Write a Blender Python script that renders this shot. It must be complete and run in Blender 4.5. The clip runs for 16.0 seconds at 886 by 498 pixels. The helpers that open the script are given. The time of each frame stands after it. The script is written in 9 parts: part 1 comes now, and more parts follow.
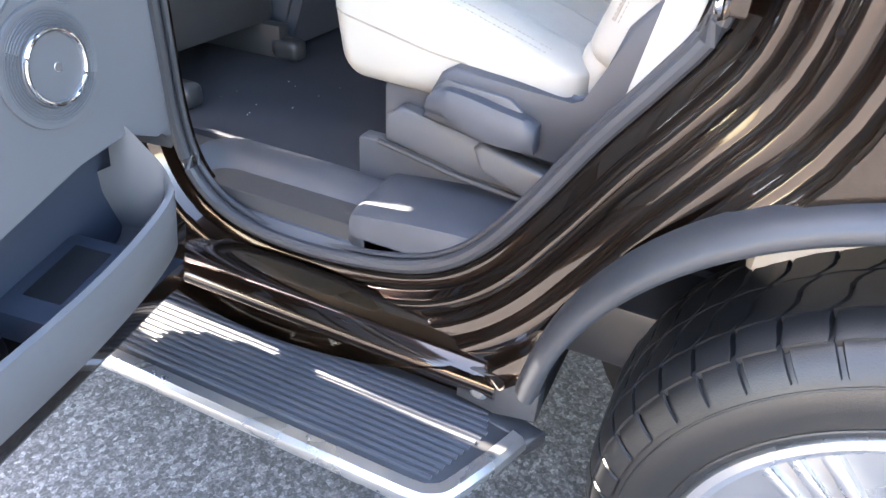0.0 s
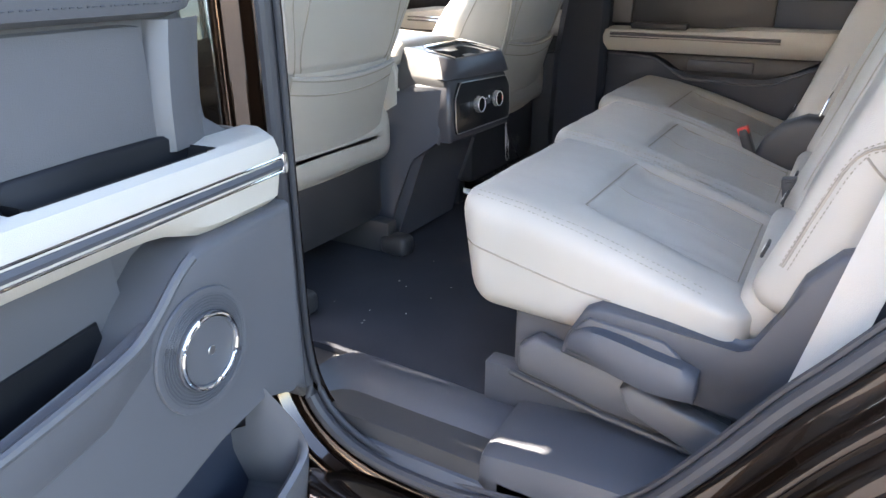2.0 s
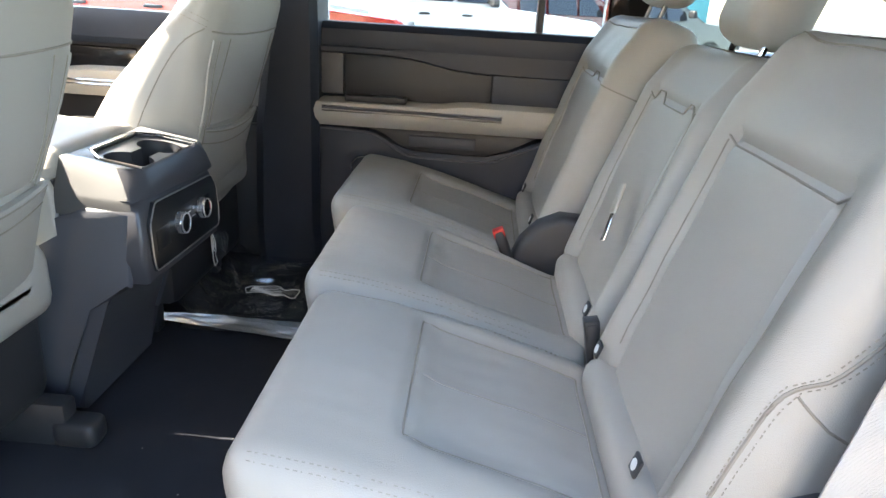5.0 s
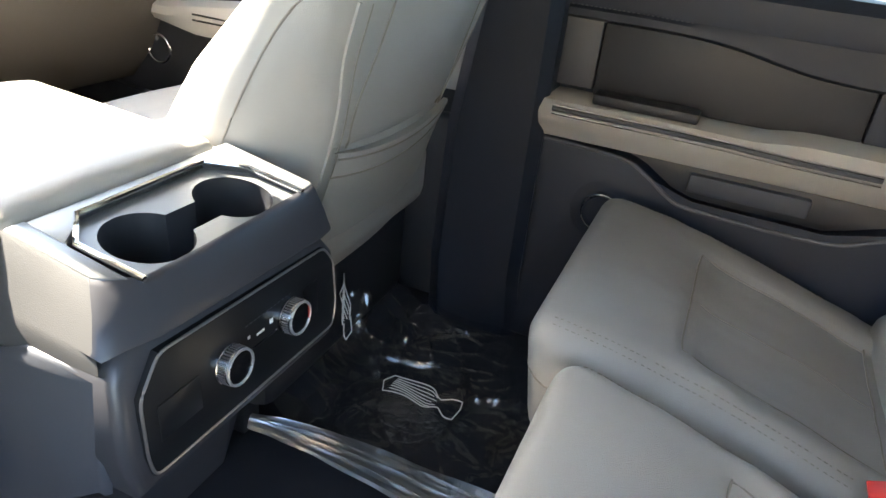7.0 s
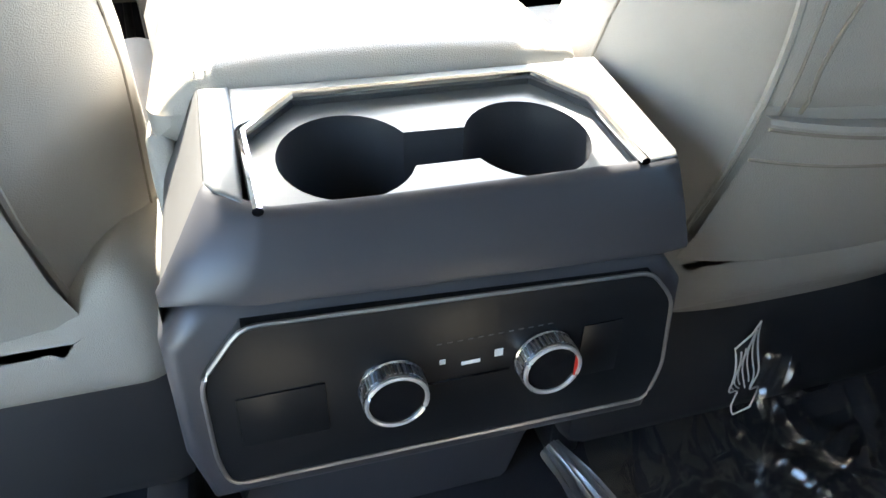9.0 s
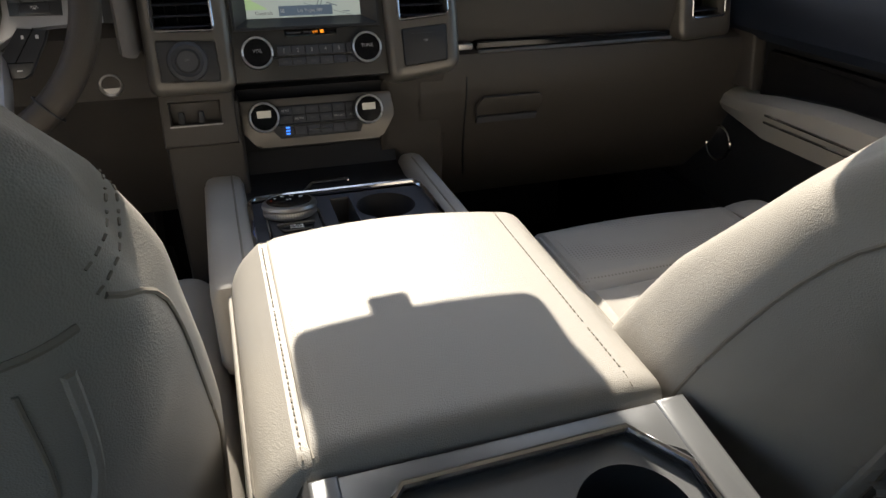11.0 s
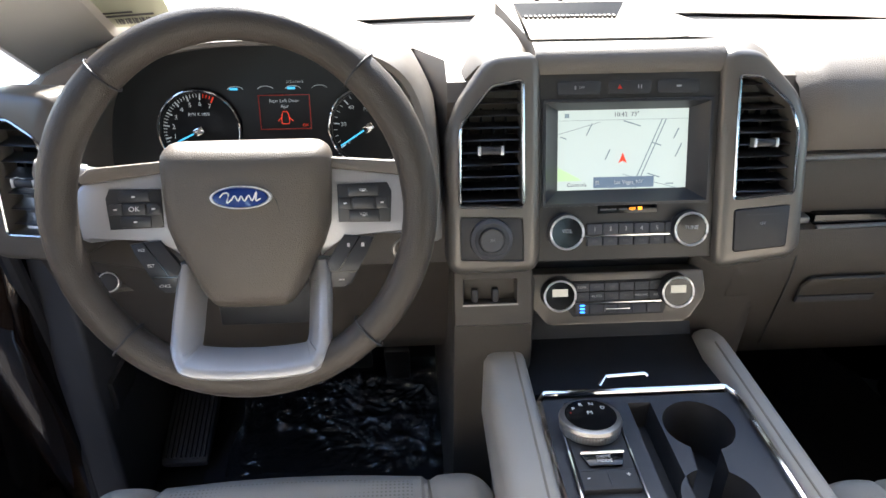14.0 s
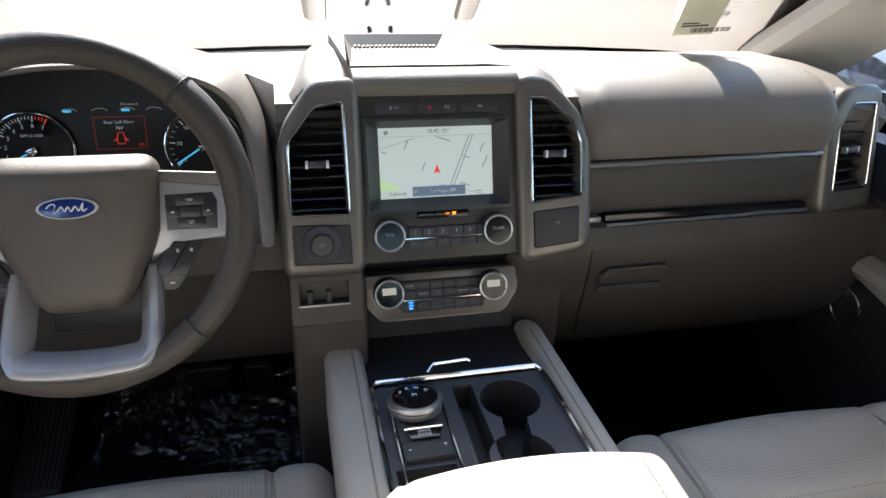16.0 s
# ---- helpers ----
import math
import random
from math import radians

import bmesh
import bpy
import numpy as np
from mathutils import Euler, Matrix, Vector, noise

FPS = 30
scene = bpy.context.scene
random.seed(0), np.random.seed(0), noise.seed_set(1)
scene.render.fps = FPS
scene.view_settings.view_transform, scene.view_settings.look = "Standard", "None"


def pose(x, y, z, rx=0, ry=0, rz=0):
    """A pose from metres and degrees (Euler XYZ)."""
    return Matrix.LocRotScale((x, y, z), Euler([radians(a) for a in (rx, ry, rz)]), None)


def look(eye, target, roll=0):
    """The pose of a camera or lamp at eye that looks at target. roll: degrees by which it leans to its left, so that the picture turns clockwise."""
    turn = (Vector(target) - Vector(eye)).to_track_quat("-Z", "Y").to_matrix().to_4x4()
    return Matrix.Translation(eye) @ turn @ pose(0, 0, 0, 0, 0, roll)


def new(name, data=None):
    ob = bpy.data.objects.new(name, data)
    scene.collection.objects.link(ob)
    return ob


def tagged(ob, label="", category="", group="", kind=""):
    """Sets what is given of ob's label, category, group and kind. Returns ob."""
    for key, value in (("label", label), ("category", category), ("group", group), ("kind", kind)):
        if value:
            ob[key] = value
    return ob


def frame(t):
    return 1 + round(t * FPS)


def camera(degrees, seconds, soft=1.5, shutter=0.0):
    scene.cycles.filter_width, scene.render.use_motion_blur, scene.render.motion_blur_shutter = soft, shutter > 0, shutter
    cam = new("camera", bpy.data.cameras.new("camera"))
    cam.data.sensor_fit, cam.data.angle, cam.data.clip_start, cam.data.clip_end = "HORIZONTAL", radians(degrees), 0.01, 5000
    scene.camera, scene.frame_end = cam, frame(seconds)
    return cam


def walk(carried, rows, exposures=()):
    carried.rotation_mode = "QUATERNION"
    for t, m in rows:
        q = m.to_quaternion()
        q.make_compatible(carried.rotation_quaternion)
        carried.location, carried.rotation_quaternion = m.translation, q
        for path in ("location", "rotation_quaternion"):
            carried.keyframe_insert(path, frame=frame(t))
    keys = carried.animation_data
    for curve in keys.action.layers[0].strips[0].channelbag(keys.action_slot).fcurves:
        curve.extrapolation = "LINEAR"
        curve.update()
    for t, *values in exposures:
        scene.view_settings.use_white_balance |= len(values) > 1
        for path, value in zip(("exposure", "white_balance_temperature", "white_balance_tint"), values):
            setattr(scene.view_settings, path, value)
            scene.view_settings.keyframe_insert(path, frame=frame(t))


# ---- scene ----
cam = camera(66.6, 16.0)
PATH = [
    (0, (-1.706, -1.01, 1.154), (-0.177, -0.344, 0.051), 3.6),
    (0.5, (-1.727, -0.952, 1.189), (-0.217, -0.095, 0.197), 2.0),
    (1, (-1.725, -0.907, 1.215), (-0.227, 0.047, 0.294), 2.3),
    (1.5, (-1.73, -0.897, 1.244), (-0.209, 0.086, 0.394), 1.7),
    (2, (-1.634, -0.85, 1.267), (-0.043, 0.088, 0.501), -0.1),
    (2.5, (-1.537, -0.803, 1.286), (0.111, 0.097, 0.596), -2.0),
    (3, (-1.53, -0.76, 1.319), (0.211, -0.046, 0.64), -2.4),
    (3.5, (-1.535, -0.702, 1.354), (0.293, -0.254, 0.679), -1.6),
    (4, (-1.536, -0.673, 1.369), (0.344, -0.407, 0.742), 0.9),
    (4.2, (-1.514, -0.66, 1.367), (0.372, -0.453, 0.733), 1.5),
    (6.3, (-0.737, -0.433, 1.404), (1.127, -0.426, 0.678), 4.8),
    (6.5, (-0.669, -0.417, 1.404), (1.184, -0.302, 0.66), 5.4),
    (6.8, (-0.562, -0.411, 1.397), (1.22, -0.038, 0.57), 5.6),
    (7, (-0.471, -0.398, 1.383), (1.185, 0.231, 0.455), 6.5),
    (7.2, (-0.374, -0.39, 1.334), (1.129, 0.541, 0.399), 3.2),
    (7.5, (-0.242, -0.347, 1.324), (0.994, 0.79, 0.239), 5.2),
    (7.7, (-0.202, -0.321, 1.305), (0.838, 0.875, 0.086), 6.8),
    (8, (-0.169, -0.309, 1.273), (0.563, 0.997, -0.053), 4.6),
    (8.2, (-0.14, -0.311, 1.255), (0.5, 1.141, 0.038), 4.1),
    (10.3, (-0.08, -0.303, 1.267), (0.312, 1.304, 0.143), -1.2),
    (10.5, (-0.1, -0.277, 1.325), (0.339, 1.301, 0.177), 0.2),
    (10.7, (-0.11, -0.261, 1.363), (0.369, 1.391, 0.342), -0.2),
    (11, (-0.143, -0.183, 1.436), (0.42, 1.483, 0.485), 0.7),
    (11.5, (-0.145, -0.096, 1.55), (0.227, 1.635, 0.619), -1.2),
    (12, (-0.19, -0.003, 1.588), (0.096, 1.754, 0.675), -0.2),
    (12.5, (-0.235, 0.061, 1.601), (-0.05, 1.811, 0.65), 0.0),
    (13, (-0.26, 0.082, 1.602), (-0.16, 1.828, 0.631), -0.8),
    (13.5, (-0.276, 0.076, 1.609), (-0.19, 1.833, 0.658), -0.6),
    (14, (-0.275, 0.075, 1.606), (-0.183, 1.828, 0.647), -0.4),
    (14.5, (-0.276, 0.073, 1.608), (-0.182, 1.827, 0.651), 0.0),
    (15, (-0.276, 0.066, 1.609), (-0.171, 1.827, 0.667), 0.4),
    (15.5, (-0.249, 0.029, 1.621), (-0.055, 1.796, 0.703), 0.6),
    (16, (-0.211, -0.031, 1.62), (0.211, 1.715, 0.741), 2.0),
]
EXPOSURES = [(0, 4.55, 7350, 13), (0.5, 4.42, 7330, 13), (1, 4.12, 7320, 13), (1.5, 3.98, 7300, 13), (3.0, 3.95, 7200, 12), (3.5, 4.0, 7200, 11), (4.2, 3.85, 7300, 10), (6.5, 4.35, 7150, 8), (7.0, 4.15, 7150, 8), (7.5, 3.95, 7100, 7), (8.2, 4.48, 7000, 6), (10.3, 3.75, 6800, 8), (10.6, 3.05, 6800, 9), (11, 1.3, 7000, 10), (11.5, 1.2, 6700, 10), (12, 0.95, 6400, 9), (12.5, 1.8, 6450, 9), (13.2, 2.52, 6450, 10), (14.5, 2.65, 6450, 10), (15.5, 2.4, 6400, 10), (16, 2.0, 6350, 10)]
walk(cam, [(t, look(eye, target, roll)) for t, eye, target, roll in PATH], EXPOSURES)


# ---- world, sun ----
from mathutils.bvhtree import BVHTree
SUN = Vector((0.04, 1.03, 1.0)).normalized()
world = bpy.data.worlds.new("world")
scene.world = world
world.use_nodes = True
wt = world.node_tree
sky = wt.nodes.new("ShaderNodeTexSky")
sky.sky_type = "NISHITA"
sky.sun_disc = False
sky.sun_elevation = math.asin(SUN.z)
sky.sun_rotation = math.atan2(SUN.x, SUN.y)
wt.nodes["Background"].inputs["Strength"].default_value = 0.15
wt.links.new(sky.outputs["Color"], wt.nodes["Background"].inputs["Color"])
sun = new("sun", bpy.data.lights.new("sun", "SUN"))
sun.data.energy = 4.6
sun.data.angle = radians(0.53)
sun.data.color = (1.0, 0.95, 0.87)
sun.matrix_basis = look((0, 0, 0), tuple(-SUN))


# ---- materials ----
def material(name, color, rough=0.5, metal=0.0, vary=0.12, scale=3.0, bump=0.0, bump_scale=400.0, coat=0.0, rand=0.0,
             kind="noise", spec=0.5, grain=0.0, sheen=0.0):
    m = bpy.data.materials.new(name)
    m.use_nodes = True
    nt = m.node_tree
    b = nt.nodes["Principled BSDF"]
    b.inputs["Roughness"].default_value = rough
    b.inputs["Metallic"].default_value = metal
    b.inputs["Coat Weight"].default_value = coat
    b.inputs["Coat Roughness"].default_value = 0.03
    b.inputs["Specular IOR Level"].default_value = spec
    b.inputs["Sheen Weight"].default_value = sheen
    co = nt.nodes.new("ShaderNodeTexCoord")
    n1 = nt.nodes.new("ShaderNodeTexNoise")
    n1.inputs["Scale"].default_value = scale
    n1.inputs["Detail"].default_value = 5
    nt.links.new(co.outputs["Object"], n1.inputs["Vector"])
    n2 = nt.nodes.new("ShaderNodeTexNoise")
    n2.inputs["Scale"].default_value = bump_scale
    n2.inputs["Detail"].default_value = 2
    nt.links.new(co.outputs["Object"], n2.inputs["Vector"])
    add = nt.nodes.new("ShaderNodeMath")
    add.operation = "MULTIPLY_ADD"
    nt.links.new(n2.outputs["Fac"], add.inputs[0])
    add.inputs[1].default_value = grain
    nt.links.new(n1.outputs["Fac"], add.inputs[2])
    ramp = nt.nodes.new("ShaderNodeMapRange")
    ramp.inputs["From Min"].default_value = 0.25 + grain * 0.3
    ramp.inputs["From Max"].default_value = 0.75 + grain * 0.7
    ramp.inputs["To Min"].default_value = 1 - vary
    ramp.inputs["To Max"].default_value = 1 + vary
    nt.links.new(add.outputs[0], ramp.inputs["Value"])
    mix = nt.nodes.new("ShaderNodeVectorMath")
    mix.operation = "SCALE"
    mix.inputs[0].default_value = color
    nt.links.new(ramp.outputs[0], mix.inputs["Scale"])
    nt.links.new(mix.outputs[0], b.inputs["Base Color"])
    rr = nt.nodes.new("ShaderNodeMapRange")
    rr.inputs["To Min"].default_value = max(0.01, rough * 0.85)
    rr.inputs["To Max"].default_value = min(1, rough * 1.15)
    nt.links.new(n1.outputs["Fac"], rr.inputs["Value"])
    nt.links.new(rr.outputs[0], b.inputs["Roughness"])
    if bump:
        bp = nt.nodes.new("ShaderNodeBump")
        bp.inputs["Strength"].default_value = bump
        bp.inputs["Distance"].default_value = 0.001
        if kind == "leather":
            v = nt.nodes.new("ShaderNodeTexVoronoi")
            v.inputs["Scale"].default_value = bump_scale
            nt.links.new(co.outputs["Object"], v.inputs["Vector"])
            nt.links.new(v.outputs["Distance"], bp.inputs["Height"])
        elif kind == "weave":
            w = nt.nodes.new("ShaderNodeTexWave")
            w.inputs["Scale"].default_value = bump_scale
            w.bands_direction = "Z"
            nt.links.new(co.outputs["Object"], w.inputs["Vector"])
            nt.links.new(w.outputs["Fac"], bp.inputs["Height"])
        else:
            nt.links.new(n2.outputs["Fac"], bp.inputs["Height"])
        nt.links.new(bp.outputs[0], b.inputs["Normal"])
    return m


def perforated(name, color):
    """Leather with rows of small punched holes."""
    m = material(name, color, 0.5, 0, 0.05, 4, 0.25, 700, kind="leather")
    nt = m.node_tree
    b = nt.nodes["Principled BSDF"]
    old = b.inputs["Base Color"].links[0].from_socket
    co = nt.nodes.new("ShaderNodeTexCoord")
    v = nt.nodes.new("ShaderNodeTexVoronoi")
    v.inputs["Scale"].default_value = 190
    v.inputs["Randomness"].default_value = 0.0
    nt.links.new(co.outputs["Object"], v.inputs["Vector"])
    mr = nt.nodes.new("ShaderNodeMapRange")
    mr.inputs["From Min"].default_value = 0.2
    mr.inputs["From Max"].default_value = 0.34
    mr.inputs["To Min"].default_value = 0.62
    nt.links.new(v.outputs["Distance"], mr.inputs["Value"])
    s = nt.nodes.new("ShaderNodeVectorMath")
    s.operation = "SCALE"
    nt.links.new(old, s.inputs[0])
    nt.links.new(mr.outputs[0], s.inputs["Scale"])
    nt.links.new(s.outputs[0], b.inputs["Base Color"])
    return m


def glass(name, tint, rough=0.0):
    m = bpy.data.materials.new(name)
    m.use_nodes = True
    nt = m.node_tree
    nt.nodes.remove(nt.nodes["Principled BSDF"])
    tr = nt.nodes.new("ShaderNodeBsdfTransparent")
    tr.inputs["Color"].default_value = (*tint, 1)
    gl = nt.nodes.new("ShaderNodeBsdfGlossy")
    gl.inputs["Roughness"].default_value = rough
    fr = nt.nodes.new("ShaderNodeFresnel")
    fr.inputs["IOR"].default_value = 1.45
    mx = nt.nodes.new("ShaderNodeMixShader")
    nt.links.new(fr.outputs[0], mx.inputs[0])
    nt.links.new(tr.outputs[0], mx.inputs[1])
    nt.links.new(gl.outputs[0], mx.inputs[2])
    nt.links.new(mx.outputs[0], nt.nodes["Material Output"].inputs["Surface"])
    return m


def glowing(name, color, strength):
    m = material(name, color, 0.4, 0, 0.0)
    b = m.node_tree.nodes["Principled BSDF"]
    b.inputs["Emission Color"].default_value = (*color, 1)
    b.inputs["Emission Strength"].default_value = strength
    return m


def stony(name, mean):
    """Worn asphalt: pale and dark chippings in a dark binder."""
    m = material(name, (mean, mean, mean * 1.03), 0.85, 0, 0.25, 1.2, 0.8, 160)
    nt = m.node_tree
    b = nt.nodes["Principled BSDF"]
    old = b.inputs["Base Color"].links[0].from_socket
    co = nt.nodes.new("ShaderNodeTexCoord")
    last = old
    for sc, lo, hi in ((95, 0.6, 1.75), (230, 0.65, 1.5)):
        v = nt.nodes.new("ShaderNodeTexVoronoi")
        v.inputs["Scale"].default_value = sc
        nt.links.new(co.outputs["Object"], v.inputs["Vector"])
        sep = nt.nodes.new("ShaderNodeSeparateColor")
        nt.links.new(v.outputs["Color"], sep.inputs[0])
        pw = nt.nodes.new("ShaderNodeMath")
        pw.operation = "POWER"
        pw.inputs[1].default_value = 2.2
        nt.links.new(sep.outputs[0], pw.inputs[0])
        mr = nt.nodes.new("ShaderNodeMapRange")
        mr.inputs["To Min"].default_value = lo
        mr.inputs["To Max"].default_value = hi
        nt.links.new(pw.outputs[0], mr.inputs["Value"])
        sv = nt.nodes.new("ShaderNodeVectorMath")
        sv.operation = "SCALE"
        nt.links.new(last, sv.inputs[0])
        nt.links.new(mr.outputs[0], sv.inputs["Scale"])
        last = sv.outputs[0]
    nt.links.new(last, b.inputs["Base Color"])
    return m


LEATHER = material("leather_sandstone", (0.345, 0.324, 0.292), 0.46, 0, 0.06, 5, 0.3, 900, kind="leather", spec=0.4)
LEATHER_PERF = perforated("leather_perforated", (0.36, 0.338, 0.305))
PIPING = material("leather_stitch", (0.24, 0.215, 0.18), 0.7, 0, 0.15, 30)
BEIGE = material("trim_sandstone", (0.385, 0.36, 0.322), 0.5, 0, 0.05, 5, 0.3, 900, kind="leather")
# Lower dash taupe: darkened below TAUPE_TOP, the shade there is in the colour.
TAUPE_SHADED = material("dash_taupe_shaded", (0.068, 0.059, 0.051), 0.5, 0, 0.07, 6, 0.35, 800, kind="leather")
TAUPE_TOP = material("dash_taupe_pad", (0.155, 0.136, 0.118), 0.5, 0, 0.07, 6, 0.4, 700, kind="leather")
TAUPE_METAL = material("satin_taupe_bezel", (0.17, 0.155, 0.138), 0.34, 0.45, 0.05, 6, 0.08, 1200)
FINE_CHROME = material("bright_trim", (0.62, 0.63, 0.66), 0.16, 1.0, 0.03, 20)
KNOB_RING = material("knob_ring_silver", (0.74, 0.74, 0.75), 0.30, 0.8, 0.03, 20)
FASCIA = material("fascia_satin_black", (0.030, 0.029, 0.028), 0.42, 0, 0.06, 8, 0.08, 1300)
BEZEL = material("bezel_graphite", (0.035, 0.036, 0.041), 0.30, 0, 0.06, 8)
SLAT = material("louvre_black", (0.026, 0.027, 0.031), 0.34, 0, 0.08, 8)
LEGEND = material("key_legend_grey", (0.42, 0.42, 0.43), 0.6, 0, 0.04)
GREY = material("plastic_cool_grey", (0.072, 0.074, 0.083), 0.42, 0, 0.07, 5, 0.3, 1200)
SLATE = material("plastic_slate", (0.050, 0.054, 0.066), 0.5, 0, 0.1, 5, 0.3, 1300)
DARK = material("plastic_black_grained", (0.026, 0.027, 0.031), 0.48, 0, 0.15, 6, 0.3, 1300)
SATIN_SLATE = material("satin_slate_panel", (0.058, 0.058, 0.067), 0.38, 0.25, 0.05, 6, 0.06, 1300)
TRAY = material("tray_satin_silver", (0.17, 0.175, 0.18), 0.34, 0.35, 0.05, 6, 0.06, 1300)
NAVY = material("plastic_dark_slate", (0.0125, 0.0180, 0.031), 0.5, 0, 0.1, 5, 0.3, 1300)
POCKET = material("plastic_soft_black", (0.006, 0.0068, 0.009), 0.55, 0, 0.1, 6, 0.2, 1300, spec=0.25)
PILLAR = material("pillar_cloth_stone", (0.60, 0.565, 0.51), 0.8, 0, 0.05, 8, 0.3, 900)
PIANO = material("plastic_gloss_black", (0.008, 0.008, 0.009), 0.12, 0, 0.1, 5)
CARPET = material("carpet_charcoal", (0.030, 0.032, 0.039), 0.95, 0, 0.25, 7, 0.9, 900, grain=0.6, spec=0.1)
RUBBER = material("rubber_seal", (0.03, 0.031, 0.037), 0.5, 0, 0.15, 9, 0.2, 600)
TYRE = material("tyre_rubber", (0.0065, 0.0068, 0.0078), 0.46, 0, 0.2, 12, 0.3, 500)
PAINT = material("paint_black_bronze", (0.024, 0.0138, 0.009), 0.18, 0.85, 0.35, 900, 0, coat=1.0, spec=0.3)
CHROME = material("chrome", (0.78, 0.78, 0.79), 0.08, 1.0, 0.03, 20)
SATIN = material("satin_silver", (0.40, 0.39, 0.385), 0.32, 0.9, 0.04, 20)
ALLOY = material("alloy_machined", (0.45, 0.45, 0.46), 0.28, 0.9, 0.06, 14)
BELT = material("seat_belt_webbing", (0.55, 0.52, 0.475), 0.75, 0, 0.05, 8, 0.7, 260, kind="weave")
HEADLINER = material("headliner_cloth", (0.50, 0.475, 0.43), 0.9, 0, 0.05, 9, 0.4, 900)
WHITE = material("print_white", (0.75, 0.75, 0.75), 0.6, 0, 0.03)
RED = material("buckle_red", (0.6, 0.03, 0.02), 0.4, 0, 0.06)
ASPHALT = stony("asphalt", 0.10)
SPOKE = material("satin_spoke", (0.42, 0.42, 0.44), 0.38, 0.4, 0.03, 20)
BLUE_OVAL = material("badge_blue", (0.01, 0.03, 0.16), 0.15, 0, 0.05, coat=1.0)
WINDSHIELD = glass("windshield_glass", (0.90, 0.94, 0.92))
TINT = glass("privacy_glass", (0.62, 0.64, 0.63))
CLEAR = glass("clear_glass", (0.9, 0.92, 0.91))
SCREEN = glowing("screen_map", (0.46, 0.53, 0.51), 0.15)
SCREEN_BAR = glowing("screen_bar", (0.13, 0.17, 0.19), 0.28)
SCREEN_CAPTION = glowing("screen_caption", (0.07, 0.10, 0.14), 0.30)
SCREEN_DARK = glowing("screen_print", (0.05, 0.06, 0.08), 0.1)
SCREEN_GREEN = glowing("screen_park", (0.42, 0.60, 0.33), 0.16)
GLOW_CYAN = glowing("needle_blue", (0.05, 0.36, 0.62), 0.28)
GLOW_WHITE = glowing("gauge_print", (0.55, 0.6, 0.62), 0.06)
GLOW_RED = glowing("warning_red", (0.7, 0.05, 0.02), 0.14)
GLOW_AMBER = glowing("lamp_amber", (1.0, 0.30, 0.02), 0.45)
GLOW_BLUE = glowing("lamp_blue", (0.03, 0.20, 0.95), 1.0)
LCD = glowing("climate_lcd", (0.50, 0.47, 0.40), 0.10)
GAUGE = material("gauge_face", (0.012, 0.015, 0.018), 0.4, 0, 0.1)


# ---- builders ----
def mesh_of(bm, mat, smooth=True, angle=35):
    bmesh.ops.recalc_face_normals(bm, faces=bm.faces)
    me = bpy.data.meshes.new("mesh")
    lim = radians(angle)
    for f in bm.faces:
        f.smooth = smooth
    for e in bm.edges:
        if len(e.link_faces) == 2 and e.calc_face_angle(0) > lim:
            e.smooth = False
    bm.to_mesh(me)
    bm.free()
    for m in mat if isinstance(mat, (list, tuple)) else (mat,):
        me.materials.append(m)
    return me


def thing(name, loc, label, category, group="", kind=""):
    e = new(name)
    e.empty_display_size = 0.05
    e.location = loc
    return tagged(e, label, category, group, kind)


def part(name, bm, mat, parent, label="", smooth=True, angle=35):
    ob = new(name, mesh_of(bm, mat, smooth, angle))
    if parent is not None:
        ob.parent = parent
        if parent.type == "EMPTY":
            ob.matrix_parent_inverse = Matrix.Translation(-parent.location)
    if label:
        ob["label"] = label
    return ob


def structure(name, bm, mat, label, category="structure", smooth=True, angle=35):
    return tagged(part(name, bm, mat, None, "", smooth, angle), label, category, "", "structure")


def BM():
    return bmesh.new()


def add_box(bm, lo, hi, bevel=0.0, m=None, seg=2):
    """A box from corner to corner with rounded edges."""
    vs = bmesh.ops.create_cube(bm, size=1)["verts"]
    lo, hi = Vector(lo), Vector(hi)
    for v in vs:
        v.co = Vector(((lo[i] + hi[i]) / 2 + v.co[i] * (hi[i] - lo[i])) for i in range(3))
    out = set(vs)
    if bevel:
        es = list({e for v in vs for e in v.link_edges})
        got = bmesh.ops.bevel(bm, geom=es, offset=bevel, segments=seg, profile=0.5, affect="EDGES", clamp_overlap=True)
        out = {v for f in got["faces"] for v in f.verts}
        stack = list(out)
        while stack:
            for e in stack.pop().link_edges:
                for w in e.verts:
                    if w not in out:
                        out.add(w)
                        stack.append(w)
    if m is not None:
        for v in out:
            v.co = m @ v.co
    return bm


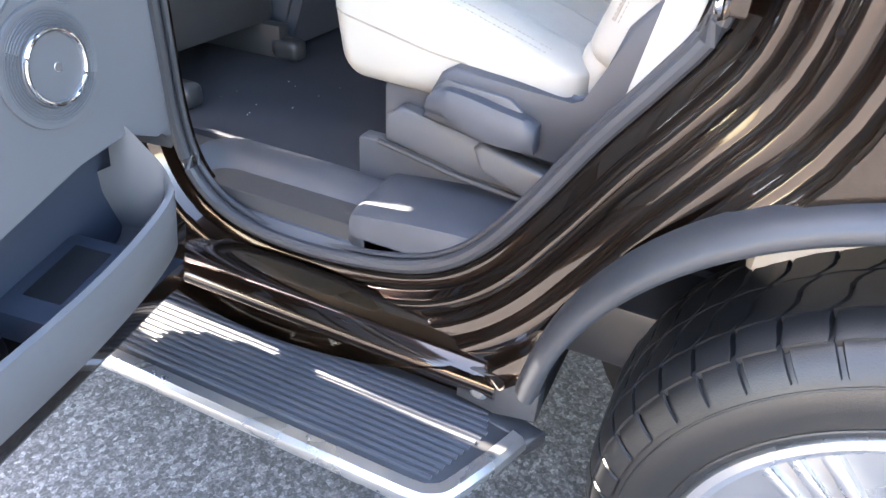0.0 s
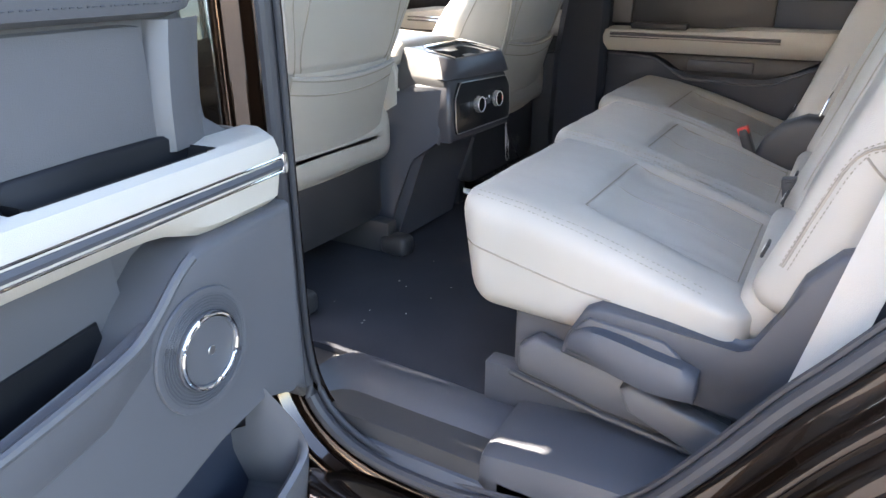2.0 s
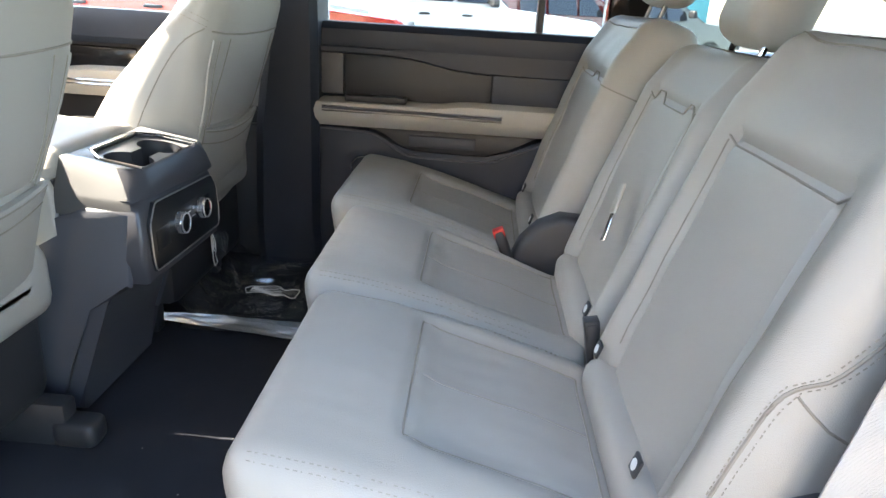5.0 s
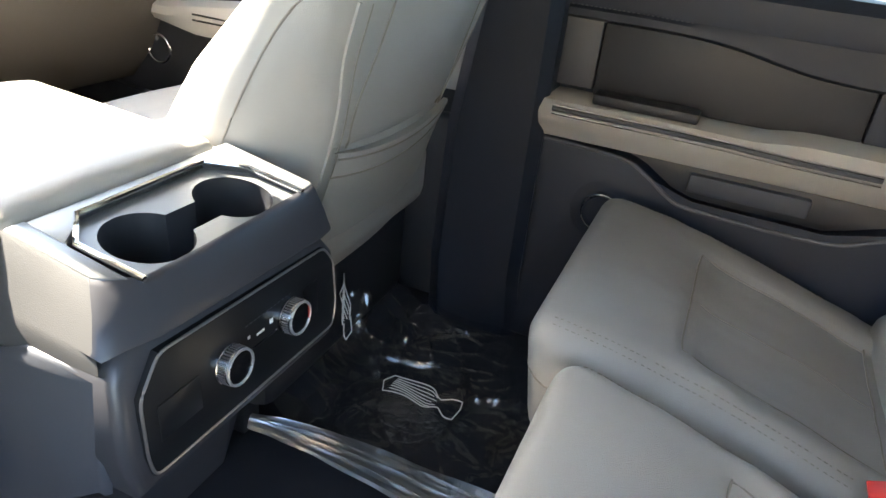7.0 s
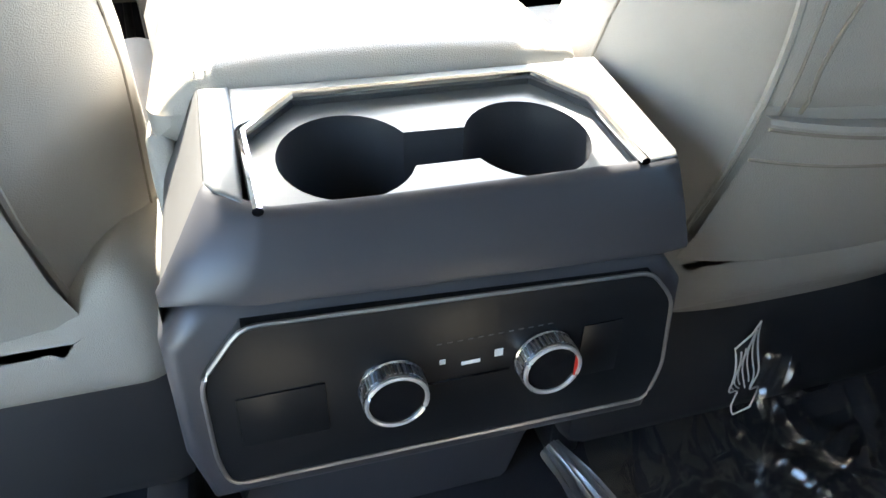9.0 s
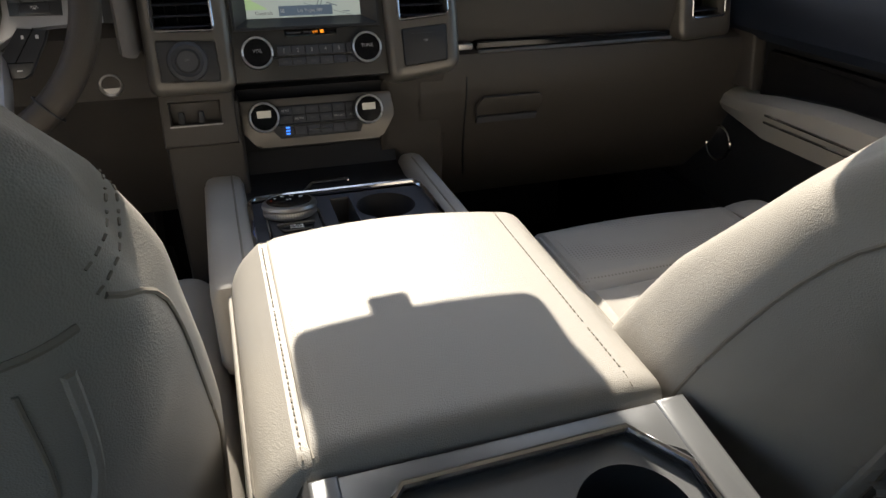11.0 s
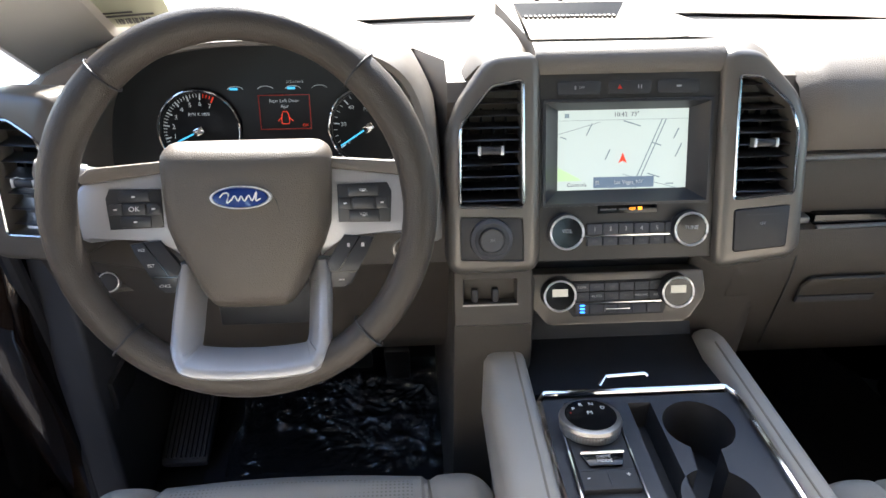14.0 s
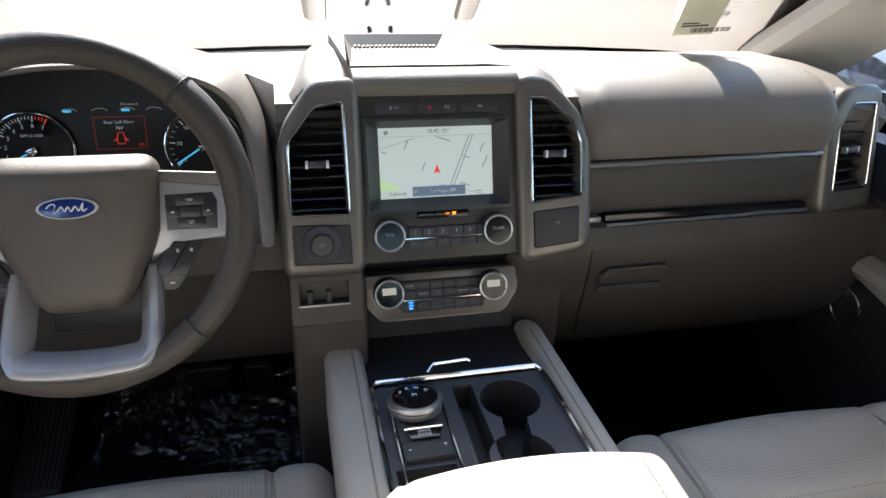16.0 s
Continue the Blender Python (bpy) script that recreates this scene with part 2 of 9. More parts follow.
def rounded(bm, lo, hi, r, n=(8, 8, 8), fn=None, m=None):
    """A box on a fine grid with round edges, shaped by fn."""
    lo, hi = Vector(lo), Vector(hi)
    c, h = (lo + hi) / 2, (hi - lo) / 2
    cache = {}

    def vert(i, j, k):
        key = (i, j, k)
        if key not in cache:
            p = Vector((2 * i / n[0] - 1, 2 * j / n[1] - 1, 2 * k / n[2] - 1))
            q = Vector(p[a] * h[a] for a in range(3))
            inner = Vector(max(-(h[a] - r), min(h[a] - r, q[a])) for a in range(3))
            d = q - inner
            if d.length > 1e-9:
                d = d.normalized() * max(abs(d[a]) for a in range(3))
            q = inner + d
            v = c + q
            if fn:
                v = fn(v, p)
            if m is not None:
                v = m @ v
            cache[key] = bm.verts.new(v)
        return cache[key]

    for a, b, w in ((0, 1, 2), (1, 2, 0), (2, 0, 1)):
        for side in (0, n[w]):
            for i in range(n[a]):
                for j in range(n[b]):
                    quad = []
                    for di, dj in ((0, 0), (1, 0), (1, 1), (0, 1)):
                        key = [0, 0, 0]
                        key[a], key[b], key[w] = i + di, j + dj, side
                        quad.append(vert(*key))
                    bm.faces.new(quad if side else quad[::-1])
    return bm


def prism(bm, pts, axis, lo, hi, bevel=0.0, m=None, seg=2):
    """A polygon pushed along an axis. pts: pairs in the other two axes' order."""
    idx = [i for i in range(3) if i != axis]

    def place(p, t):
        v = [0, 0, 0]
        v[idx[0]], v[idx[1]], v[axis] = p[0], p[1], t
        return Vector(v)

    a = [bm.verts.new(place(p, lo)) for p in pts]
    b = [bm.verts.new(place(p, hi)) for p in pts]
    fs = [bm.faces.new(a), bm.faces.new(b[::-1])]
    for i in range(len(pts)):
        j = (i + 1) % len(pts)
        fs.append(bm.faces.new((a[i], b[i], b[j], a[j])))
    vs = a + b
    if bevel:
        es = list({e for f in fs[:2] for e in f.edges})
        got = bmesh.ops.bevel(bm, geom=es, offset=bevel, segments=seg, profile=0.5, affect="EDGES", clamp_overlap=True)
        vs = list({v for f in got["faces"] for v in f.verts} | {v for v in vs if v.is_valid})
    if m is not None:
        for v in vs:
            v.co = m @ v.co
    return bm


def loft(bm, rings, closed=True, caps=True):
    """Quads between rings of equal length."""
    rows = [[bm.verts.new(p) for p in ring] for ring in rings]
    n = len(rows[0])
    for a, b in zip(rows, rows[1:]):
        for i in range(n if closed else n - 1):
            j = (i + 1) % n
            bm.faces.new((a[i], a[j], b[j], b[i]))
    if caps and closed:
        bm.faces.new(rows[0][::-1])
        bm.faces.new(rows[-1])
    return rows


def tube(bm, path, r, n=10, loop=False, flat=None):
    """A round bar along a path; flat: (half width, half thickness, up) for a strap."""
    path = [Vector(p) for p in path]
    rings = []
    for i, p in enumerate(path):
        a = path[i - 1] if i or loop else p
        b = path[(i + 1) % len(path)] if i + 1 < len(path) or loop else p
        d = (b - a).normalized()
        up = Vector(flat[2]) if flat else Vector((0, 0, 1)) if abs(d.z) < 0.9 else Vector((1, 0, 0))
        s = d.cross(up).normalized()
        u = s.cross(d).normalized()
        if flat:
            w, t = flat[0], flat[1]
            rings.append([p + s * w * x + u * t * y for x, y in ((-1, -1), (1, -1), (1, 1), (-1, 1))])
        else:
            rr = r[i] if isinstance(r, (list, tuple)) else r
            rings.append([p + (s * math.cos(k * 2 * math.pi / n) + u * math.sin(k * 2 * math.pi / n)) * rr for k in range(n)])
    if loop:
        rings.append(rings[0])
        rows = [[bm.verts.new(p) for p in ring] for ring in rings[:-1]]
        rows.append(rows[0])
        m = len(rows[0])
        for a, b in zip(rows, rows[1:]):
            for i in range(m):
                bm.faces.new((a[i], a[(i + 1) % m], b[(i + 1) % m], b[i]))
    else:
        loft(bm, rings)
    return bm


def lathe(bm, profile, m, n=32):
    """Profile of (radius, height) turned round z, placed by m."""
    rings = []
    for r, z in profile:
        rings.append([m @ Vector((r * math.cos(2 * math.pi * k / n), r * math.sin(2 * math.pi * k / n), z)) for k in range(n)])
    loft(bm, rings, True, True)
    return bm


def frame_at(origin, xdir, ydir):
    """A frame whose x and y lie in a face and whose z points out of it."""
    x = Vector(xdir).normalized()
    y = Vector(ydir)
    y = (y - x * y.dot(x)).normalized()
    z = x.cross(y)
    return Matrix.Translation(origin) @ Matrix((x, y, z)).transposed().to_4x4()


def smooth_path(pts, per=6, loop=False):
    """Catmull-Rom through the points."""
    pts = [Vector(p) for p in pts]
    n = len(pts)
    out = []
    for i in range(n if loop else n - 1):
        p0 = pts[i - 1] if i or loop else pts[0]
        p1, p2 = pts[i], pts[(i + 1) % n]
        p3 = pts[(i + 2) % n] if i + 2 < n or loop else pts[-1]
        for k in range(per):
            t = k / per
            out.append(0.5 * (2 * p1 + (p2 - p0) * t + (2 * p0 - 5 * p1 + 4 * p2 - p3) * t * t + (3 * p1 - p0 - 3 * p2 + p3) * t ** 3))
    if not loop:
        out.append(pts[-1])
    return out


def words(text, size, m, mat, parent, name="lettering", align="CENTER"):
    """Raised print in the built-in font."""
    cu = bpy.data.curves.new("text", "FONT")
    cu.body, cu.size, cu.align_x, cu.align_y, cu.extrude, cu.resolution_u = text, size, align, "CENTER", 0.0002, 2
    tmp = bpy.data.objects.new("tmp", cu)
    scene.collection.objects.link(tmp)
    me = bpy.data.meshes.new_from_object(tmp.evaluated_get(bpy.context.evaluated_depsgraph_get()))
    bpy.data.objects.remove(tmp)
    bpy.data.curves.remove(cu)
    me.transform(m)
    me.materials.clear()
    me.materials.append(mat)
    ob = new(name, me)
    ob.parent = parent
    if parent.type == "EMPTY":
        ob.matrix_parent_inverse = Matrix.Translation(-parent.location)
    return ob


def bars(rows, m, mat, parent, name="print_bar"):
    """Thin plain bars: (x0, y0, x1, y1) in the frame m."""
    for x0, y0, x1, y1 in rows:
        bm = BM()
        add_box(bm, (x0, y0, 0), (x1, y1, 0.0004), 0, m)
        last = part(name, bm, mat, parent, "", False)
    return last


# ---- ground and far things ----
bm = BM()
bmesh.ops.create_grid(bm, x_segments=40, y_segments=40, size=300)
structure("ground", bm, ASPHALT, "grey asphalt of a car lot", "ground")
STUCCO = material("stucco_tan", (0.62, 0.50, 0.36), 0.9, 0, 0.12, 0.6, 0.6, 60)
TEAL = material("wall_teal", (0.10, 0.36, 0.40), 0.7, 0, 0.1, 0.8)
# Unseen tan block, added as a reflector for gold bands in the body paint.
bm = BM()
add_box(bm, (-26, -8, 0), (-20, 16, 4.2), 0.05)
far = thing("building", (-20, 5, 0), "unseen long low tan stucco block, added for tan reflections in the paint", "building")
part("wall", bm, STUCCO, far)
bm = BM()
add_box(bm, (-26.3, -8.3, 4.2), (-19.7, 16.3, 4.5), 0.04)
part("parapet", bm, STUCCO, far)
far.rotation_euler.z = radians(58)
far = thing("building", (38, 0, 0), "teal painted building behind the parked cars", "building")
bm = BM()
add_box(bm, (36, -12, 0), (44, 14, 4.6), 0.05)
part("wall", bm, TEAL, far)
bm = BM()
add_box(bm, (35.8, -12.2, 4.6), (44.2, 14.2, 4.9), 0.04)
part("parapet", bm, STUCCO, far)
for k in range(5):
    bm = BM()
    add_box(bm, (35.95, -10 + k * 5, 1.0), (36.0, -7.5 + k * 5, 2.6), 0.01)
    part("window", bm, PIANO, far)

# ---- the parked vehicle's body ----
WHEEL_Y, WHEEL_Z = -1.365, 0.375
ARCH_Y, ARCH_Z, ARCH_R = -1.302, 0.410, 0.466
OPEN = [(-0.105, 1.66), (-0.105, 1.2), (-0.105, 0.82), (-0.108, 0.66), (-0.13, 0.565), (-0.185, 0.505), (-0.27, 0.474),
        (-0.38, 0.468), (-0.48, 0.477), (-0.58, 0.497), (-0.66, 0.532), (-0.73, 0.595), (-0.80, 0.695), (-0.865, 0.80),
        (-0.925, 0.885), (-0.972, 0.965), (-0.985, 1.08), (-0.975, 1.25), (-0.945, 1.5), (-0.90, 1.66), (-0.80, 1.71), (-0.5, 1.72),
        (-0.2, 1.715)]
loop = smooth_path([(0, y, z) for y, z in OPEN], 4, True)
N = len(loop)


def outward(i):
    d = loop[(i + 1) % N] - loop[i - 1]
    return Vector((0, d.z, -d.y)).normalized()


c0 = sum(loop, Vector()) / N
sign = 1 if outward(20).dot(loop[20] - c0) > 0 else -1


def skin(y, z):
    """How far out the painted side stands."""
    flare = math.exp(-((math.hypot(y - ARCH_Y, z - ARCH_Z) - ARCH_R) / 0.05) ** 2) * (y < -0.6)
    return -0.99 - 0.022 * math.exp(-((z - 0.98) / 0.3) ** 2) + max(0, z - 1.25) * 0.22 + max(0, 0.62 - z) * 0.12 - 0.003 * flare


def ring(x, off):
    out = []
    for i in range(N):
        p = loop[i] + outward(i) * sign * min(off, LIMIT[i])
        out.append(Vector((skin(p.y, p.z) if x is None else x, p.y, p.z)))
    return out


def free_width(i):
    """How far the stepped jamb may go before the rocker, the pillar or the wheel arch."""
    n = outward(i) * sign
    d = 0.11
    while d < 0.172:
        p = loop[i] + n * (d + 0.004)
        if p.y > 0.03 or p.z < 0.43 or p.z > 1.82 or math.hypot(p.y - ARCH_Y, p.z - ARCH_Z) < ARCH_R - 0.012:
            break
        d += 0.004
    return d


LIMIT = [free_width(i) for i in range(N)]


def reach(i):
    """How far the painted side goes from the opening before it ends."""
    n = outward(i) * sign
    d = LIMIT[i]
    if loop[i].y < -0.60 and loop[i].z < 1.6:
        return d
    while d < 1.6:
        p = loop[i] + n * d
        if p.y > 0.035 or p.z < 0.425 or p.z > 1.84 or p.y < -2.4 or math.hypot(p.y - ARCH_Y, p.z - ARCH_Z) < ARCH_R:
            break
        d += 0.004
    return d


# stepped jamb: risers and ledges one after another
rings = [ring(x, o) for x, o in ((-0.840, 0.0), (-0.868, 0.003), (-0.884, 0.009), (-0.889, 0.018), (-0.891, 0.030), (-0.897, 0.036), (-0.913, 0.041), (-0.920, 0.047),
                                 (-0.921, 0.056), (-0.917, 0.062), (-0.921, 0.068), (-0.937, 0.073), (-0.944, 0.080), (-0.944, 0.092), (-0.948, 0.098), (-0.960, 0.103), (-0.968, 0.110), (-0.969, 0.124), (-0.966, 0.132), (-0.971, 0.138), (-0.984, 0.143), (-0.989, 0.150), (-0.989, 0.158), (-0.995, 0.165), (-1.006, 0.172))]
ends = [reach(i) for i in range(N)]
for _ in range(3):
    ends = [(ends[i - 2] + ends[i - 1] + ends[i] + ends[(i + 1) % N] + ends[(i + 2) % N]) / 5 for i in range(N)]
for k in range(1, 9):
    s = k / 8
    row = []
    for i in range(N):
        d = LIMIT[i] + max(0, ends[i] - LIMIT[i]) * s ** 1.4
        p = loop[i] + outward(i) * sign * d
        row.append(Vector((skin(p.y, p.z), p.y, p.z)))
    rings.append(row)
vehicle = thing("vehicle_body", (0, 0, 0), "glossy black large family vehicle with two doors open", "car")
bm = BM()
loft(bm, rings, True, False)
part("body_side", bm, PAINT, vehicle, "glossy black painted door frame and rear quarter", True, 60)
# quarter panel: from the jamb's edge back round the wheel arch
edge = sorted(((q.z, q.y) for q in rings[-1] if q.y < -0.70 and q.z < 1.72))
ez, ey = [q[0] for q in edge], [q[1] for q in edge]


def arch_back(z, side):
    return ARCH_Y + side * math.sqrt(max(0, ARCH_R ** 2 - (z - ARCH_Z) ** 2))


bm = BM()
top = ARCH_Z + ARCH_R
rows = []
for z in list(np.linspace(0.44, top - 0.001, 40)):
    a, b = float(np.interp(z, ez, ey)), arch_back(z, 1)
    rows.append([Vector((skin(y, z), y, z)) for y in (a + (min(b, a - 0.002) - a) * k / 16 for k in range(17))])
loft(bm, rows, False)
rows = []
for z in list(np.linspace(0.44, top - 0.001, 30)):
    a = arch_back(z, -1)
    rows.append([Vector((skin(y, z), y, z)) for y in (a + (-2.4 - a) * k / 12 for k in range(13))])
loft(bm, rows, False)
rows = []
for z in list(np.linspace(top - 0.001, 1.72, 30)):
    a = float(np.interp(z, ez, ey))
    rows.append([Vector((skin(y, z), y, z)) for y in (a + (-2.4 - a) * k / 28 for k in range(29))])
loft(bm, rows, False)
part("quarter_panel", bm, PAINT, vehicle, "black bronze rear quarter panel", True, 60)
bm = BM()
tube(bm, ring(-0.882, -0.004), 0.0125, 10, True)
part("door_seal", bm, RUBBER, vehicle, "dark grey rubber weatherstrip")
bm = BM()
tube(bm, ring(-0.868, -0.016), 0.006, 8, True)
part("door_seal", bm, RUBBER, vehicle, "dark grey rubber weatherstrip")
# sill under the front door, rocker, pillars on the outside
bm = BM()
add_box(bm, (-0.985, 0.0, 0.43), (-0.86, 1.55, 0.50), 0.02)
part("sill", bm, PAINT, vehicle)
bm = BM()
loft(bm, [[Vector((x, y, z)) for x, z in ((-0.90, 0.45), (-0.972, 0.446), (-0.998, 0.430), (-1.004, 0.412), (-0.996, 0.396), (-0.972, 0.384), (-0.962, 0.372), (-0.966, 0.356), (-0.90, 0.345))] for y in np.linspace(-0.80, 1.5, 12)], True)
part("rocker_panel", bm, PAINT, vehicle, "", True, 60)
bm = BM()
prism(bm, [(0.0, 0.49), (0.052, 0.49), (0.05, 1.2), (0.03, 1.80), (-0.03, 1.80), (-0.04, 1.2)], 0, -0.965, -0.85, 0.008)
part("centre_pillar", bm, PAINT, vehicle)
# wheel arch moulding
bm = BM()
arc = []
for k in range(49):
    a = radians(7 + 176 * k / 48)
    prof = [(0.436, -0.93), (0.434, -1.02), (0.437, -1.040), (0.444, -1.046), (0.456, -1.042), (0.464, -1.032), (0.469, -1.018), (0.468, -0.98)]
    arc.append([Vector((x, ARCH_Y + r * math.cos(a), ARCH_Z + r * math.sin(a))) for r, x in prof])
loft(bm, arc, False)
part("wheel_arch_moulding", bm, material("moulding_grey", (0.021, 0.023, 0.028), 0.5, 0, 0.1, 8, 0.3, 900), vehicle, "grey textured plastic wheel arch moulding", True, 75)
bm = BM()
well = []
for k in range(33):
    a = radians(-5 + 190 * k / 32)
    well.append([Vector((x, ARCH_Y + 0.438 * math.cos(a), ARCH_Z + 0.438 * math.sin(a))) for x in (-0.95, -0.62)])
loft(bm, well, False)
part("wheel_well", bm, POCKET, vehicle)
bm = BM()
lathe(bm, [(0.0, 0.0), (0.438, 0.0), (0.438, 0.006), (0.0, 0.006)], frame_at((-0.62, ARCH_Y, ARCH_Z), (0, -1, 0), (0, 0, 1)), 48)
part("wheel_well", bm, POCKET, vehicle)
bm = BM()
prism(bm, [(-0.735, 0.435), (-0.80, 0.445), (-0.868, 0.43), (-0.868, 0.375), (-0.80, 0.36), (-0.735, 0.37)], 0, -0.99, -0.955, 0.006)
part("lower_bracket", bm, DARK, vehicle)
bm = BM()
lathe(bm, [(0.0, 0.0), (0.016, 0.0), (0.016, 0.012), (0.008, 0.018), (0.0, 0.018)], frame_at((-0.985, -0.775, 0.405), (0, 1, 0), (0, 0, 1)) @ pose(0, 0, 0, 180), 16)
part("bracket_bolt", bm, SATIN, vehicle)
# rear side, roof, right side, nose
bm = BM()
add_box(bm, (-1.0, -2.5, 0.45), (-0.9, -1.86, 1.3), 0.03)
part("rear_quarter", bm, PAINT, vehicle)
bm = BM()
add_box(bm, (-0.95, -2.56, 0.45), (0.97, -2.48, 1.25), 0.03)
part("tailgate", bm, PAINT, vehicle)
bm = BM()
prism(bm, [(-0.74, 1.845), (-0.60, 1.895), (0, 1.915), (0.60, 1.895), (0.74, 1.845), (0.68, 1.838), (0, 1.86), (-0.68, 1.838)], 1, -2.4, 0.56, 0.0)
part("roof", bm, PAINT, vehicle)
bm = BM()
rings = []
for y, z, w in ((1.36, 1.30, 0.74), (1.7, 1.32, 0.78), (2.3, 1.28, 0.80), (2.62, 1.18, 0.78), (2.7, 1.0, 0.76), (2.72, 0.5, 0.74)):
    rings.append([Vector((-w, y, z - 0.12)), Vector((-w * 0.9, y, z - 0.02)), Vector((-w * 0.55, y, z)), Vector((-w * 0.3, y, z - 0.012)), Vector((w * 0.3, y, z - 0.012)),
                  Vector((w * 0.55, y, z)), Vector((w * 0.9, y, z - 0.02)), Vector((w, y, z - 0.12))])
loft(bm, rings, False)
part("hood", bm, PAINT, vehicle)
for sx in (-1, 1):
    bm = BM()
    add_box(bm, (sx * 0.76 - 0.24 * (sx < 0), 1.30, 0.45), (sx * 0.76 + 0.24 * (sx > 0), 2.6, 1.2), 0.08)
    part("fender", bm, PAINT, vehicle)
bm = BM()
add_box(bm, (0.90, -2.5, 0.42), (1.0, 1.35, 1.285), 0.03)
part("right_side", bm, PAINT, vehicle)
for y0, y1, z0, z1, x in ((-0.11, 0.045, 1.28, 1.74, 0.86), (-1.06, -0.94, 1.28, 1.74, 0.86), (-2.45, -2.0, 1.28, 1.84, 0.80)):
    for sx in (1, -1):
        if sx < 0 and y1 > -1.5:
            continue
        bm = BM()
        add_box(bm, (sx * x - 0.05, y0, z0), (sx * x + 0.05, y1, z1), 0.012)
        part("window_pillar", bm, PAINT, vehicle)
bm = BM()
prism(bm, [(0.68, 1.84), (0.80, 1.84), (0.86, 1.70), (0.82, 1.685), (0.74, 1.735)], 1, -2.4, 0.62, 0.006)
part("roof_rail", bm, PAINT, vehicle)
bm = BM()
prism(bm, [(-0.68, 1.84), (-0.80, 1.84), (-0.86, 1.72), (-0.82, 1.70), (-0.74, 1.735)], 1, -2.4, 0.62, 0.006)
part("roof_rail", bm, PAINT, vehicle)
# front roof pillars, outside
for sx in (-1, 1):
    bm = BM()
    rings = []
    for t in range(7):
        s = t / 6
        y, z, x = 1.36 - 0.80 * s, 1.33 + 0.50 * s, sx * (0.80 - 0.09 * s)
        rings.append([Vector((x - sx * 0.05, y + 0.03, z + 0.015)), Vector((x + sx * 0.03, y - 0.01, z - 0.005)),
                      Vector((x + sx * 0.02, y - 0.07, z - 0.05)), Vector((x - sx * 0.04, y - 0.03, z - 0.025))])
    loft(bm, rings)
    part("windshield_pillar", bm, PAINT, vehicle)
# floor pan under the carpet
bm = BM()
add_box(bm, (-0.86, -2.45, 0.42), (0.90, 1.55, 0.535), 0.01)
part("floor_pan", bm, DARK, vehicle)


def pane(name, pts, mat, label):
    bm = BM()
    vs = [bm.verts.new(p) for p in pts]
    f = bm.faces.new(vs)
    n = (Vector(pts[1]) - Vector(pts[0])).cross(Vector(pts[2]) - Vector(pts[0])).normalized() * 0.004
    got = bmesh.ops.extrude_face_region(bm, geom=[f])
    for v in got["geom"]:
        if isinstance(v, bmesh.types.BMVert):
            v.co += n
    ob = part(name, bm, mat, vehicle, label, False)
    ob.visible_shadow = False
    return ob


pane("window_glass", [(0.87, -0.745, 1.27), (0.87, -0.115, 1.27), (0.80, -0.115, 1.73), (0.80, -0.745, 1.73)], TINT, "lightly tinted side glass")
pane("window_glass", [(0.87, -0.95, 1.27), (0.87, -0.75, 1.27), (0.80, -0.75, 1.73), (0.80, -0.95, 1.73)], TINT, "lightly tinted side glass")
pane("window_glass", [(0.87, -2.02, 1.27), (0.87, -1.05, 1.27), (0.80, -1.05, 1.73), (0.80, -2.02, 1.73)], TINT, "lightly tinted side glass")
pane("window_glass", [(-0.87, -2.02, 1.27), (-0.87, -1.05, 1.27), (-0.80, -1.05, 1.73), (-0.80, -2.02, 1.73)], TINT, "lightly tinted side glass")
pane("window_glass", [(0.87, 0.04, 1.26), (0.87, 1.05, 1.26), (0.80, 0.60, 1.73), (0.80, 0.04, 1.73)], CLEAR, "clear side glass")
pane("rear_glass", [(-0.78, -2.5, 1.24), (0.78, -2.5, 1.24), (0.68, -2.38, 1.84), (-0.68, -2.38, 1.84)], TINT, "lightly tinted rear glass")
bm = BM()
add_box(bm, (0.80, -0.757, 1.27), (0.87, -0.738, 1.74), 0.003)
part("glass_divider", bm, DARK, vehicle)
bm = BM()
rows = []
for t in range(9):
    s = t / 8
    row = []
    for k in range(13):
        u = k / 6 - 1
        row.append(Vector((u * (0.76 - 0.10 * s), 1.40 - 0.82 * s - 0.09 * u * u, 1.345 + 0.475 * s - 0.012 * u * u)))
    rows.append(row)
loft(bm, rows, False)
ob = part("windshield", bm, WINDSHIELD, vehicle, "clear raked windshield")
ob.visible_shadow = False
# cowl and wiper at the foot of the windshield
bm = BM()
prism(bm, [(1.26, 1.36), (1.40, 1.335), (1.46, 1.29), (1.34, 1.25)], 0, -0.76, 0.76, 0.004)
part("cowl_panel", bm, DARK, vehicle)
for x0, x1 in ((-0.62, -0.05), (0.0, 0.62)):
    bm = BM()
    tube(bm, [(x0, 1.37, 1.385), ((x0 + x1) / 2, 1.41, 1.396), (x1, 1.40, 1.388)], 0.008, 8)
    part("wiper_blade", bm, DARK, vehicle)

# dark printed border along the foot of the windshield
bm = BM()
rows = []
for s in (0.02, 0.045, 0.07):
    row = []
    for k in range(25):
        u = k / 12 - 1
        row.append(Vector((u * (0.76 - 0.10 * s), 1.394 - 0.82 * s - 0.09 * u * u, 1.340 + 0.475 * s - 0.012 * u * u)))
    rows.append(row)
loft(bm, rows, False)
part("glass_border", bm, DARK, vehicle, "dark printed glass border")

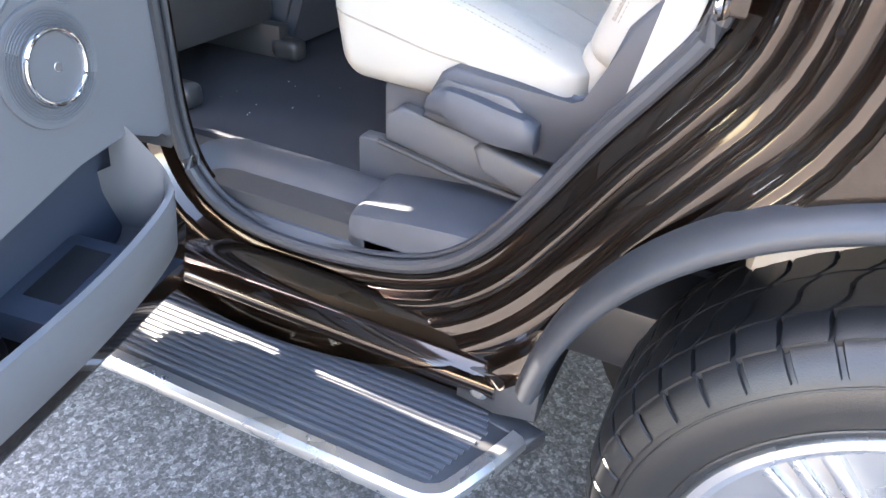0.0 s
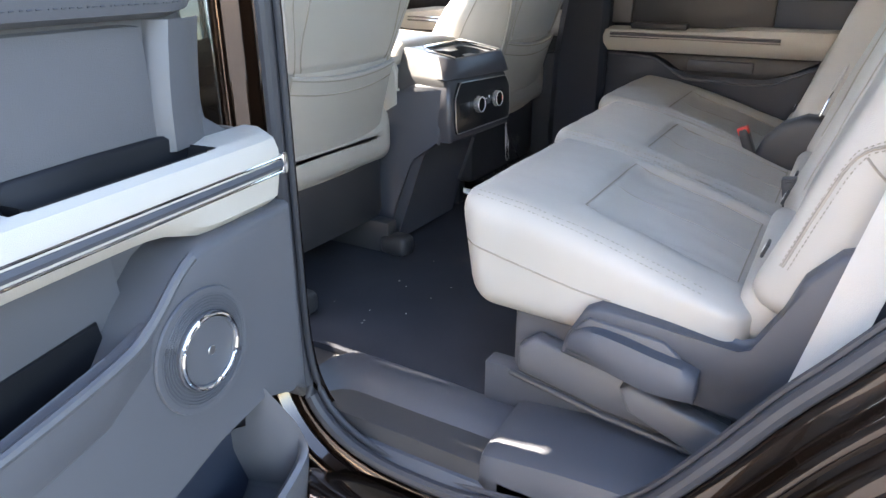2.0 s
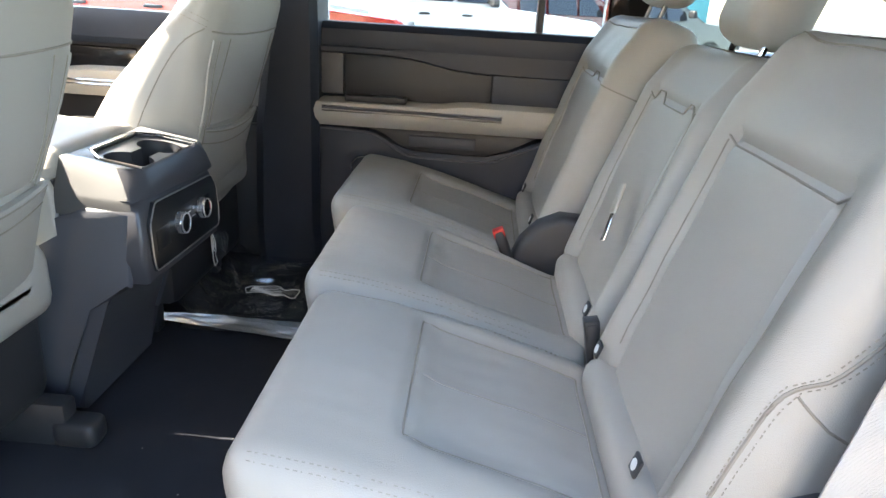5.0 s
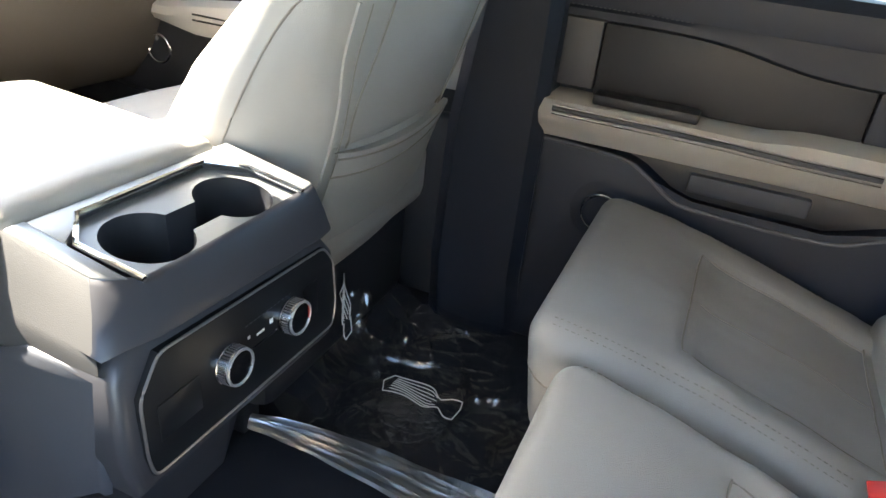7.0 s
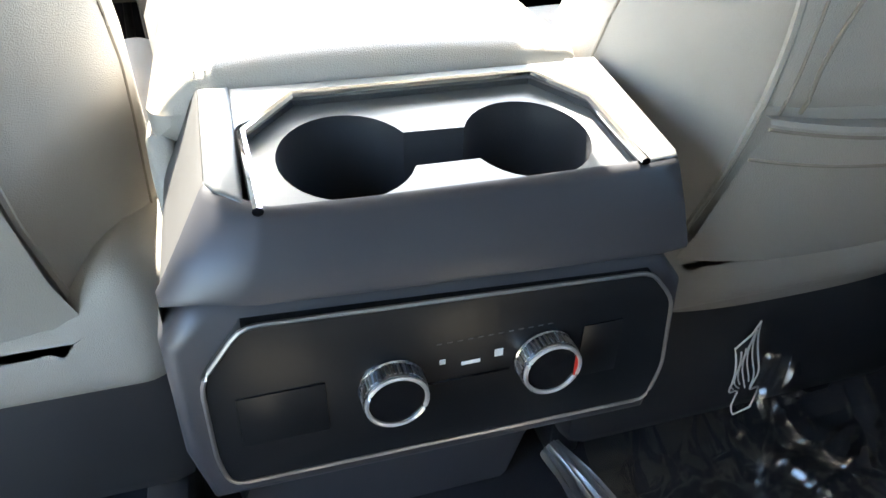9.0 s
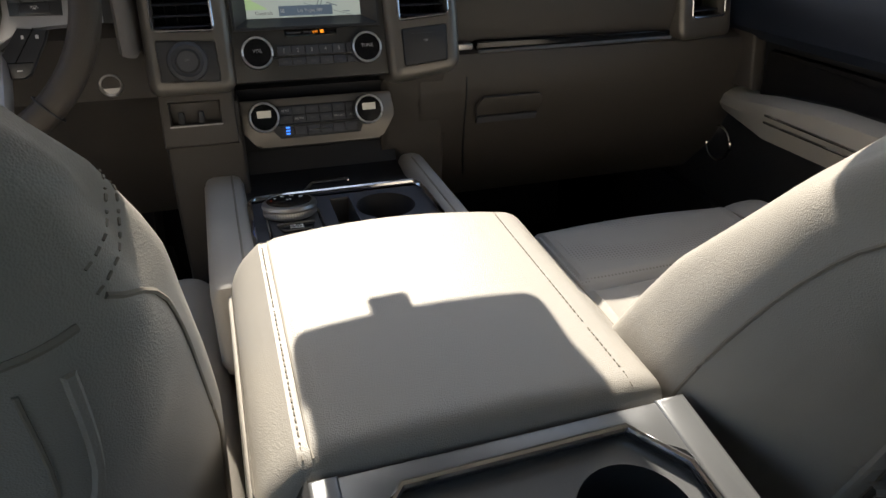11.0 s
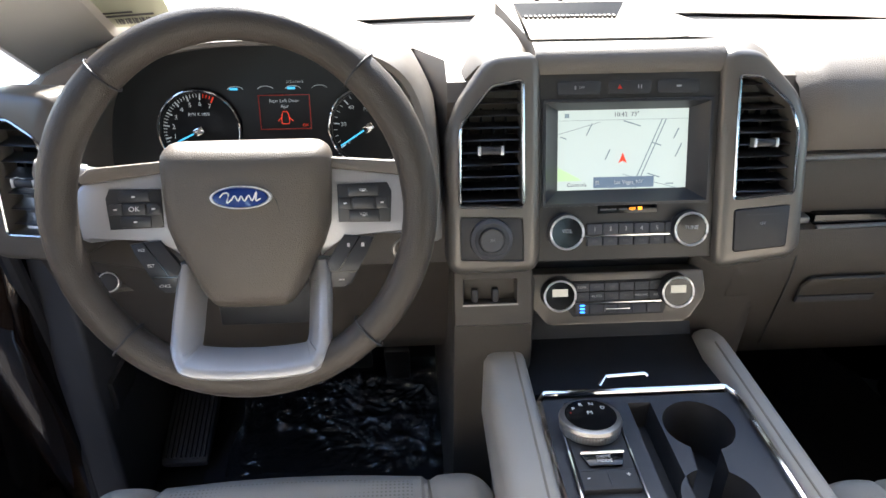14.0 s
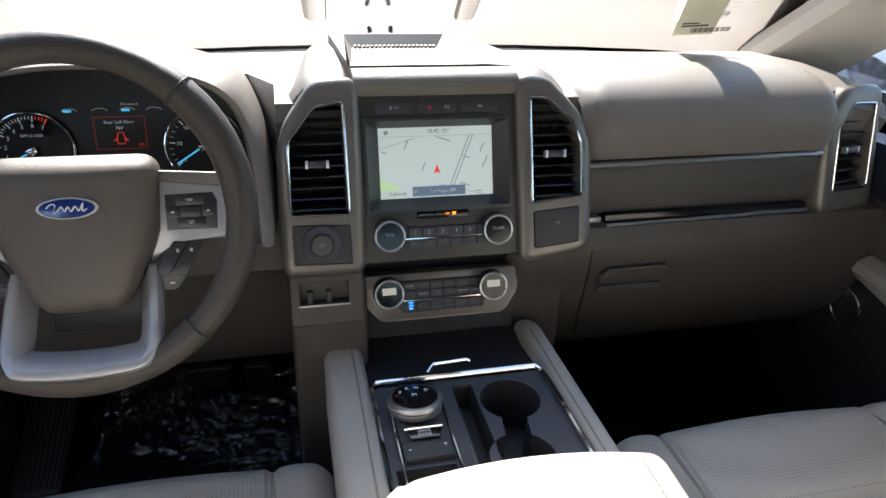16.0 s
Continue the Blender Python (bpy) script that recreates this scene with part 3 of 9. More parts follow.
# ---- inside shell ----
bm = BM()
rounded(bm, (-0.712, -2.4, 0.50), (0.80, 1.50, 0.551), 0.01, (60, 120, 2),
        lambda v, p: v + Vector((0, 0, 0.004 * noise.noise(v * 6) + 0.002 * noise.noise(v * 22))) if p.z > 0.9 else v)
structure("floor", bm, CARPET, "charcoal carpet with a few pale crumbs", "floor")
bm = BM()
add_box(bm, (-0.72, -2.38, 1.80), (0.72, 0.55, 1.835), 0.015)
structure("ceiling", bm, HEADLINER, "light beige headliner cloth", "ceiling")
bm = BM()
add_box(bm, (-0.80, -2.44, 0.55), (0.80, -2.36, 1.22), 0.02)
structure("wall_rear", bm, SLATE, "dark plastic trim behind the seats", "trim")
bm = BM()
add_box(bm, (-0.88, -2.4, 0.5), (-0.80, -1.08, 1.27), 0.02)
structure("wall_left_rear", bm, BEIGE, "sandstone side trim beside the third row", "trim")
bm = BM()
add_box(bm, (0.80, -2.4, 0.5), (0.88, -1.0, 1.27), 0.02)
structure("wall_right_rear", bm, SLATE, "dark side trim beside the third row", "trim")
bm = BM()
add_box(bm, (-0.80, 1.44, 0.5), (0.80, 1.5, 1.32), 0.02)
structure("wall_front", bm, CARPET, "dark insulated bulkhead under the dashboard", "trim")
# sun-facing header over the windshield
bm = BM()
rows = []
for k in range(17):
    u = k / 8 - 1
    x = u * 0.68
    y = 0.60 - 0.10 * u * u
    rows.append([Vector((x, y - 0.10, 1.835)), Vector((x, y + 0.02, 1.83)), Vector((x, y + 0.03, 1.80)), Vector((x, y, 1.775)), Vector((x, y - 0.08, 1.785))])
loft(bm, rows)
structure("trim_header", bm, HEADLINER, "beige header trim above the windshield", "trim")
# inner roof pillars in beige
for sx in (-1, 1):
    bm = BM()
    rings = []
    for t in range(9):
        s = t / 8
        y, z, x = 1.27 - 0.72 * s, 1.375 + 0.43 * s, sx * (0.745 - 0.085 * s)
        prof = [(-0.015, 0.05, 0.02), (-0.030, -0.02, -0.010), (-0.025, -0.05, -0.018), (0.02, -0.098, -0.03), (0.07, -0.115, -0.05), (0.10, -0.10, -0.04), (0.06, 0.0, 0.0), (0.02, 0.055, 0.02)]
        rings.append([Vector((x + sx * a, y + b, z + c)) for a, b, c in prof])
    loft(bm, rings)
    ob = structure("trim_pillar_left" if sx < 0 else "trim_pillar_right", bm, PILLAR, "beige windshield pillar trim with a grab handle", "trim")
    bm = BM()
    tube(bm, smooth_path([(sx * 0.70, 0.93, 1.545), (sx * 0.665, 0.90, 1.55), (sx * 0.65, 0.82, 1.60), (sx * 0.64, 0.74, 1.65), (sx * 0.665, 0.70, 1.69)], 5), 0.014, 10)
    part("grab_handle", bm, BEIGE, ob)
# dark inner trim of the centre pillars
for sx, y0, y1 in ((1, -0.118, 0.085), (-1, -0.095, 0.05)):
    bm = BM()
    rings = []
    for z, a, b, t in ((0.54, -0.01, 0.0, 0.72), (0.70, 0.0, 0.0, 0.70), (1.0, 0.0, -0.01, 0.695), (1.25, 0.0, -0.045, 0.69), (1.45, 0.0, -0.07, 0.67), (1.80, 0.01, -0.09, 0.62)):
        t += 0.12 * (sx < 0)
        w = 0.16 if sx > 0 else 0.845 - t
        rings.append([Vector((sx * (t + w), y0 + a, z)), Vector((sx * (t + 0.02), y0 + a, z)), Vector((sx * t, y0 + a + 0.02, z)),
                      Vector((sx * t, y1 + b - 0.03, z)), Vector((sx * (t + 0.03), y1 + b, z)), Vector((sx * (t + w), y1 + b, z))])
    loft(bm, rings)
    structure("trim_centre_pillar_right" if sx > 0 else "trim_centre_pillar_left", bm, NAVY if sx > 0 else DARK, "dark slate centre pillar trim", "trim")
# scuff plate of the rear left door
bm = BM()
rows = []
for k in range(29):
    y = -0.09 - 0.72 * k / 28
    rise = 0.0
    tail = 0.07 * max(0, (-0.60 - y) / 0.2) ** 1.5
    lift = 0.05 * max(0, (y + 0.17) / 0.08) ** 2
    rows.append([Vector((-0.69, y, 0.546)), Vector((-0.72, y, 0.5545)), Vector((-0.76, y, 0.553 + lift * 0.3)), Vector((-0.785, y, 0.543 + lift * 0.6)), Vector((-0.81, y, 0.523 + lift)),
                 Vector((-0.835, y, 0.508 + lift + tail)), Vector((-0.866, y, 0.499 + lift + tail)), Vector((-0.878, y, 0.482 + lift + tail))])
loft(bm, rows, False)
plate = structure("trim_sill", bm, SLATE, "slate plastic door sill plate with fine ribs", "trim")
for k in range(22):
    bm = BM()
    y = -0.24 - 0.013 * k
    prism(bm, [(-0.846, 0.5035), (-0.846, 0.5075), (-0.835, 0.5105), (-0.812, 0.5235), (-0.812, 0.517), (-0.835, 0.505)], 1, y - 0.0022, y + 0.0022)
    part("rib", bm, SLATE, plate)
bm = BM()
def kick(v, p):
    v = v.copy()
    if p.z > 0:
        v.z -= max(0, -0.50 - v.x) * 0.06 + max(0, (v.y + 0.68) / 0.225) ** 1.5 * 0.022
    return v
rounded(bm, (-0.868, -0.86, 0.43), (-0.40, -0.455, 0.606), 0.022, (16, 20, 8), kick)
structure("trim_kick_panel", bm, SLATE, "slate blue-grey moulded seat riser cover", "trim")

random.seed(5)
bm = BM()
for k in range(15):
    x, y = random.uniform(-0.66, -0.22), random.uniform(-0.30, 0.12)
    r = random.uniform(0.0008, 0.0022)
    g = bmesh.ops.create_icosphere(bm, subdivisions=1, radius=r)["verts"]
    for v in g:
        v.co = Vector((x + v.co.x * random.uniform(0.8, 1.8), y + v.co.y * random.uniform(0.7, 1.3), 0.5545 + v.co.z * 0.6))
tagged(part("floor_crumbs", bm, BEIGE, None), "scattered pale crumbs on the charcoal carpet", "crumbs", "", "stuff")


# ---- second row seats ----
def bump_at(x, c, w):
    return math.exp(-((x - c) / w) ** 2)


CUSHION_TOP = ((0, 0.1, 0.25, 0.4, 0.6, 0.8, 1.0), (0.947, 0.942, 0.932, 0.917, 0.891, 0.862, 0.834))


def rear_cushion(bm, x0, x1, rear, narrow, ua, ub, yseam):
    """Falls away to the rear; the sunken centre panel lies behind yseam, between ua and ub of the half width."""
    xc, hw = (x0 + x1) / 2, (x1 - x0) / 2

    def fn(v, p):
        v = v.copy()
        t = (v.z - 0.74) / 0.19
        s = (v.y + 0.365) / -0.445
        zb = 0.745 - 0.012 * s if s < 0.4 else 0.740 + (s - 0.4) * 0.06
        zt = float(np.interp(s, *CUSHION_TOP))
        v.z = zb + (zt - zb) * t
        if narrow and v.x > xc:
            v.x -= narrow * max(0, s) * (v.x - xc) / hw
        v.y -= 0.03 * (1 - t) * max(0, 1 - 1.6 * s)
        if t > 0.5:
            u = (v.x - xc) / hw
            top = (t - 0.5) * 2
            v.z += top * 0.007 * (1 - u * u) * bump_at(s, 0.18, 0.2)
            inside = 1 / (1 + math.exp((ua - u) * 26)) / (1 + math.exp((u - ub) * 26))
            behind = 1 / (1 + math.exp((v.y - yseam + 0.012) * 130))
            v.z -= top * (0.013 - 0.006 * bump_at(v.y, -0.70, 0.06)) * inside * behind
            v.z += top * 0.006 * (bump_at(u, ua - 0.18, 0.14) + bump_at(u, ub + 0.16, 0.14)) * behind
            line = 0.006 * bump_at(v.y, yseam, 0.008) * inside
            side = 0.005 * max(bump_at(u, ua, 0.03), bump_at(u, ub, 0.03)) * behind
            v.z -= top * max(line, side)
            v.z += top * 0.0022 * noise.noise(Vector((v.x * 14, v.y * 14, x0)))
            v.z += top * 0.0012 * noise.noise(Vector((v.x * 40, v.y * 22, x0 + 3)))
        return v

    rounded(bm, (x0, -0.81 + rear, 0.74), (x1, -0.348, 0.93), 0.045, (56, 64, 12), fn)


def rear_back(bm, x0, x1, m, h=0.565, thick=0.14, waist=0.0):
    xc, hw = (x0 + x1) / 2, (x1 - x0) / 2

    def fn(v, p):
        v = v.copy()
        u = (v.x - xc) / hw
        s = v.z / h
        v.x = xc + (v.x - xc) * (1 - 0.06 * max(0, s - 0.75) / 0.25 - waist * max(0, 0.35 - s))
        if p.y > 0.3:
            v.y += 0.024 * bump_at(abs(u), 0.86, 0.15) * (1 - 0.5 * s)
            v.y += 0.010 * (1 - u * u) * math.sin(math.pi * min(1, max(0, s)))
            line = 0.008 * bump_at(v.z, 0.405, 0.010) * (abs(u) < 0.66)
            side = 0.010 * bump_at(abs(u), 0.64, 0.025) * (v.z < 0.42)
            v.y -= max(line, side)
            v.y += 0.003 * noise.noise(Vector((v.x * 11, v.z * 11, x1)))
            v.y -= 0.03 * max(0, s - 0.8) / 0.2
        return v

    rounded(bm, (x0, -thick, 0.0), (x1, 0.0, h), 0.035, (44, 8, 60), fn, m)


TREES = {}


def lay_on(pts, parent, lift):
    """Points moved onto the surface that they are sewn on."""
    if parent.name not in TREES:
        me = parent.data
        TREES[parent.name] = BVHTree.FromPolygons([v.co for v in me.vertices], [tuple(p.vertices) for p in me.polygons])
    out = []
    pts = [Vector(p) for p in pts]
    for a, b in zip(pts, pts[1:] + pts[-1:]):
        n = max(1, int((b - a).length / 0.012))
        for k in range(n):
            co, no, i, d = TREES[parent.name].find_nearest(a.lerp(b, k / n))
            out.append(co + no * lift)
    return out


def seam(pts, parent, r=0.0016, mat=None):
    bm = BM()
    tube(bm, lay_on(pts, parent, 0.0), r, 6)
    return part("seam", bm, mat or PIPING, parent)


def stitches(pts, parent, step=0.007, mat=None):
    """A row of single stitches along a path."""
    bm = BM()
    pts = lay_on(pts, parent, 0.0005)
    acc = 0
    for a, b in zip(pts, pts[1:]):
        d = b - a
        L = d.length
        t = acc
        while t < L:
            p = a + d * (t / L)
            q = a + d * (min(L, t + step * 0.55) / L)
            if (q - p).length > 1e-4:
                tube(bm, [p, q], 0.0008, 4)
            t += step
        acc = t - L
    return part("stitching", bm, mat or PIPING, parent)


LEAN = 17.5
BACK = pose(0, -0.815, 0.845, LEAN)


def second_row_seat(x0, x1, label, outer, tags, dy, rear, ua, ub, yseam):
    BACK = pose(0, -0.815 + rear, 0.845, LEAN)
    xc = (x0 + x1) / 2
    seat = thing("passenger_seat", (xc, -0.6, 0.55), label, "car seat", "second row seats")
    bm = BM()
    rear_cushion(bm, x0, x1, rear, 0.0 if outer else 0.07, ua, ub, yseam)
    cushion = part("cushion", bm, LEATHER, seat, "sandstone leather with a perforated centre")
    bm = BM()
    rear_back(bm, x0 + 0.005, x1 - 0.005, BACK, 0.565 if outer else 0.52, 0.14, 0.12 if not outer else 0.0)
    back = part("backrest", bm, LEATHER, seat)
    # tuck between cushion and backrest
    bm = BM()
    rounded(bm, (x0 + 0.03, -0.86 + rear, 0.78), (x1 - 0.03, -0.785 + rear, 0.876), 0.03, (20, 6, 6))
    part("rear_bolster", bm, LEATHER, seat)
    # contour seams of the cushion's skirt
    ring = [(x0 - 0.0005, -0.62, 0.815), (x0 - 0.0008, -0.56, 0.822), (x0 - 0.0008, -0.46, 0.843), (x0 + 0.004, -0.39, 0.858), (x0 + 0.03, -0.362, 0.862),
            (xc, -0.3590, 0.862), (x1 - 0.03, -0.362, 0.862), (x1 - 0.004, -0.39, 0.858), (x1 + 0.0008, -0.46, 0.843), (x1 + 0.0008, -0.62, 0.815)]
    seam(smooth_path(ring, 4), cushion)
    hw = (x1 - x0) / 2
    top = lambda y: float(np.interp((y + 0.365) / -0.445, *CUSHION_TOP))
    seam([(xc + hw * (ua + (ub - ua) * k / 12), yseam, top(yseam)) for k in range(13)], cushion, 0.0015)
    for u in (ua, ub, (ua + ub) / 2):
        seam([(xc + u * hw, y, top(y) - 0.008) for y in np.linspace(yseam, -0.775 + rear, 11)], cushion, 0.0012 if u in (ua, ub) else 0.0007)
    seam([(xc + hw * (ua + (ub - ua) * k / 12), -0.775 + rear, top(-0.775) - 0.008) for k in range(13)], cushion, 0.0014)
    for s in (-1, 1):
        for d in (0.0, 0.014):
            stitches([(xc + s * (hw - 0.012 - d), -0.385 - 0.036 * k, top(-0.385 - 0.036 * k) + 0.002) for k in range(11)], cushion, 0.008)
        seam([BACK @ Vector((xc + s * hw * 0.64, 0.02, 0.07 + 0.033 * k)) for k in range(11)], back, 0.0012)
    seam([BACK @ Vector((xc + hw * 0.66 * k / 8, 0.02, 0.405)) for k in range(-8, 9)], back, 0.0016)
    # frame and rails under the cushion
    bm = BM()
    add_box(bm, (x0 + 0.03, -0.82, 0.625), (x1 - 0.03, -0.45, 0.755), 0.02)
    part("seat_frame", bm, GREY, seat)
    for x in (x0 + 0.05, x1 - 0.05):
        bm = BM()
        add_box(bm, (x - 0.02, -0.86, 0.548), (x + 0.02, -0.40, 0.63), 0.006)
        part("seat_rail", bm, SLATE, seat)
    # head restraint
    top = BACK @ Vector((xc, -0.07, 0.565 if outer else 0.52))
    hr = BACK @ pose(xc, -0.07, 0.60 if outer else 0.535)
    w = 0.125 if outer else 0.105
    bm = BM()
    rounded(bm, (-w, -0.055, 0.0), (w, 0.05, 0.17), 0.045, (14, 8, 10), None, hr)
    rest = part("head_restraint", bm, LEATHER, seat)
    for s in (-1, 1):
        bm = BM()
        tube(bm, [hr @ Vector((s * 0.07, 0, 0.03)), hr @ Vector((s * 0.07, 0, -0.06))], 0.006, 10)
        part("head_restraint_post", bm, CHROME, rest)
    # small dark tags at the anchor points
    for tx in tags:
        fm = BACK @ pose(tx, 0.026, 0.042) @ pose(0, 0, 0, 90, 0, 180)
        bm = BM()
        add_box(bm, (-0.012, -0.012, -0.002), (0.012, 0.012, 0.003), 0.002, fm)
        tag = part("anchor_tag", bm, DARK, seat, "small dark anchor tag with a pale mark")
        bm = BM()
        lathe(bm, [(0.0, 0.003), (0.0075, 0.003), (0.0075, 0.0036), (0.0, 0.0036)], fm, 14)
        part("tag_mark", bm, WHITE, tag)
    seat.location.y += dy
    return seat, cushion, back


left_seat, left_cushion, left_back = second_row_seat(-0.745, -0.285, "sandstone leather rear seat beside the open door", True, (-0.62, -0.345), 0.008, 0.0, -0.52, 0.74, -0.535)
mid_seat, mid_cushion, mid_back = second_row_seat(-0.262, 0.182, "narrower sandstone leather centre rear seat", False, (-0.20,), 0.045, -0.04, -0.62, 0.60, -0.553)
right_seat, right_cushion, right_back = second_row_seat(0.205, 0.70, "sandstone leather rear seat against the closed door", True, (0.30, 0.60), 0.10, -0.03, -0.66, 0.52, -0.54)

# side shield, lever and recliner cover of the left seat
bm = BM()
prism(bm, [(-0.548, 0.722), (-0.556, 0.755), (-0.580, 0.802), (-0.602, 0.815), (-0.70, 0.805), (-0.795, 0.79), (-0.815, 0.80), (-0.835, 0.86), (-0.852, 0.915),
           (-0.885, 0.955), (-0.925, 0.97), (-0.99, 0.965), (-1.02, 0.90), (-1.02, 0.80), (-0.98, 0.72), (-0.90, 0.69), (-0.76, 0.70), (-0.65, 0.705)], 0, -0.772, -0.735, 0.008)
part("side_shield", bm, SLATE, left_seat, "slate blue-grey plastic side shield", True, 50)
bm = BM()
prism(bm, [(-0.560, 0.738), (-0.574, 0.78), (-0.592, 0.797), (-0.70, 0.788), (-0.722, 0.772), (-0.732, 0.757), (-0.66, 0.765), (-0.62, 0.758), (-0.59, 0.742)], 0, -0.780, -0.768, 0.005)
part("recline_pocket", bm, GREY, left_seat)
bm = BM()
lever = smooth_path([(-0.790, -0.568, 0.757), (-0.796, -0.60, 0.765), (-0.798, -0.645, 0.756), (-0.798, -0.69, 0.746), (-0.797, -0.735, 0.742), (-0.79, -0.752, 0.735)], 5)
rows = []
for i, p in enumerate(lever):
    s = i / (len(lever) - 1)
    hgt = 0.012 + 0.012 * math.sin(math.pi * min(1, s * 1.1)) + 0.010 * s
    rows.append([p + Vector((a, 0, b * hgt)) for a, b in ((0.02, 1), (-0.004, 1.0), (-0.010, 0.5), (-0.011, -0.4), (-0.004, -1), (0.02, -1))])
loft(bm, rows)
part("recline_lever", bm, SLATE, left_seat, "slate plastic recline lever", True, 60)
bm = BM()
prism(bm, [(-0.47, 0.700), (-0.50, 0.722), (-0.62, 0.700), (-0.74, 0.668), (-0.80, 0.66), (-0.80, 0.615), (-0.62, 0.63), (-0.47, 0.655)], 0, -0.752, -0.72, 0.006)
part("lower_cover", bm, GREY, left_seat, "grey plastic rail cover", True, 50)
bm = BM()
prism(bm, [(-0.645, 0.690), (-0.66, 0.700), (-0.84, 0.655), (-0.84, 0.60), (-0.80, 0.60), (-0.66, 0.655)], 0, -0.774, -0.742, 0.006)
part("lower_cover", bm, GREY, left_seat, "grey plastic rail cover", True, 50)
bm = BM()
tube(bm, [(-0.755, -0.46, 0.652), (-0.755, -0.62, 0.622), (-0.755, -0.82, 0.602)], 0.006, 8)
part("rail_edge", bm, DARK, left_seat)
# side panel of the left backrest with its double-stitched seam
side = [BACK @ Vector((-0.745, y, z)) for y, z in ((0.012, 0.07), (0.012, 0.16), (0.006, 0.23), (-0.03, 0.27), (-0.06, 0.36), (-0.065, 0.42), (-0.04, 0.47))]
seam(smooth_path(side, 5), left_back, 0.0022)
stitches(smooth_path([p + Vector((-0.001, 0.008, 0.002)) for p in side], 5), left_back)
stitches(smooth_path([p + Vector((-0.001, -0.008, -0.002)) for p in side], 5), left_back)
seam([BACK @ Vector((-0.7435, y, z)) for y, z in ((-0.006, 0.235), (-0.05, 0.215), (-0.10, 0.205), (-0.135, 0.215))], left_back)
top = [BACK @ Vector((x, y, 0.548)) for x, y in ((-0.70, -0.03), (-0.6, -0.026), (-0.45, -0.025), (-0.33, -0.03))]
seam(smooth_path(top, 4), left_back, 0.002)
top = [BACK @ Vector((x, y, 0.548)) for x, y in ((0.27, -0.03), (0.37, -0.026), (0.55, -0.025), (0.66, -0.03))]
seam(smooth_path(top, 4), right_back, 0.002)
seam([BACK @ Vector((x, y, z)) for x, y, z in ((0.229, -0.10, 0.40), (0.229, -0.03, 0.402), (0.24, 0.012, 0.404), (0.30, 0.008, 0.406))], right_back)
# buckles between the seats
for bx, by, tilt, mat in ((0.165, -0.668, 24, RED), (-0.275, -0.80, 10, DARK)):
    b = thing("belt_buckle", (bx, by, 0.86), "black seat belt buckle with a red release", "seat belt")
    fm = pose(bx, by, 0.862, -tilt, 0, 0)
    bm = BM()
    rounded(bm, (-0.017, -0.012, -0.05), (0.017, 0.012, 0.045), 0.008, (6, 4, 8), None, fm)
    part("housing", bm, DARK, b)
    bm = BM()
    add_box(bm, (-0.013, -0.0125, 0.03), (0.013, 0.0125, 0.049), 0.002, fm)
    part("release_button", bm, mat, b, "red release button" if mat is RED else "")
# fold-down hinge cover between middle and right seat
b = thing("recliner_cover", (0.20, -0.87, 0.86), "black moulded recliner cover between the rear seats", "seat cover")
bm = BM()
prism(bm, [(-0.685, 0.79), (-0.682, 0.84), (-0.70, 0.885), (-0.735, 0.925), (-0.785, 0.948), (-0.84, 0.945), (-0.88, 0.91), (-0.90, 0.85), (-0.89, 0.79)], 0, 0.150, 0.215, 0.018, None, 3)
part("cover", bm, DARK, b, "", True, 50)
# belt tongue lying on the middle backrest
b = thing("belt_tongue", (-0.215, -0.86, 1.0), "pale seat belt tongue hanging against the centre backrest", "seat belt")
fm = BACK @ pose(-0.14, 0.045, 0.20, 0, 20, 0)
bm = BM()
add_box(bm, (-0.014, 0, 0.0), (0.014, 0.006, 0.055), 0.003, fm)
part("tongue_grip", bm, BEIGE, b)
bm = BM()
add_box(bm, (-0.009, 0.001, -0.05), (0.009, 0.004, 0.002), 0.001, fm)
part("tongue_plate", bm, CHROME, b)

# ---- outer shoulder belt hanging beside the left seat ----
belt = thing("shoulder_belt", (-0.79, -0.93, 0.6), "pale beige seat belt with a guide loop by the door", "seat belt")
bm = BM()
tube(bm, smooth_path([(-0.775, -0.845, 0.60), (-0.785, -0.880, 0.76), (-0.79, -0.925, 1.0), (-0.79, -0.968, 1.22), (-0.785, -0.985, 1.32), (-0.775, -1.01, 1.62)], 5), 0,
     flat=(0.025, 0.0012, (-1, 0.25, 0)))
part("webbing", bm, BELT, belt)
fm = frame_at((-0.792, -0.974, 1.252), (0, -0.97, -0.22), (-0.05, -0.22, 0.97))
bm = BM()
loop_pts = smooth_path([fm @ Vector(p) for p in ((-0.036, 0, 0.004), (-0.03, 0.013, 0.004), (0, 0.016, 0.006), (0.03, 0.013, 0.004), (0.036, 0, 0.004), (0.03, -0.010, 0.004), (0, -0.012, 0.006), (-0.03, -0.010, 0.004))], 4, True)
tube(bm, loop_pts, 0.0055, 8, True)
part("guide_loop", bm, BEIGE, belt)
bm = BM()
rounded(bm, (-0.026, -0.012, -0.004), (0.026, 0.010, 0.009), 0.004, (6, 4, 4), None, fm)
part("loop_bar", bm, BEIGE, belt)
bm = BM()
add_box(bm, (-0.0255, -0.047, -0.0015), (0.0255, -0.044, 0.0035), 0.001, fm)
part("fold_seam", bm, PIPING, belt)


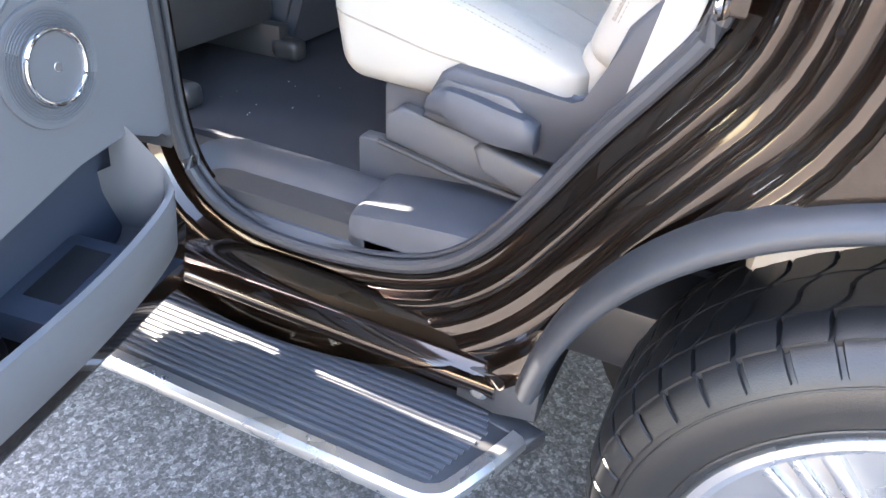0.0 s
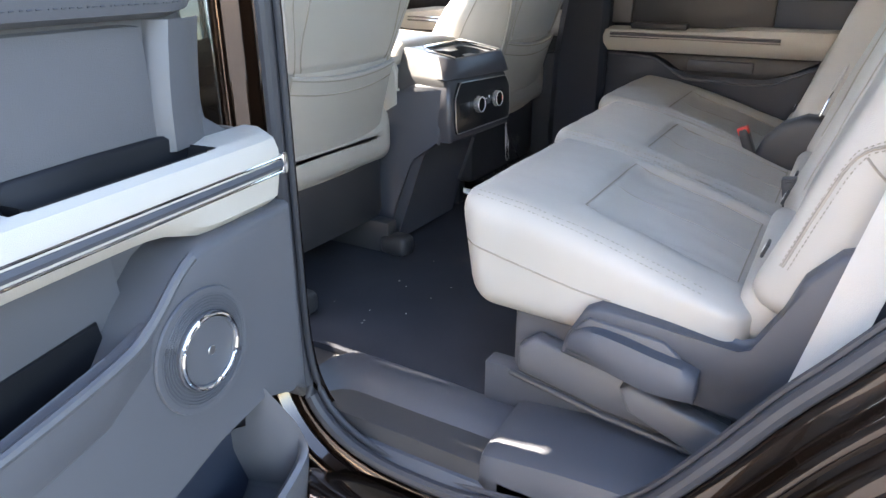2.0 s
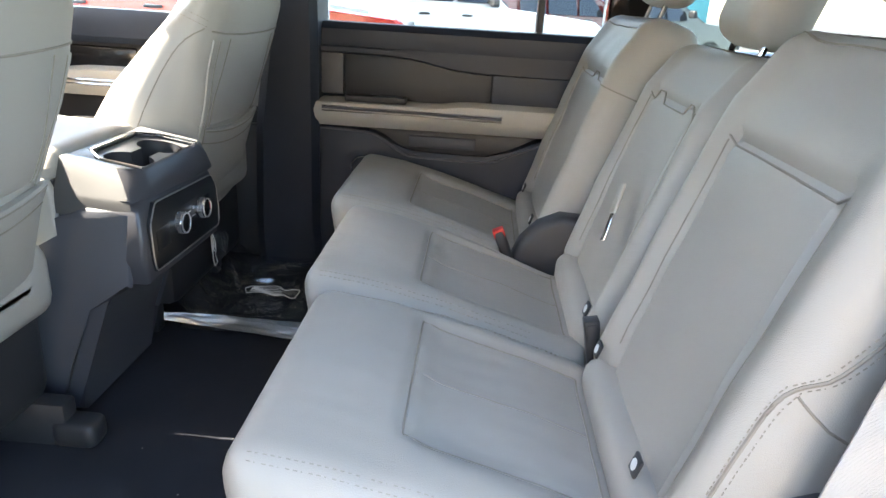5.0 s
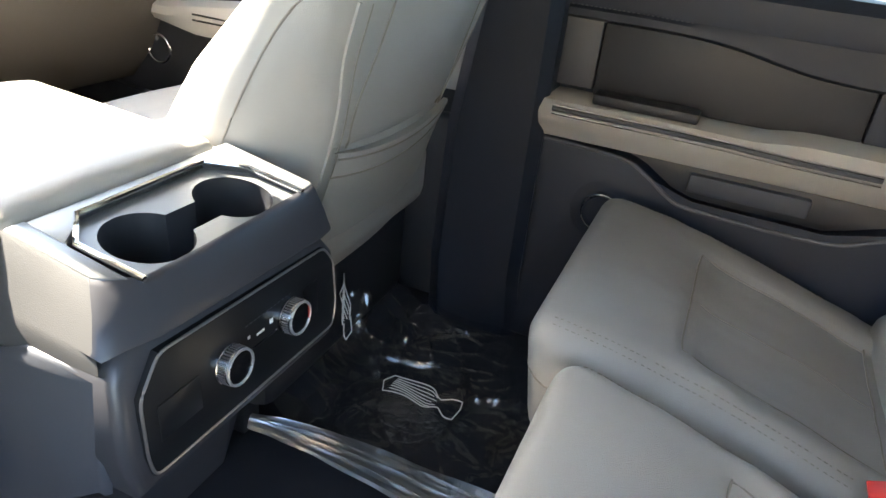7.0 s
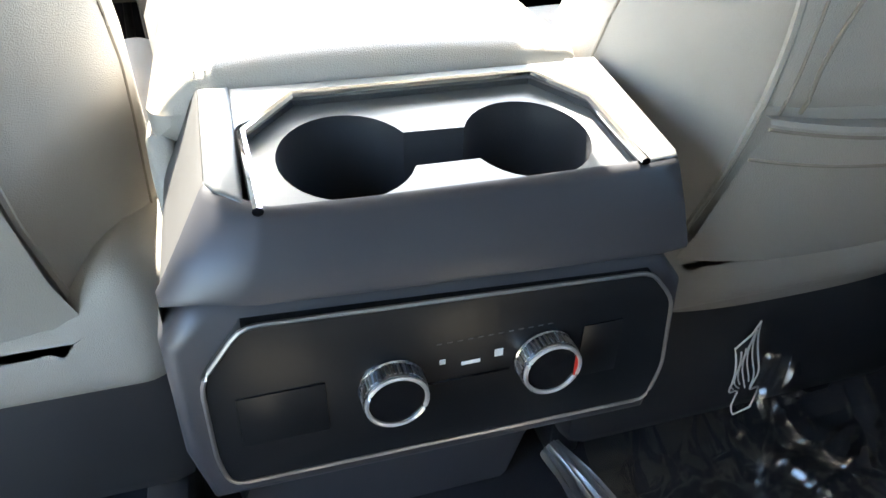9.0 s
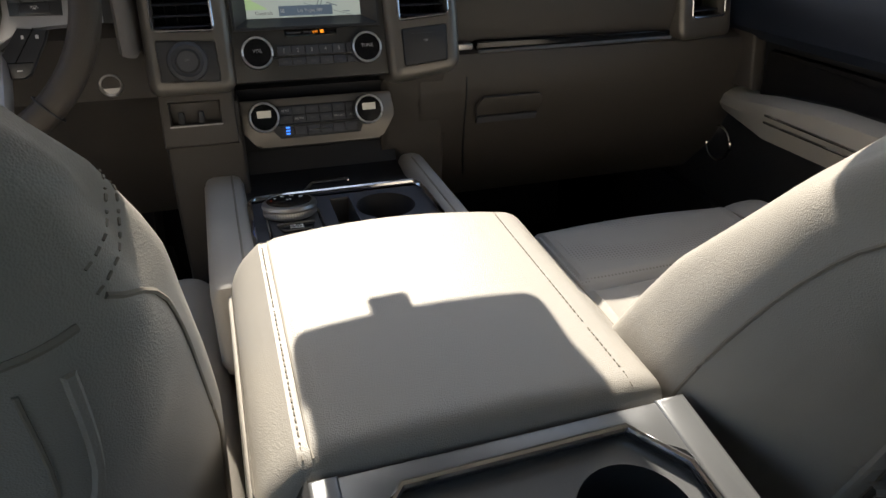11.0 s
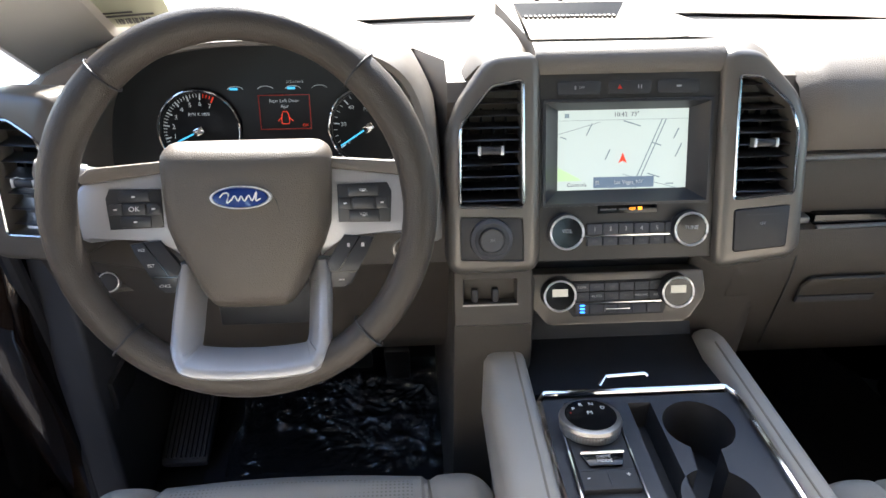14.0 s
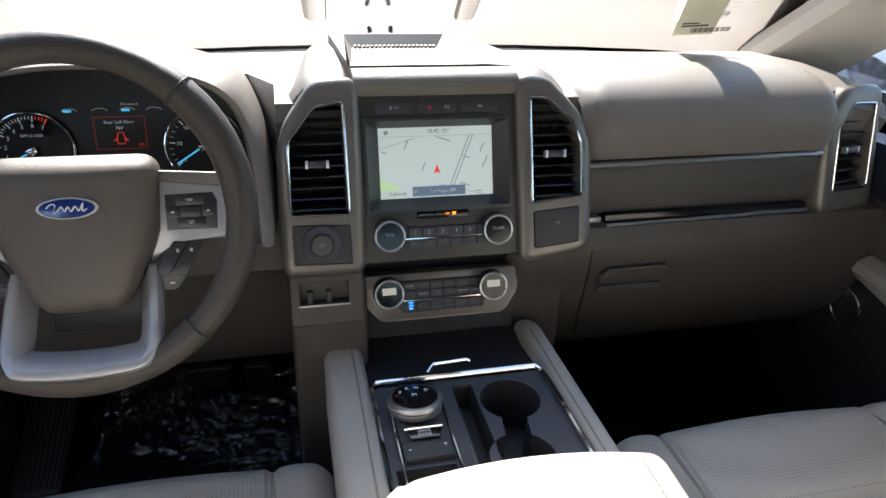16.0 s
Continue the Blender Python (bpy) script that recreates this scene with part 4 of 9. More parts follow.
# ---- front seats ----
def front_seat(xc, dy, lean_dy, label, caps=True, rise=0.0):
    """Built round its own base; dy moves it along the rails."""
    seat = thing("front_seat", (xc, 0.4 + dy, 0.55), label, "car seat", "front seats")
    m = pose(xc, 0.205 + lean_dy, 0.76, 17.5)
    REAR_W = ((0, 0.04, 0.10, 0.16, 0.25, 0.33, 0.40, 0.45, 0.52, 0.60, 0.66), (0.222, 0.228, 0.225, 0.212, 0.204, 0.207, 0.222, 0.238, 0.245, 0.235, 0.19))
    FRONT_W = ((0, 0.30, 0.50, 0.58, 0.66), (0.238, 0.255, 0.250, 0.235, 0.19))
    BOLSTER = ((0, 0.20, 0.36, 0.48, 0.58, 0.66), (0.10, 0.10, 0.055, 0.0, -0.05, -0.07))

    def half_width(z, k):
        a, b = float(np.interp(z, *REAR_W)), float(np.interp(z, *FRONT_W))
        return a + (b - a) * k

    def back_fn(v, p):
        v = v.copy()
        z = min(0.66, max(0, v.z))
        s = z / 0.66
        u = v.x / 0.255
        k = max(0, min(1, (p.y + 0.75) / 1.1))
        v.x *= half_width(z, k * k * (3 - 2 * k)) / 0.255
        if p.y > -0.5:
            v.y += (p.y + 0.5) / 1.5 * float(np.interp(z, *BOLSTER)) * bump_at(abs(u), 0.90, 0.22)
        if p.y > 0.2:
            v.y -= 0.02 * max(0, s - 0.8) / 0.2
            v.y -= 0.010 * bump_at(abs(u), 0.62, 0.03)
        if p.y < -0.2:
            v.y -= p.y * 0.012 * abs(u) ** 3
            v.y -= 0.010 * (1 - u * u) * math.sin(math.pi * s)
            v.y += 0.004 * bump_at(v.z, 0.325, 0.006) * (abs(u) < 0.9)
            v.y += 0.0025 * noise.noise(Vector((v.x * 9 + xc * 5, v.z * 6, 2)))
        return v

    bm = BM()
    rounded(bm, (-0.255, 0.0, -0.03), (0.255, 0.15, 0.66), 0.05, (44, 14, 68), back_fn, m)
    back = part("backrest", bm, LEATHER, seat, "sandstone leather with a map pocket")

    def rear(u, z, out=0.0):
        """A place on the rear panel: u from side to side, z along the backrest."""
        x = u * (half_width(z, 0) - 0.022)
        q = x / 0.255
        return m @ Vector((x, 0.012 * abs(q) ** 3 - 0.010 * (1 - q * q) * math.sin(math.pi * z / 0.66) - out, z))

    # map pocket on the rear, with its hem
    bm = BM()
    rows = []
    for k in range(25):
        u = (k / 12 - 1) * 0.97
        zt = 0.312 + 0.012 * u * u
        sag = 0.004 + 0.008 * (1 - u * u)
        rows.append([rear(u, z, o) for z, o in ((-0.026, -0.012), (-0.02, 0.0), (0.0, 0.004), (0.12, 0.005), (0.2, 0.006), (zt - 0.04, sag), (zt - 0.012, sag + 0.003), (zt, sag + 0.003), (zt + 0.003, sag), (zt + 0.001, -0.002))])
    loft(bm, rows, False)
    pocket = part("map_pocket", bm, LEATHER, seat)
    for dz in (0.004, 0.036):
        seam([rear(u, 0.312 + 0.012 * u * u - dz, 0.012) for u in [0.97 * (k / 10 - 1) for k in range(21)]], pocket, 0.0016)
    # piping down both sides of the rear panel, seams over the shoulders
    for s in (-1, 1):
        seam(smooth_path([rear(s * 1.0, z, 0.004) for z in (0.02, 0.09, 0.16, 0.25, 0.33, 0.40, 0.46, 0.53)], 4), back, 0.0032, LEATHER)
        seam(smooth_path([rear(s * 0.90, z, 0.004) for z in (0.02, 0.09, 0.16, 0.25, 0.33, 0.40, 0.46, 0.53)], 4), back, 0.0013)
        seam(smooth_path([rear(s * u, z, 0.003) for u, z in ((0.70, 0.535), (0.71, 0.48), (0.74, 0.44), (0.80, 0.40), (0.82, 0.36), (0.80, 0.325))], 4), back, 0.0018)
        seam(smooth_path([m @ Vector((s * x, y, z)) for x, y, z in ((0.245, 0.10, 0.07), (0.25, 0.12, 0.25), (0.252, 0.10, 0.40), (0.246, 0.07, 0.50), (0.235, 0.03, 0.55))], 4), back, 0.0016)
    seam(smooth_path([rear(u, 0.548 - 0.004 * (1 - u * u), 0.002) for u in (-1.08, -0.9, -0.5, 0, 0.5, 0.9, 1.08)], 5), back, 0.0022)
    for s in (-1, 1):
        for d in (0.0, 0.013):
            stitches(smooth_path([m @ Vector((s * x, y, z + d)) for x, y, z in ((0.243, 0.02, 0.555), (0.245, 0.07, 0.56), (0.24, 0.11, 0.565))], 4), back)
    # black moulding under the backrest
    bm = BM()
    rounded(bm, (-0.235, 0.015, -0.055), (0.235, 0.14, 0.02), 0.025, (20, 8, 8), None, m)
    part("lower_moulding", bm, DARK, seat, "slate plastic under the backrest")
    # head restraint
    bm = BM()
    hm = m @ pose(0, 0.06, 0.70)
    rounded(bm, (-0.135, -0.05, 0.0), (0.135, 0.06, 0.19), 0.05, (16, 8, 12), None, hm)
    rest = part("head_restraint", bm, LEATHER, seat)
    for s in (-1, 1):
        bm = BM()
        tube(bm, [hm @ Vector((s * 0.07, 0, 0.03)), hm @ Vector((s * 0.07, 0, -0.07))], 0.006, 10)
        part("head_restraint_post", bm, CHROME, rest)

    # cushion
    def cush_fn(v, p):
        v = v.copy()
        u = v.x / 0.255
        y = v.y
        if p.z > 0:
            s = (y - 0.0) / 0.55
            v.z += 0.028 * bump_at(abs(u), 0.84, 0.16) * (1 - 0.7 * max(0, s - 0.6) / 0.4)
            v.z += 0.008 * (1 - u * u) - 0.035 * (1 - s)
            side = 0.010 * bump_at(abs(u), 0.66, 0.022)
            line = 0.010 * bump_at(y, 0.37, 0.007) * (abs(u) < 0.68)
            v.z -= max(side, line)
        v.y += 0.018 * (1 - u * u) * max(0, p.y)
        return v

    base, cm = pose(xc, 0.155 + dy, 0), pose(xc, 0.155 + dy, rise)
    bm = BM()
    rounded(bm, (-0.255, 0.0, 0.80), (0.255, 0.53, 0.955), 0.04, (52, 52, 8), cush_fn, cm)
    cush = part("cushion", bm, LEATHER, seat)
    bm = BM()
    rows = []
    for j in range(15):
        y = 0.375 + 0.145 * j / 14
        row = []
        for i in range(15):
            u = (i / 7 - 1) * 0.645
            p = cush_fn(Vector((u * 0.255, min(y, 0.505), 0.955)), Vector((u, y / 0.265 - 1, 1)))
            drop = 0.0 if y < 0.49 else (y - 0.49) ** 2 * 10
            row.append(cm @ (p + Vector((0, 0, 0.0012 - drop))))
        rows.append(row)
    loft(bm, rows, False)
    part("perforated_insert", bm, LEATHER_PERF, cush, "finely perforated leather insert")
    for s in (-1, 1):
        seam(smooth_path([cm @ Vector((s * x, y, z)) for x, y, z in ((0.168, 0.08, 0.925), (0.168, 0.25, 0.941), (0.168, 0.44, 0.9545), (0.169, 0.515, 0.945), (0.17, 0.54, 0.905))], 4), cush, 0.002)
    bm = BM()
    add_box(bm, (-0.24, 0.03, 0.63), (0.24, 0.48, 0.82 + rise), 0.03, base)
    part("seat_base", bm, DARK, seat)
    for s in (-1, 1):
        bm = BM()
        add_box(bm, (s * 0.2 - 0.022, -0.02 if caps else 0.09, 0.549), (s * 0.2 + 0.022, 0.50, 0.64), 0.008, base)
        part("seat_rail", bm, DARK, seat)
        if caps:
            bm = BM()
            rounded(bm, (s * 0.2 - 0.03, -0.075, 0.549), (s * 0.2 + 0.03, 0.01, 0.605), 0.018, (6, 6, 6), None, base)
            part("rail_cap", bm, DARK, seat)
    return seat


front_seat(-0.43, 0.0, 0.0, "sandstone leather driver's seat with a rear map pocket")
front_seat(0.43, -0.07, -0.065, "sandstone leather passenger seat, slid slightly further back", False, 0.034)

# ---- centre console ----
console = thing("centre_console", (0, 0.4, 0.55), "wide centre console with sandstone padded lid and rear cup holders", "console")
bm = BM()
prism(bm, [(0.055, 0.845), (0.05, 0.975), (0.155, 0.975), (0.158, 1.04), (0.47, 1.04), (0.475, 0.955), (0.86, 0.955), (0.88, 0.56), (0.16, 0.56), (0.15, 0.66), (0.10, 0.80)], 0, -0.150, 0.150, 0.012)
part("core", bm, SLATE, console, "slate plastic console core", True, 40)


# padded rear block with the tray opening left free
BL, ML, TL, TR, RE, BR = (-0.096, 0.020), (-0.099, 0.096), (-0.063, 0.134), (0.112, 0.136), (0.143, 0.096), (0.146, 0.020)


def top_z(y):
    return 1.056 + (y - 0.02) * 0.17


for plan in ([(-0.124, 0.154), (-0.124, 0.053), (-0.120, 0.045), (-0.103, 0.030), (-0.103, 0.154)], [(0.175, 0.154), (0.175, 0.03), (0.172, 0.023), (0.148, 0.0215), (0.148, 0.154)][::-1]):
    bm = BM()
    prism(bm, plan, 2, 0.985, 1.058, 0.003)
    for v in bm.verts:
        if v.co.z > 1.02:
            v.co.z += (v.co.y - 0.02) * 0.17
    part("top_rail", bm, TRAY, console, "satin slate rail beside the cup holders", True, 50)
# sloping grained flanks
FLANK = material("flank_grained_grey", (0.060, 0.059, 0.060), 0.5, 0, 0.08, 6, 0.12, 900, kind="leather")
for sx, xt, xb in ((-1, 0.124, 0.158), (1, 0.1755, 0.184)):
    bm = BM()
    rows = []
    for t in np.linspace(0, 1, 8):
        row = []
        for k, dz, yr in ((0.0, 0.0, 0.053), (0.12, 0.004, 0.049), (0.5, 0.024, 0.034), (0.9, 0.044, 0.020), (1.0, 0.050, 0.017), (1.03, 0.075, 0.017)):
            y = 0.156 + (yr - 0.156) * t if sx < 0 else 0.156 + (0.03 - 0.156) * t
            row.append(Vector((sx * (xt + (xb - xt) * k), y, top_z(y) - dz * (1 + 0.30 * (1 - t)))))
        rows.append(row)
    loft(bm, rows if sx < 0 else rows[::-1], False)
    part("rear_flank", bm, FLANK, console, "grey grained flank beside the cup holders", True, 50)
bm = BM()
prism(bm, [TL, TR, (0.149, 0.10), (0.149, 0.153), (-0.104, 0.153), (-0.104, 0.10)], 2, 1.03, 1.070, 0.003)
for v in bm.verts:
    v.co.z += (v.co.y - 0.02) * 0.17 - 0.013
part("rear_pad", bm, TRAY, console, "silver-grey strip between lid and cup holders")
bm = BM()
rows = []
for (xt, yt), (xb, yb, zb) in (((-0.1240, 0.054), (-0.1585, 0.021, 1.013)), ((-0.1215, 0.046), (-0.1570, 0.011, 1.009)), ((-0.110, 0.0345), (-0.136, 0.0035, 1.012)), ((-0.0975, 0.0235), (-0.114, -0.0015, 1.011)),
                               ((-0.090, 0.0205), (-0.104, -0.0035, 1.0105)), ((-0.03, 0.0185), (-0.03, -0.005, 1.0075)), ((0.06, 0.0185), (0.06, -0.005, 1.004)), ((0.150, 0.0195), (0.156, -0.004, 0.999)),
                               ((0.1715, 0.0225), (0.180, 0.0, 0.998)), ((0.1755, 0.031), (0.185, 0.012, 0.998))):
    zt = top_z(yt) + 0.0012
    row = [Vector((xt * 0.985, yt + 0.005, zt)), Vector((xt, yt + 0.001, zt - 0.001))]
    for u in (0.10, 0.5, 0.93):
        row.append(Vector((xt + (xb - xt) * u, yt + (yb - yt) * u - 0.002 * math.sin(math.pi * u), zt + (zb - zt) * u)))
    rows.append(row + [Vector((xb, yb + 0.002, zb)), Vector((xb * 0.98, yb + 0.02, zb - 0.002))])
loft(bm, rows, False)
part("rear_fascia", bm, SATIN_SLATE, console, "slate upper rear fascia with chamfered corners", True, 50)
# chrome rim and cup tray
bm = BM()
z3 = [(*p, top_z(p[1]) + 0.002) for p in (BL, ML, TL, TR, RE, BR)]
tube(bm, z3, 0.0035, 8)
part("tray_rim", bm, CHROME, console, "chrome rim round the rear cup holders")
CUPS = ((-0.037, 0.074, 0.0445), (0.086, 0.072, 0.0435))


def tray_with_cups(name, outline, cups, depth, mat, parent, zf, wells=()):
    """A plate with round wells cut through it, and the wells' walls."""
    bm = BM()
    edges = []

    def ringv(pts):
        vs = [bm.verts.new((x, y, zf(y))) for x, y in pts]
        edges.extend(bm.edges.new((vs[i], vs[(i + 1) % len(vs)])) for i in range(len(vs)))
        return vs

    ringv(outline)
    hole = []
    (ax, ay, r), (bx, by, q) = cups
    d = Vector((bx - ax, by - ay))
    base = math.atan2(d.y, d.x)
    open_a = radians(24)
    for k in range(29):
        a = base + open_a + (2 * math.pi - 2 * open_a) * k / 28
        hole.append((ax + r * math.cos(a), ay + r * math.sin(a)))
    for k in range(29):
        a = base + math.pi + open_a + (2 * math.pi - 2 * open_a) * k / 28
        hole.append((bx + q * math.cos(a), by + q * math.sin(a)))
    ringv(hole)
    for poly, _ in wells:
        ringv(poly)
    bmesh.ops.triangle_fill(bm, edges=edges, use_beauty=True)
    plate = part(name, bm, mat, parent, "", False)
    bm = BM()
    rr = [[Vector((x, y, zf(y) - dz)) for x, y in hole] for dz in (0.0, 0.004, depth)]
    cx, cy = sum(p[0] for p in hole) / len(hole), sum(p[1] for p in hole) / len(hole)
    rr = [rr[0], rr[1], [Vector((cx + (v.x - cx) * 0.95, cy + (v.y - cy) * 0.93, v.z)) for v in rr[2]]]
    loft(bm, rr, True, False)
    bm.faces.new([bm.verts.new(v) for v in rr[-1]])
    part("cup_well", bm, DARK, parent, "twin black cup wells")
    for poly, deep in wells:
        bm = BM()
        px, py = sum(p[0] for p in poly) / len(poly), sum(p[1] for p in poly) / len(poly)
        rr = [[Vector((px + (x - px) * k, py + (y - py) * q, zf(y) - dz)) for x, y in poly] for k, q, dz in ((1, 1, 0), (0.97, 0.99, 0.003), (0.80, 0.95, deep))]
        loft(bm, rr, True, False)
        bm.faces.new([bm.verts.new(v) for v in rr[-1]])
        part("storage_well", bm, DARK, parent, "black lined storage slot", False)
    return plate


tray_with_cups("cup_tray", [BL, BR, RE, TR, TL, ML], CUPS, 0.07, TRAY, console, lambda y: top_z(y) - 0.006)
bm = BM()
rim = [BL, ML, TL, TR, RE, BR]
loft(bm, [[Vector((*p, top_z(p[1]))) for p in rim], [Vector((*p, top_z(p[1]) - 0.008)) for p in rim]], False)
part("tray_wall", bm, DARK, console)
# control panel at the rear
PANEL_EDGE = [(-0.1385, 0.8745), (-0.1435, 0.90), (-0.1425, 0.965), (-0.115, 1.001), (0.150, 0.989), (0.171, 0.963), (0.176, 0.90), (0.168, 0.868)]
PANEL = material("panel_slate_black", (0.008, 0.009, 0.011), 0.34, 0, 0.08, 8, 0.05, 1300, spec=0.3)


def soft_loop(pts, r):
    """A rounded outline on the panel's face."""
    out = []
    for i, p in enumerate(pts):
        p, a, b = Vector(p), Vector(pts[i - 1]), Vector(pts[(i + 1) % len(pts)])
        ra, rb = min(r, (a - p).length * 0.45), min(r, (b - p).length * 0.45)
        q0, q1 = p + (a - p).normalized() * ra, p + (b - p).normalized() * rb
        for t in (0, 0.33, 0.67, 1):
            q = q0.lerp(p, t).lerp(p.lerp(q1, t), t)
            out.append((q.x, -0.0095 - (0.93 - q.y) * 0.04, q.y))
    return out


bm = BM()
prism(bm, [(-0.153, 0.852), (-0.163, 0.90), (-0.1615, 0.990), (-0.136, 1.016), (0.160, 1.003), (0.184, 0.970), (0.188, 0.90), (0.176, 0.846)], 1, -0.004, 0.075, 0.012, None, 4)
for v in bm.verts:
    v.co.y += (0.93 - v.co.z) * -0.04 + max(0, v.co.z - 1.0 + 0.045 * max(0, v.co.x)) * 0.8
part("panel_bezel", bm, SATIN_SLATE, console, "satin grey bezel of the rear climate panel", True, 50)
bm = BM()
prism(bm, PANEL_EDGE, 1, -0.0095, 0.01, 0.002)
for v in bm.verts:
    v.co.y += (0.93 - v.co.z) * -0.04
panel = part("control_panel", bm, PANEL, console, "satin black rear climate panel")
bm = BM()
tube(bm, soft_loop(PANEL_EDGE, 0.010), 0.0016, 6, True)
part("panel_edge", bm, SATIN, panel, "thin satin outline of the panel")
PM = frame_at((0, -0.0098, 0.93), (1, 0, 0), (0, 0.04, 1))


def knurled(parent, m, r, h, cap_mat, name="knob", label="chrome ringed knob", ring=None):
    bm = BM()
    lathe(bm, [(r * 1.06, 0.0), (r * 1.06, h * 0.15), (r, h * 0.2), (r, h * 0.85), (r * 0.965, h), (r * 0.88, h), (r * 0.86, h * 0.93), (0, h * 0.93)], m, 40)
    k = part(name, bm, ring or FINE_CHROME, parent, label)
    bm = BM()
    for i in range(40):
        a = 2 * math.pi * i / 40
        add_box(bm, (-0.0007, r * 0.985, h * 0.28), (0.0007, r * 1.03, h * 0.8), 0, m @ pose(0, 0, 0, 0, 0, math.degrees(a)))
    tagged(part("knurling", bm, ring or SATIN, k, "", False), kind="stuff")
    bm = BM()
    lathe(bm, [(0, h * 0.94), (r * 0.86, h * 0.94), (r * 0.86, h * 0.96), (0, h * 0.97)], m, 32)
    part("knob_face", bm, cap_mat, k)
    if ring in (None, BEZEL):
        bm = BM()
        tube(bm, [m @ Vector((r * 0.93 * math.cos(a), r * 0.93 * math.sin(a), h)) for a in np.linspace(0, 2 * math.pi, 49)[:-1]], r * 0.075, 6, True)
        part("knob_ring", bm, KNOB_RING, k, "thin chrome ring")
    return k


for kx in (-0.03, 0.076):
    knurled(panel, PM @ pose(kx, 0.005, 0), 0.021, 0.016, PIANO)
bars([(-0.006, -0.002, 0.052, 0.0)], PM, CHROME, panel, "chrome_strip")
bars([(0.017, 0.010, 0.030, 0.013), (0.002, 0.014, 0.006, 0.018), (0.040, 0.012, 0.046, 0.018)], PM, WHITE, panel)
bars([(-0.10 + 0.0, -0.004, -0.0925, -0.0032), (-0.10, -0.0125, -0.0925, -0.0117), (-0.10, -0.0125, -0.0992, -0.0032), (-0.0933, -0.0125, -0.0925, -0.0032)], PM @ pose(0, 0.006, 0), WHITE, panel)
bars([(0.117, 0.004, 0.131, 0.0055), (0.119, 0.0, 0.127, 0.0015)], PM, WHITE, panel)
bars([(0.0 + 0.007 * k, 0.031, 0.0035 + 0.007 * k, 0.0318) for k in range(12)], PM, GREY, panel)
bm = BM()
add_box(bm, (0.084, -0.012, 0.0175), (0.0865, 0.006, 0.0182), 0, PM @ pose(0.008, 0.008, -0.002))
part("temperature_mark", bm, RED, panel)
bm = BM()
add_box(bm, (-0.126, -0.022, 0), (-0.072, 0.018, 0.0012), 0.0005, PM)
part("socket_cover", bm, PANEL, panel)
bm = BM()
add_box(bm, (0.104, -0.022, 0), (0.134, 0.024, 0.0012), 0.0005, PM)
part("socket_cover", bm, PANEL, panel)
# lower skirt on the left with a rounded shoulder
for s in (-1, 1):
    bm = BM()
    prism(bm, [(0.03, 0.845), (0.016, 0.992), (0.10, 0.998), (0.15, 0.975), (0.20, 0.955), (0.86, 0.955), (0.88, 0.56), (0.20, 0.56), (0.17, 0.66), (0.12, 0.80)], 0, *sorted((s * 0.146, s * (0.163 if s < 0 else 0.172))), 0.01)
    part("side_panel", bm, SLATE, console, "", True, 50)


# padded lid
def lid_fn(v, p):
    v = v.copy()
    if p.z > 0:
        v.z += 0.008 * (1 - (v.x / 0.152) ** 2) + (v.y - 0.156) * 0.055
        v.z -= 0.004 * bump_at(v.x, -0.118, 0.004) + 0.8 * max(0, -0.126 - v.x)
    v.y += 0.012 * (1 - (v.x / 0.152) ** 2) * max(0, p.y)
    return v


bm = BM()
rounded(bm, (-0.161, 0.156, 1.035), (0.169, 0.475, 1.088), 0.02, (40, 36, 8), lid_fn)
lid = part("armrest_lid", bm, LEATHER, console, "padded sandstone leather armrest lid")


def lid_top(x, y):
    return 1.088 + 0.008 * (1 - (x / 0.152) ** 2) + (y - 0.156) * 0.055


stitches([(-0.124, y, lid_top(-0.124, y) + 0.0008) for y in np.linspace(0.165, 0.47, 20)], lid)
stitches([(0.135, y, lid_top(0.135, y) + 0.0008) for y in np.linspace(0.165, 0.46, 20)], lid)
seam([(-0.118, y, lid_top(-0.118, y) - 0.003) for y in np.linspace(0.165, 0.47, 20)], lid, 0.0012)
bm = BM()
prism(bm, [(0.155, 0.94), (0.155, 1.02), (0.165, 1.045), (0.475, 1.045), (0.52, 0.98), (0.52, 0.72)], 0, -0.166, -0.146, 0.006)
part("side_pad", bm, BEIGE, console, "sandstone padded console side", True, 50)
bm = BM()
prism(bm, [(0.16, 0.72), (0.16, 1.03), (0.485, 1.035), (0.52, 0.98), (0.52, 0.72)], 0, 0.150, 0.160, 0.004)
part("side_pad", bm, BEIGE, console, "", True, 50)
# front rails beside the shifter
for x0, x1, tall in ((-0.184, -0.128, 1.056), (0.122, 0.158, 1.052)):
    bm = BM()
    rounded(bm, (x0, 0.47, 0.93), (x1, 0.86, tall), 0.016, (8, 26, 8), lambda v, p: Vector((v.x, v.y, v.z - 0.02 * max(0, (v.y - 0.80) / 0.06) ** 2 * (p.z > 0))))
    rail = part("side_rail", bm, BEIGE, console, "sandstone stitched rail")
    xs = x1 - 0.016 if x0 < 0 else x0 + 0.012
    seam([(xs, y, tall + 0.0005) for y in np.linspace(0.49, 0.80, 12)], rail, 0.0014)
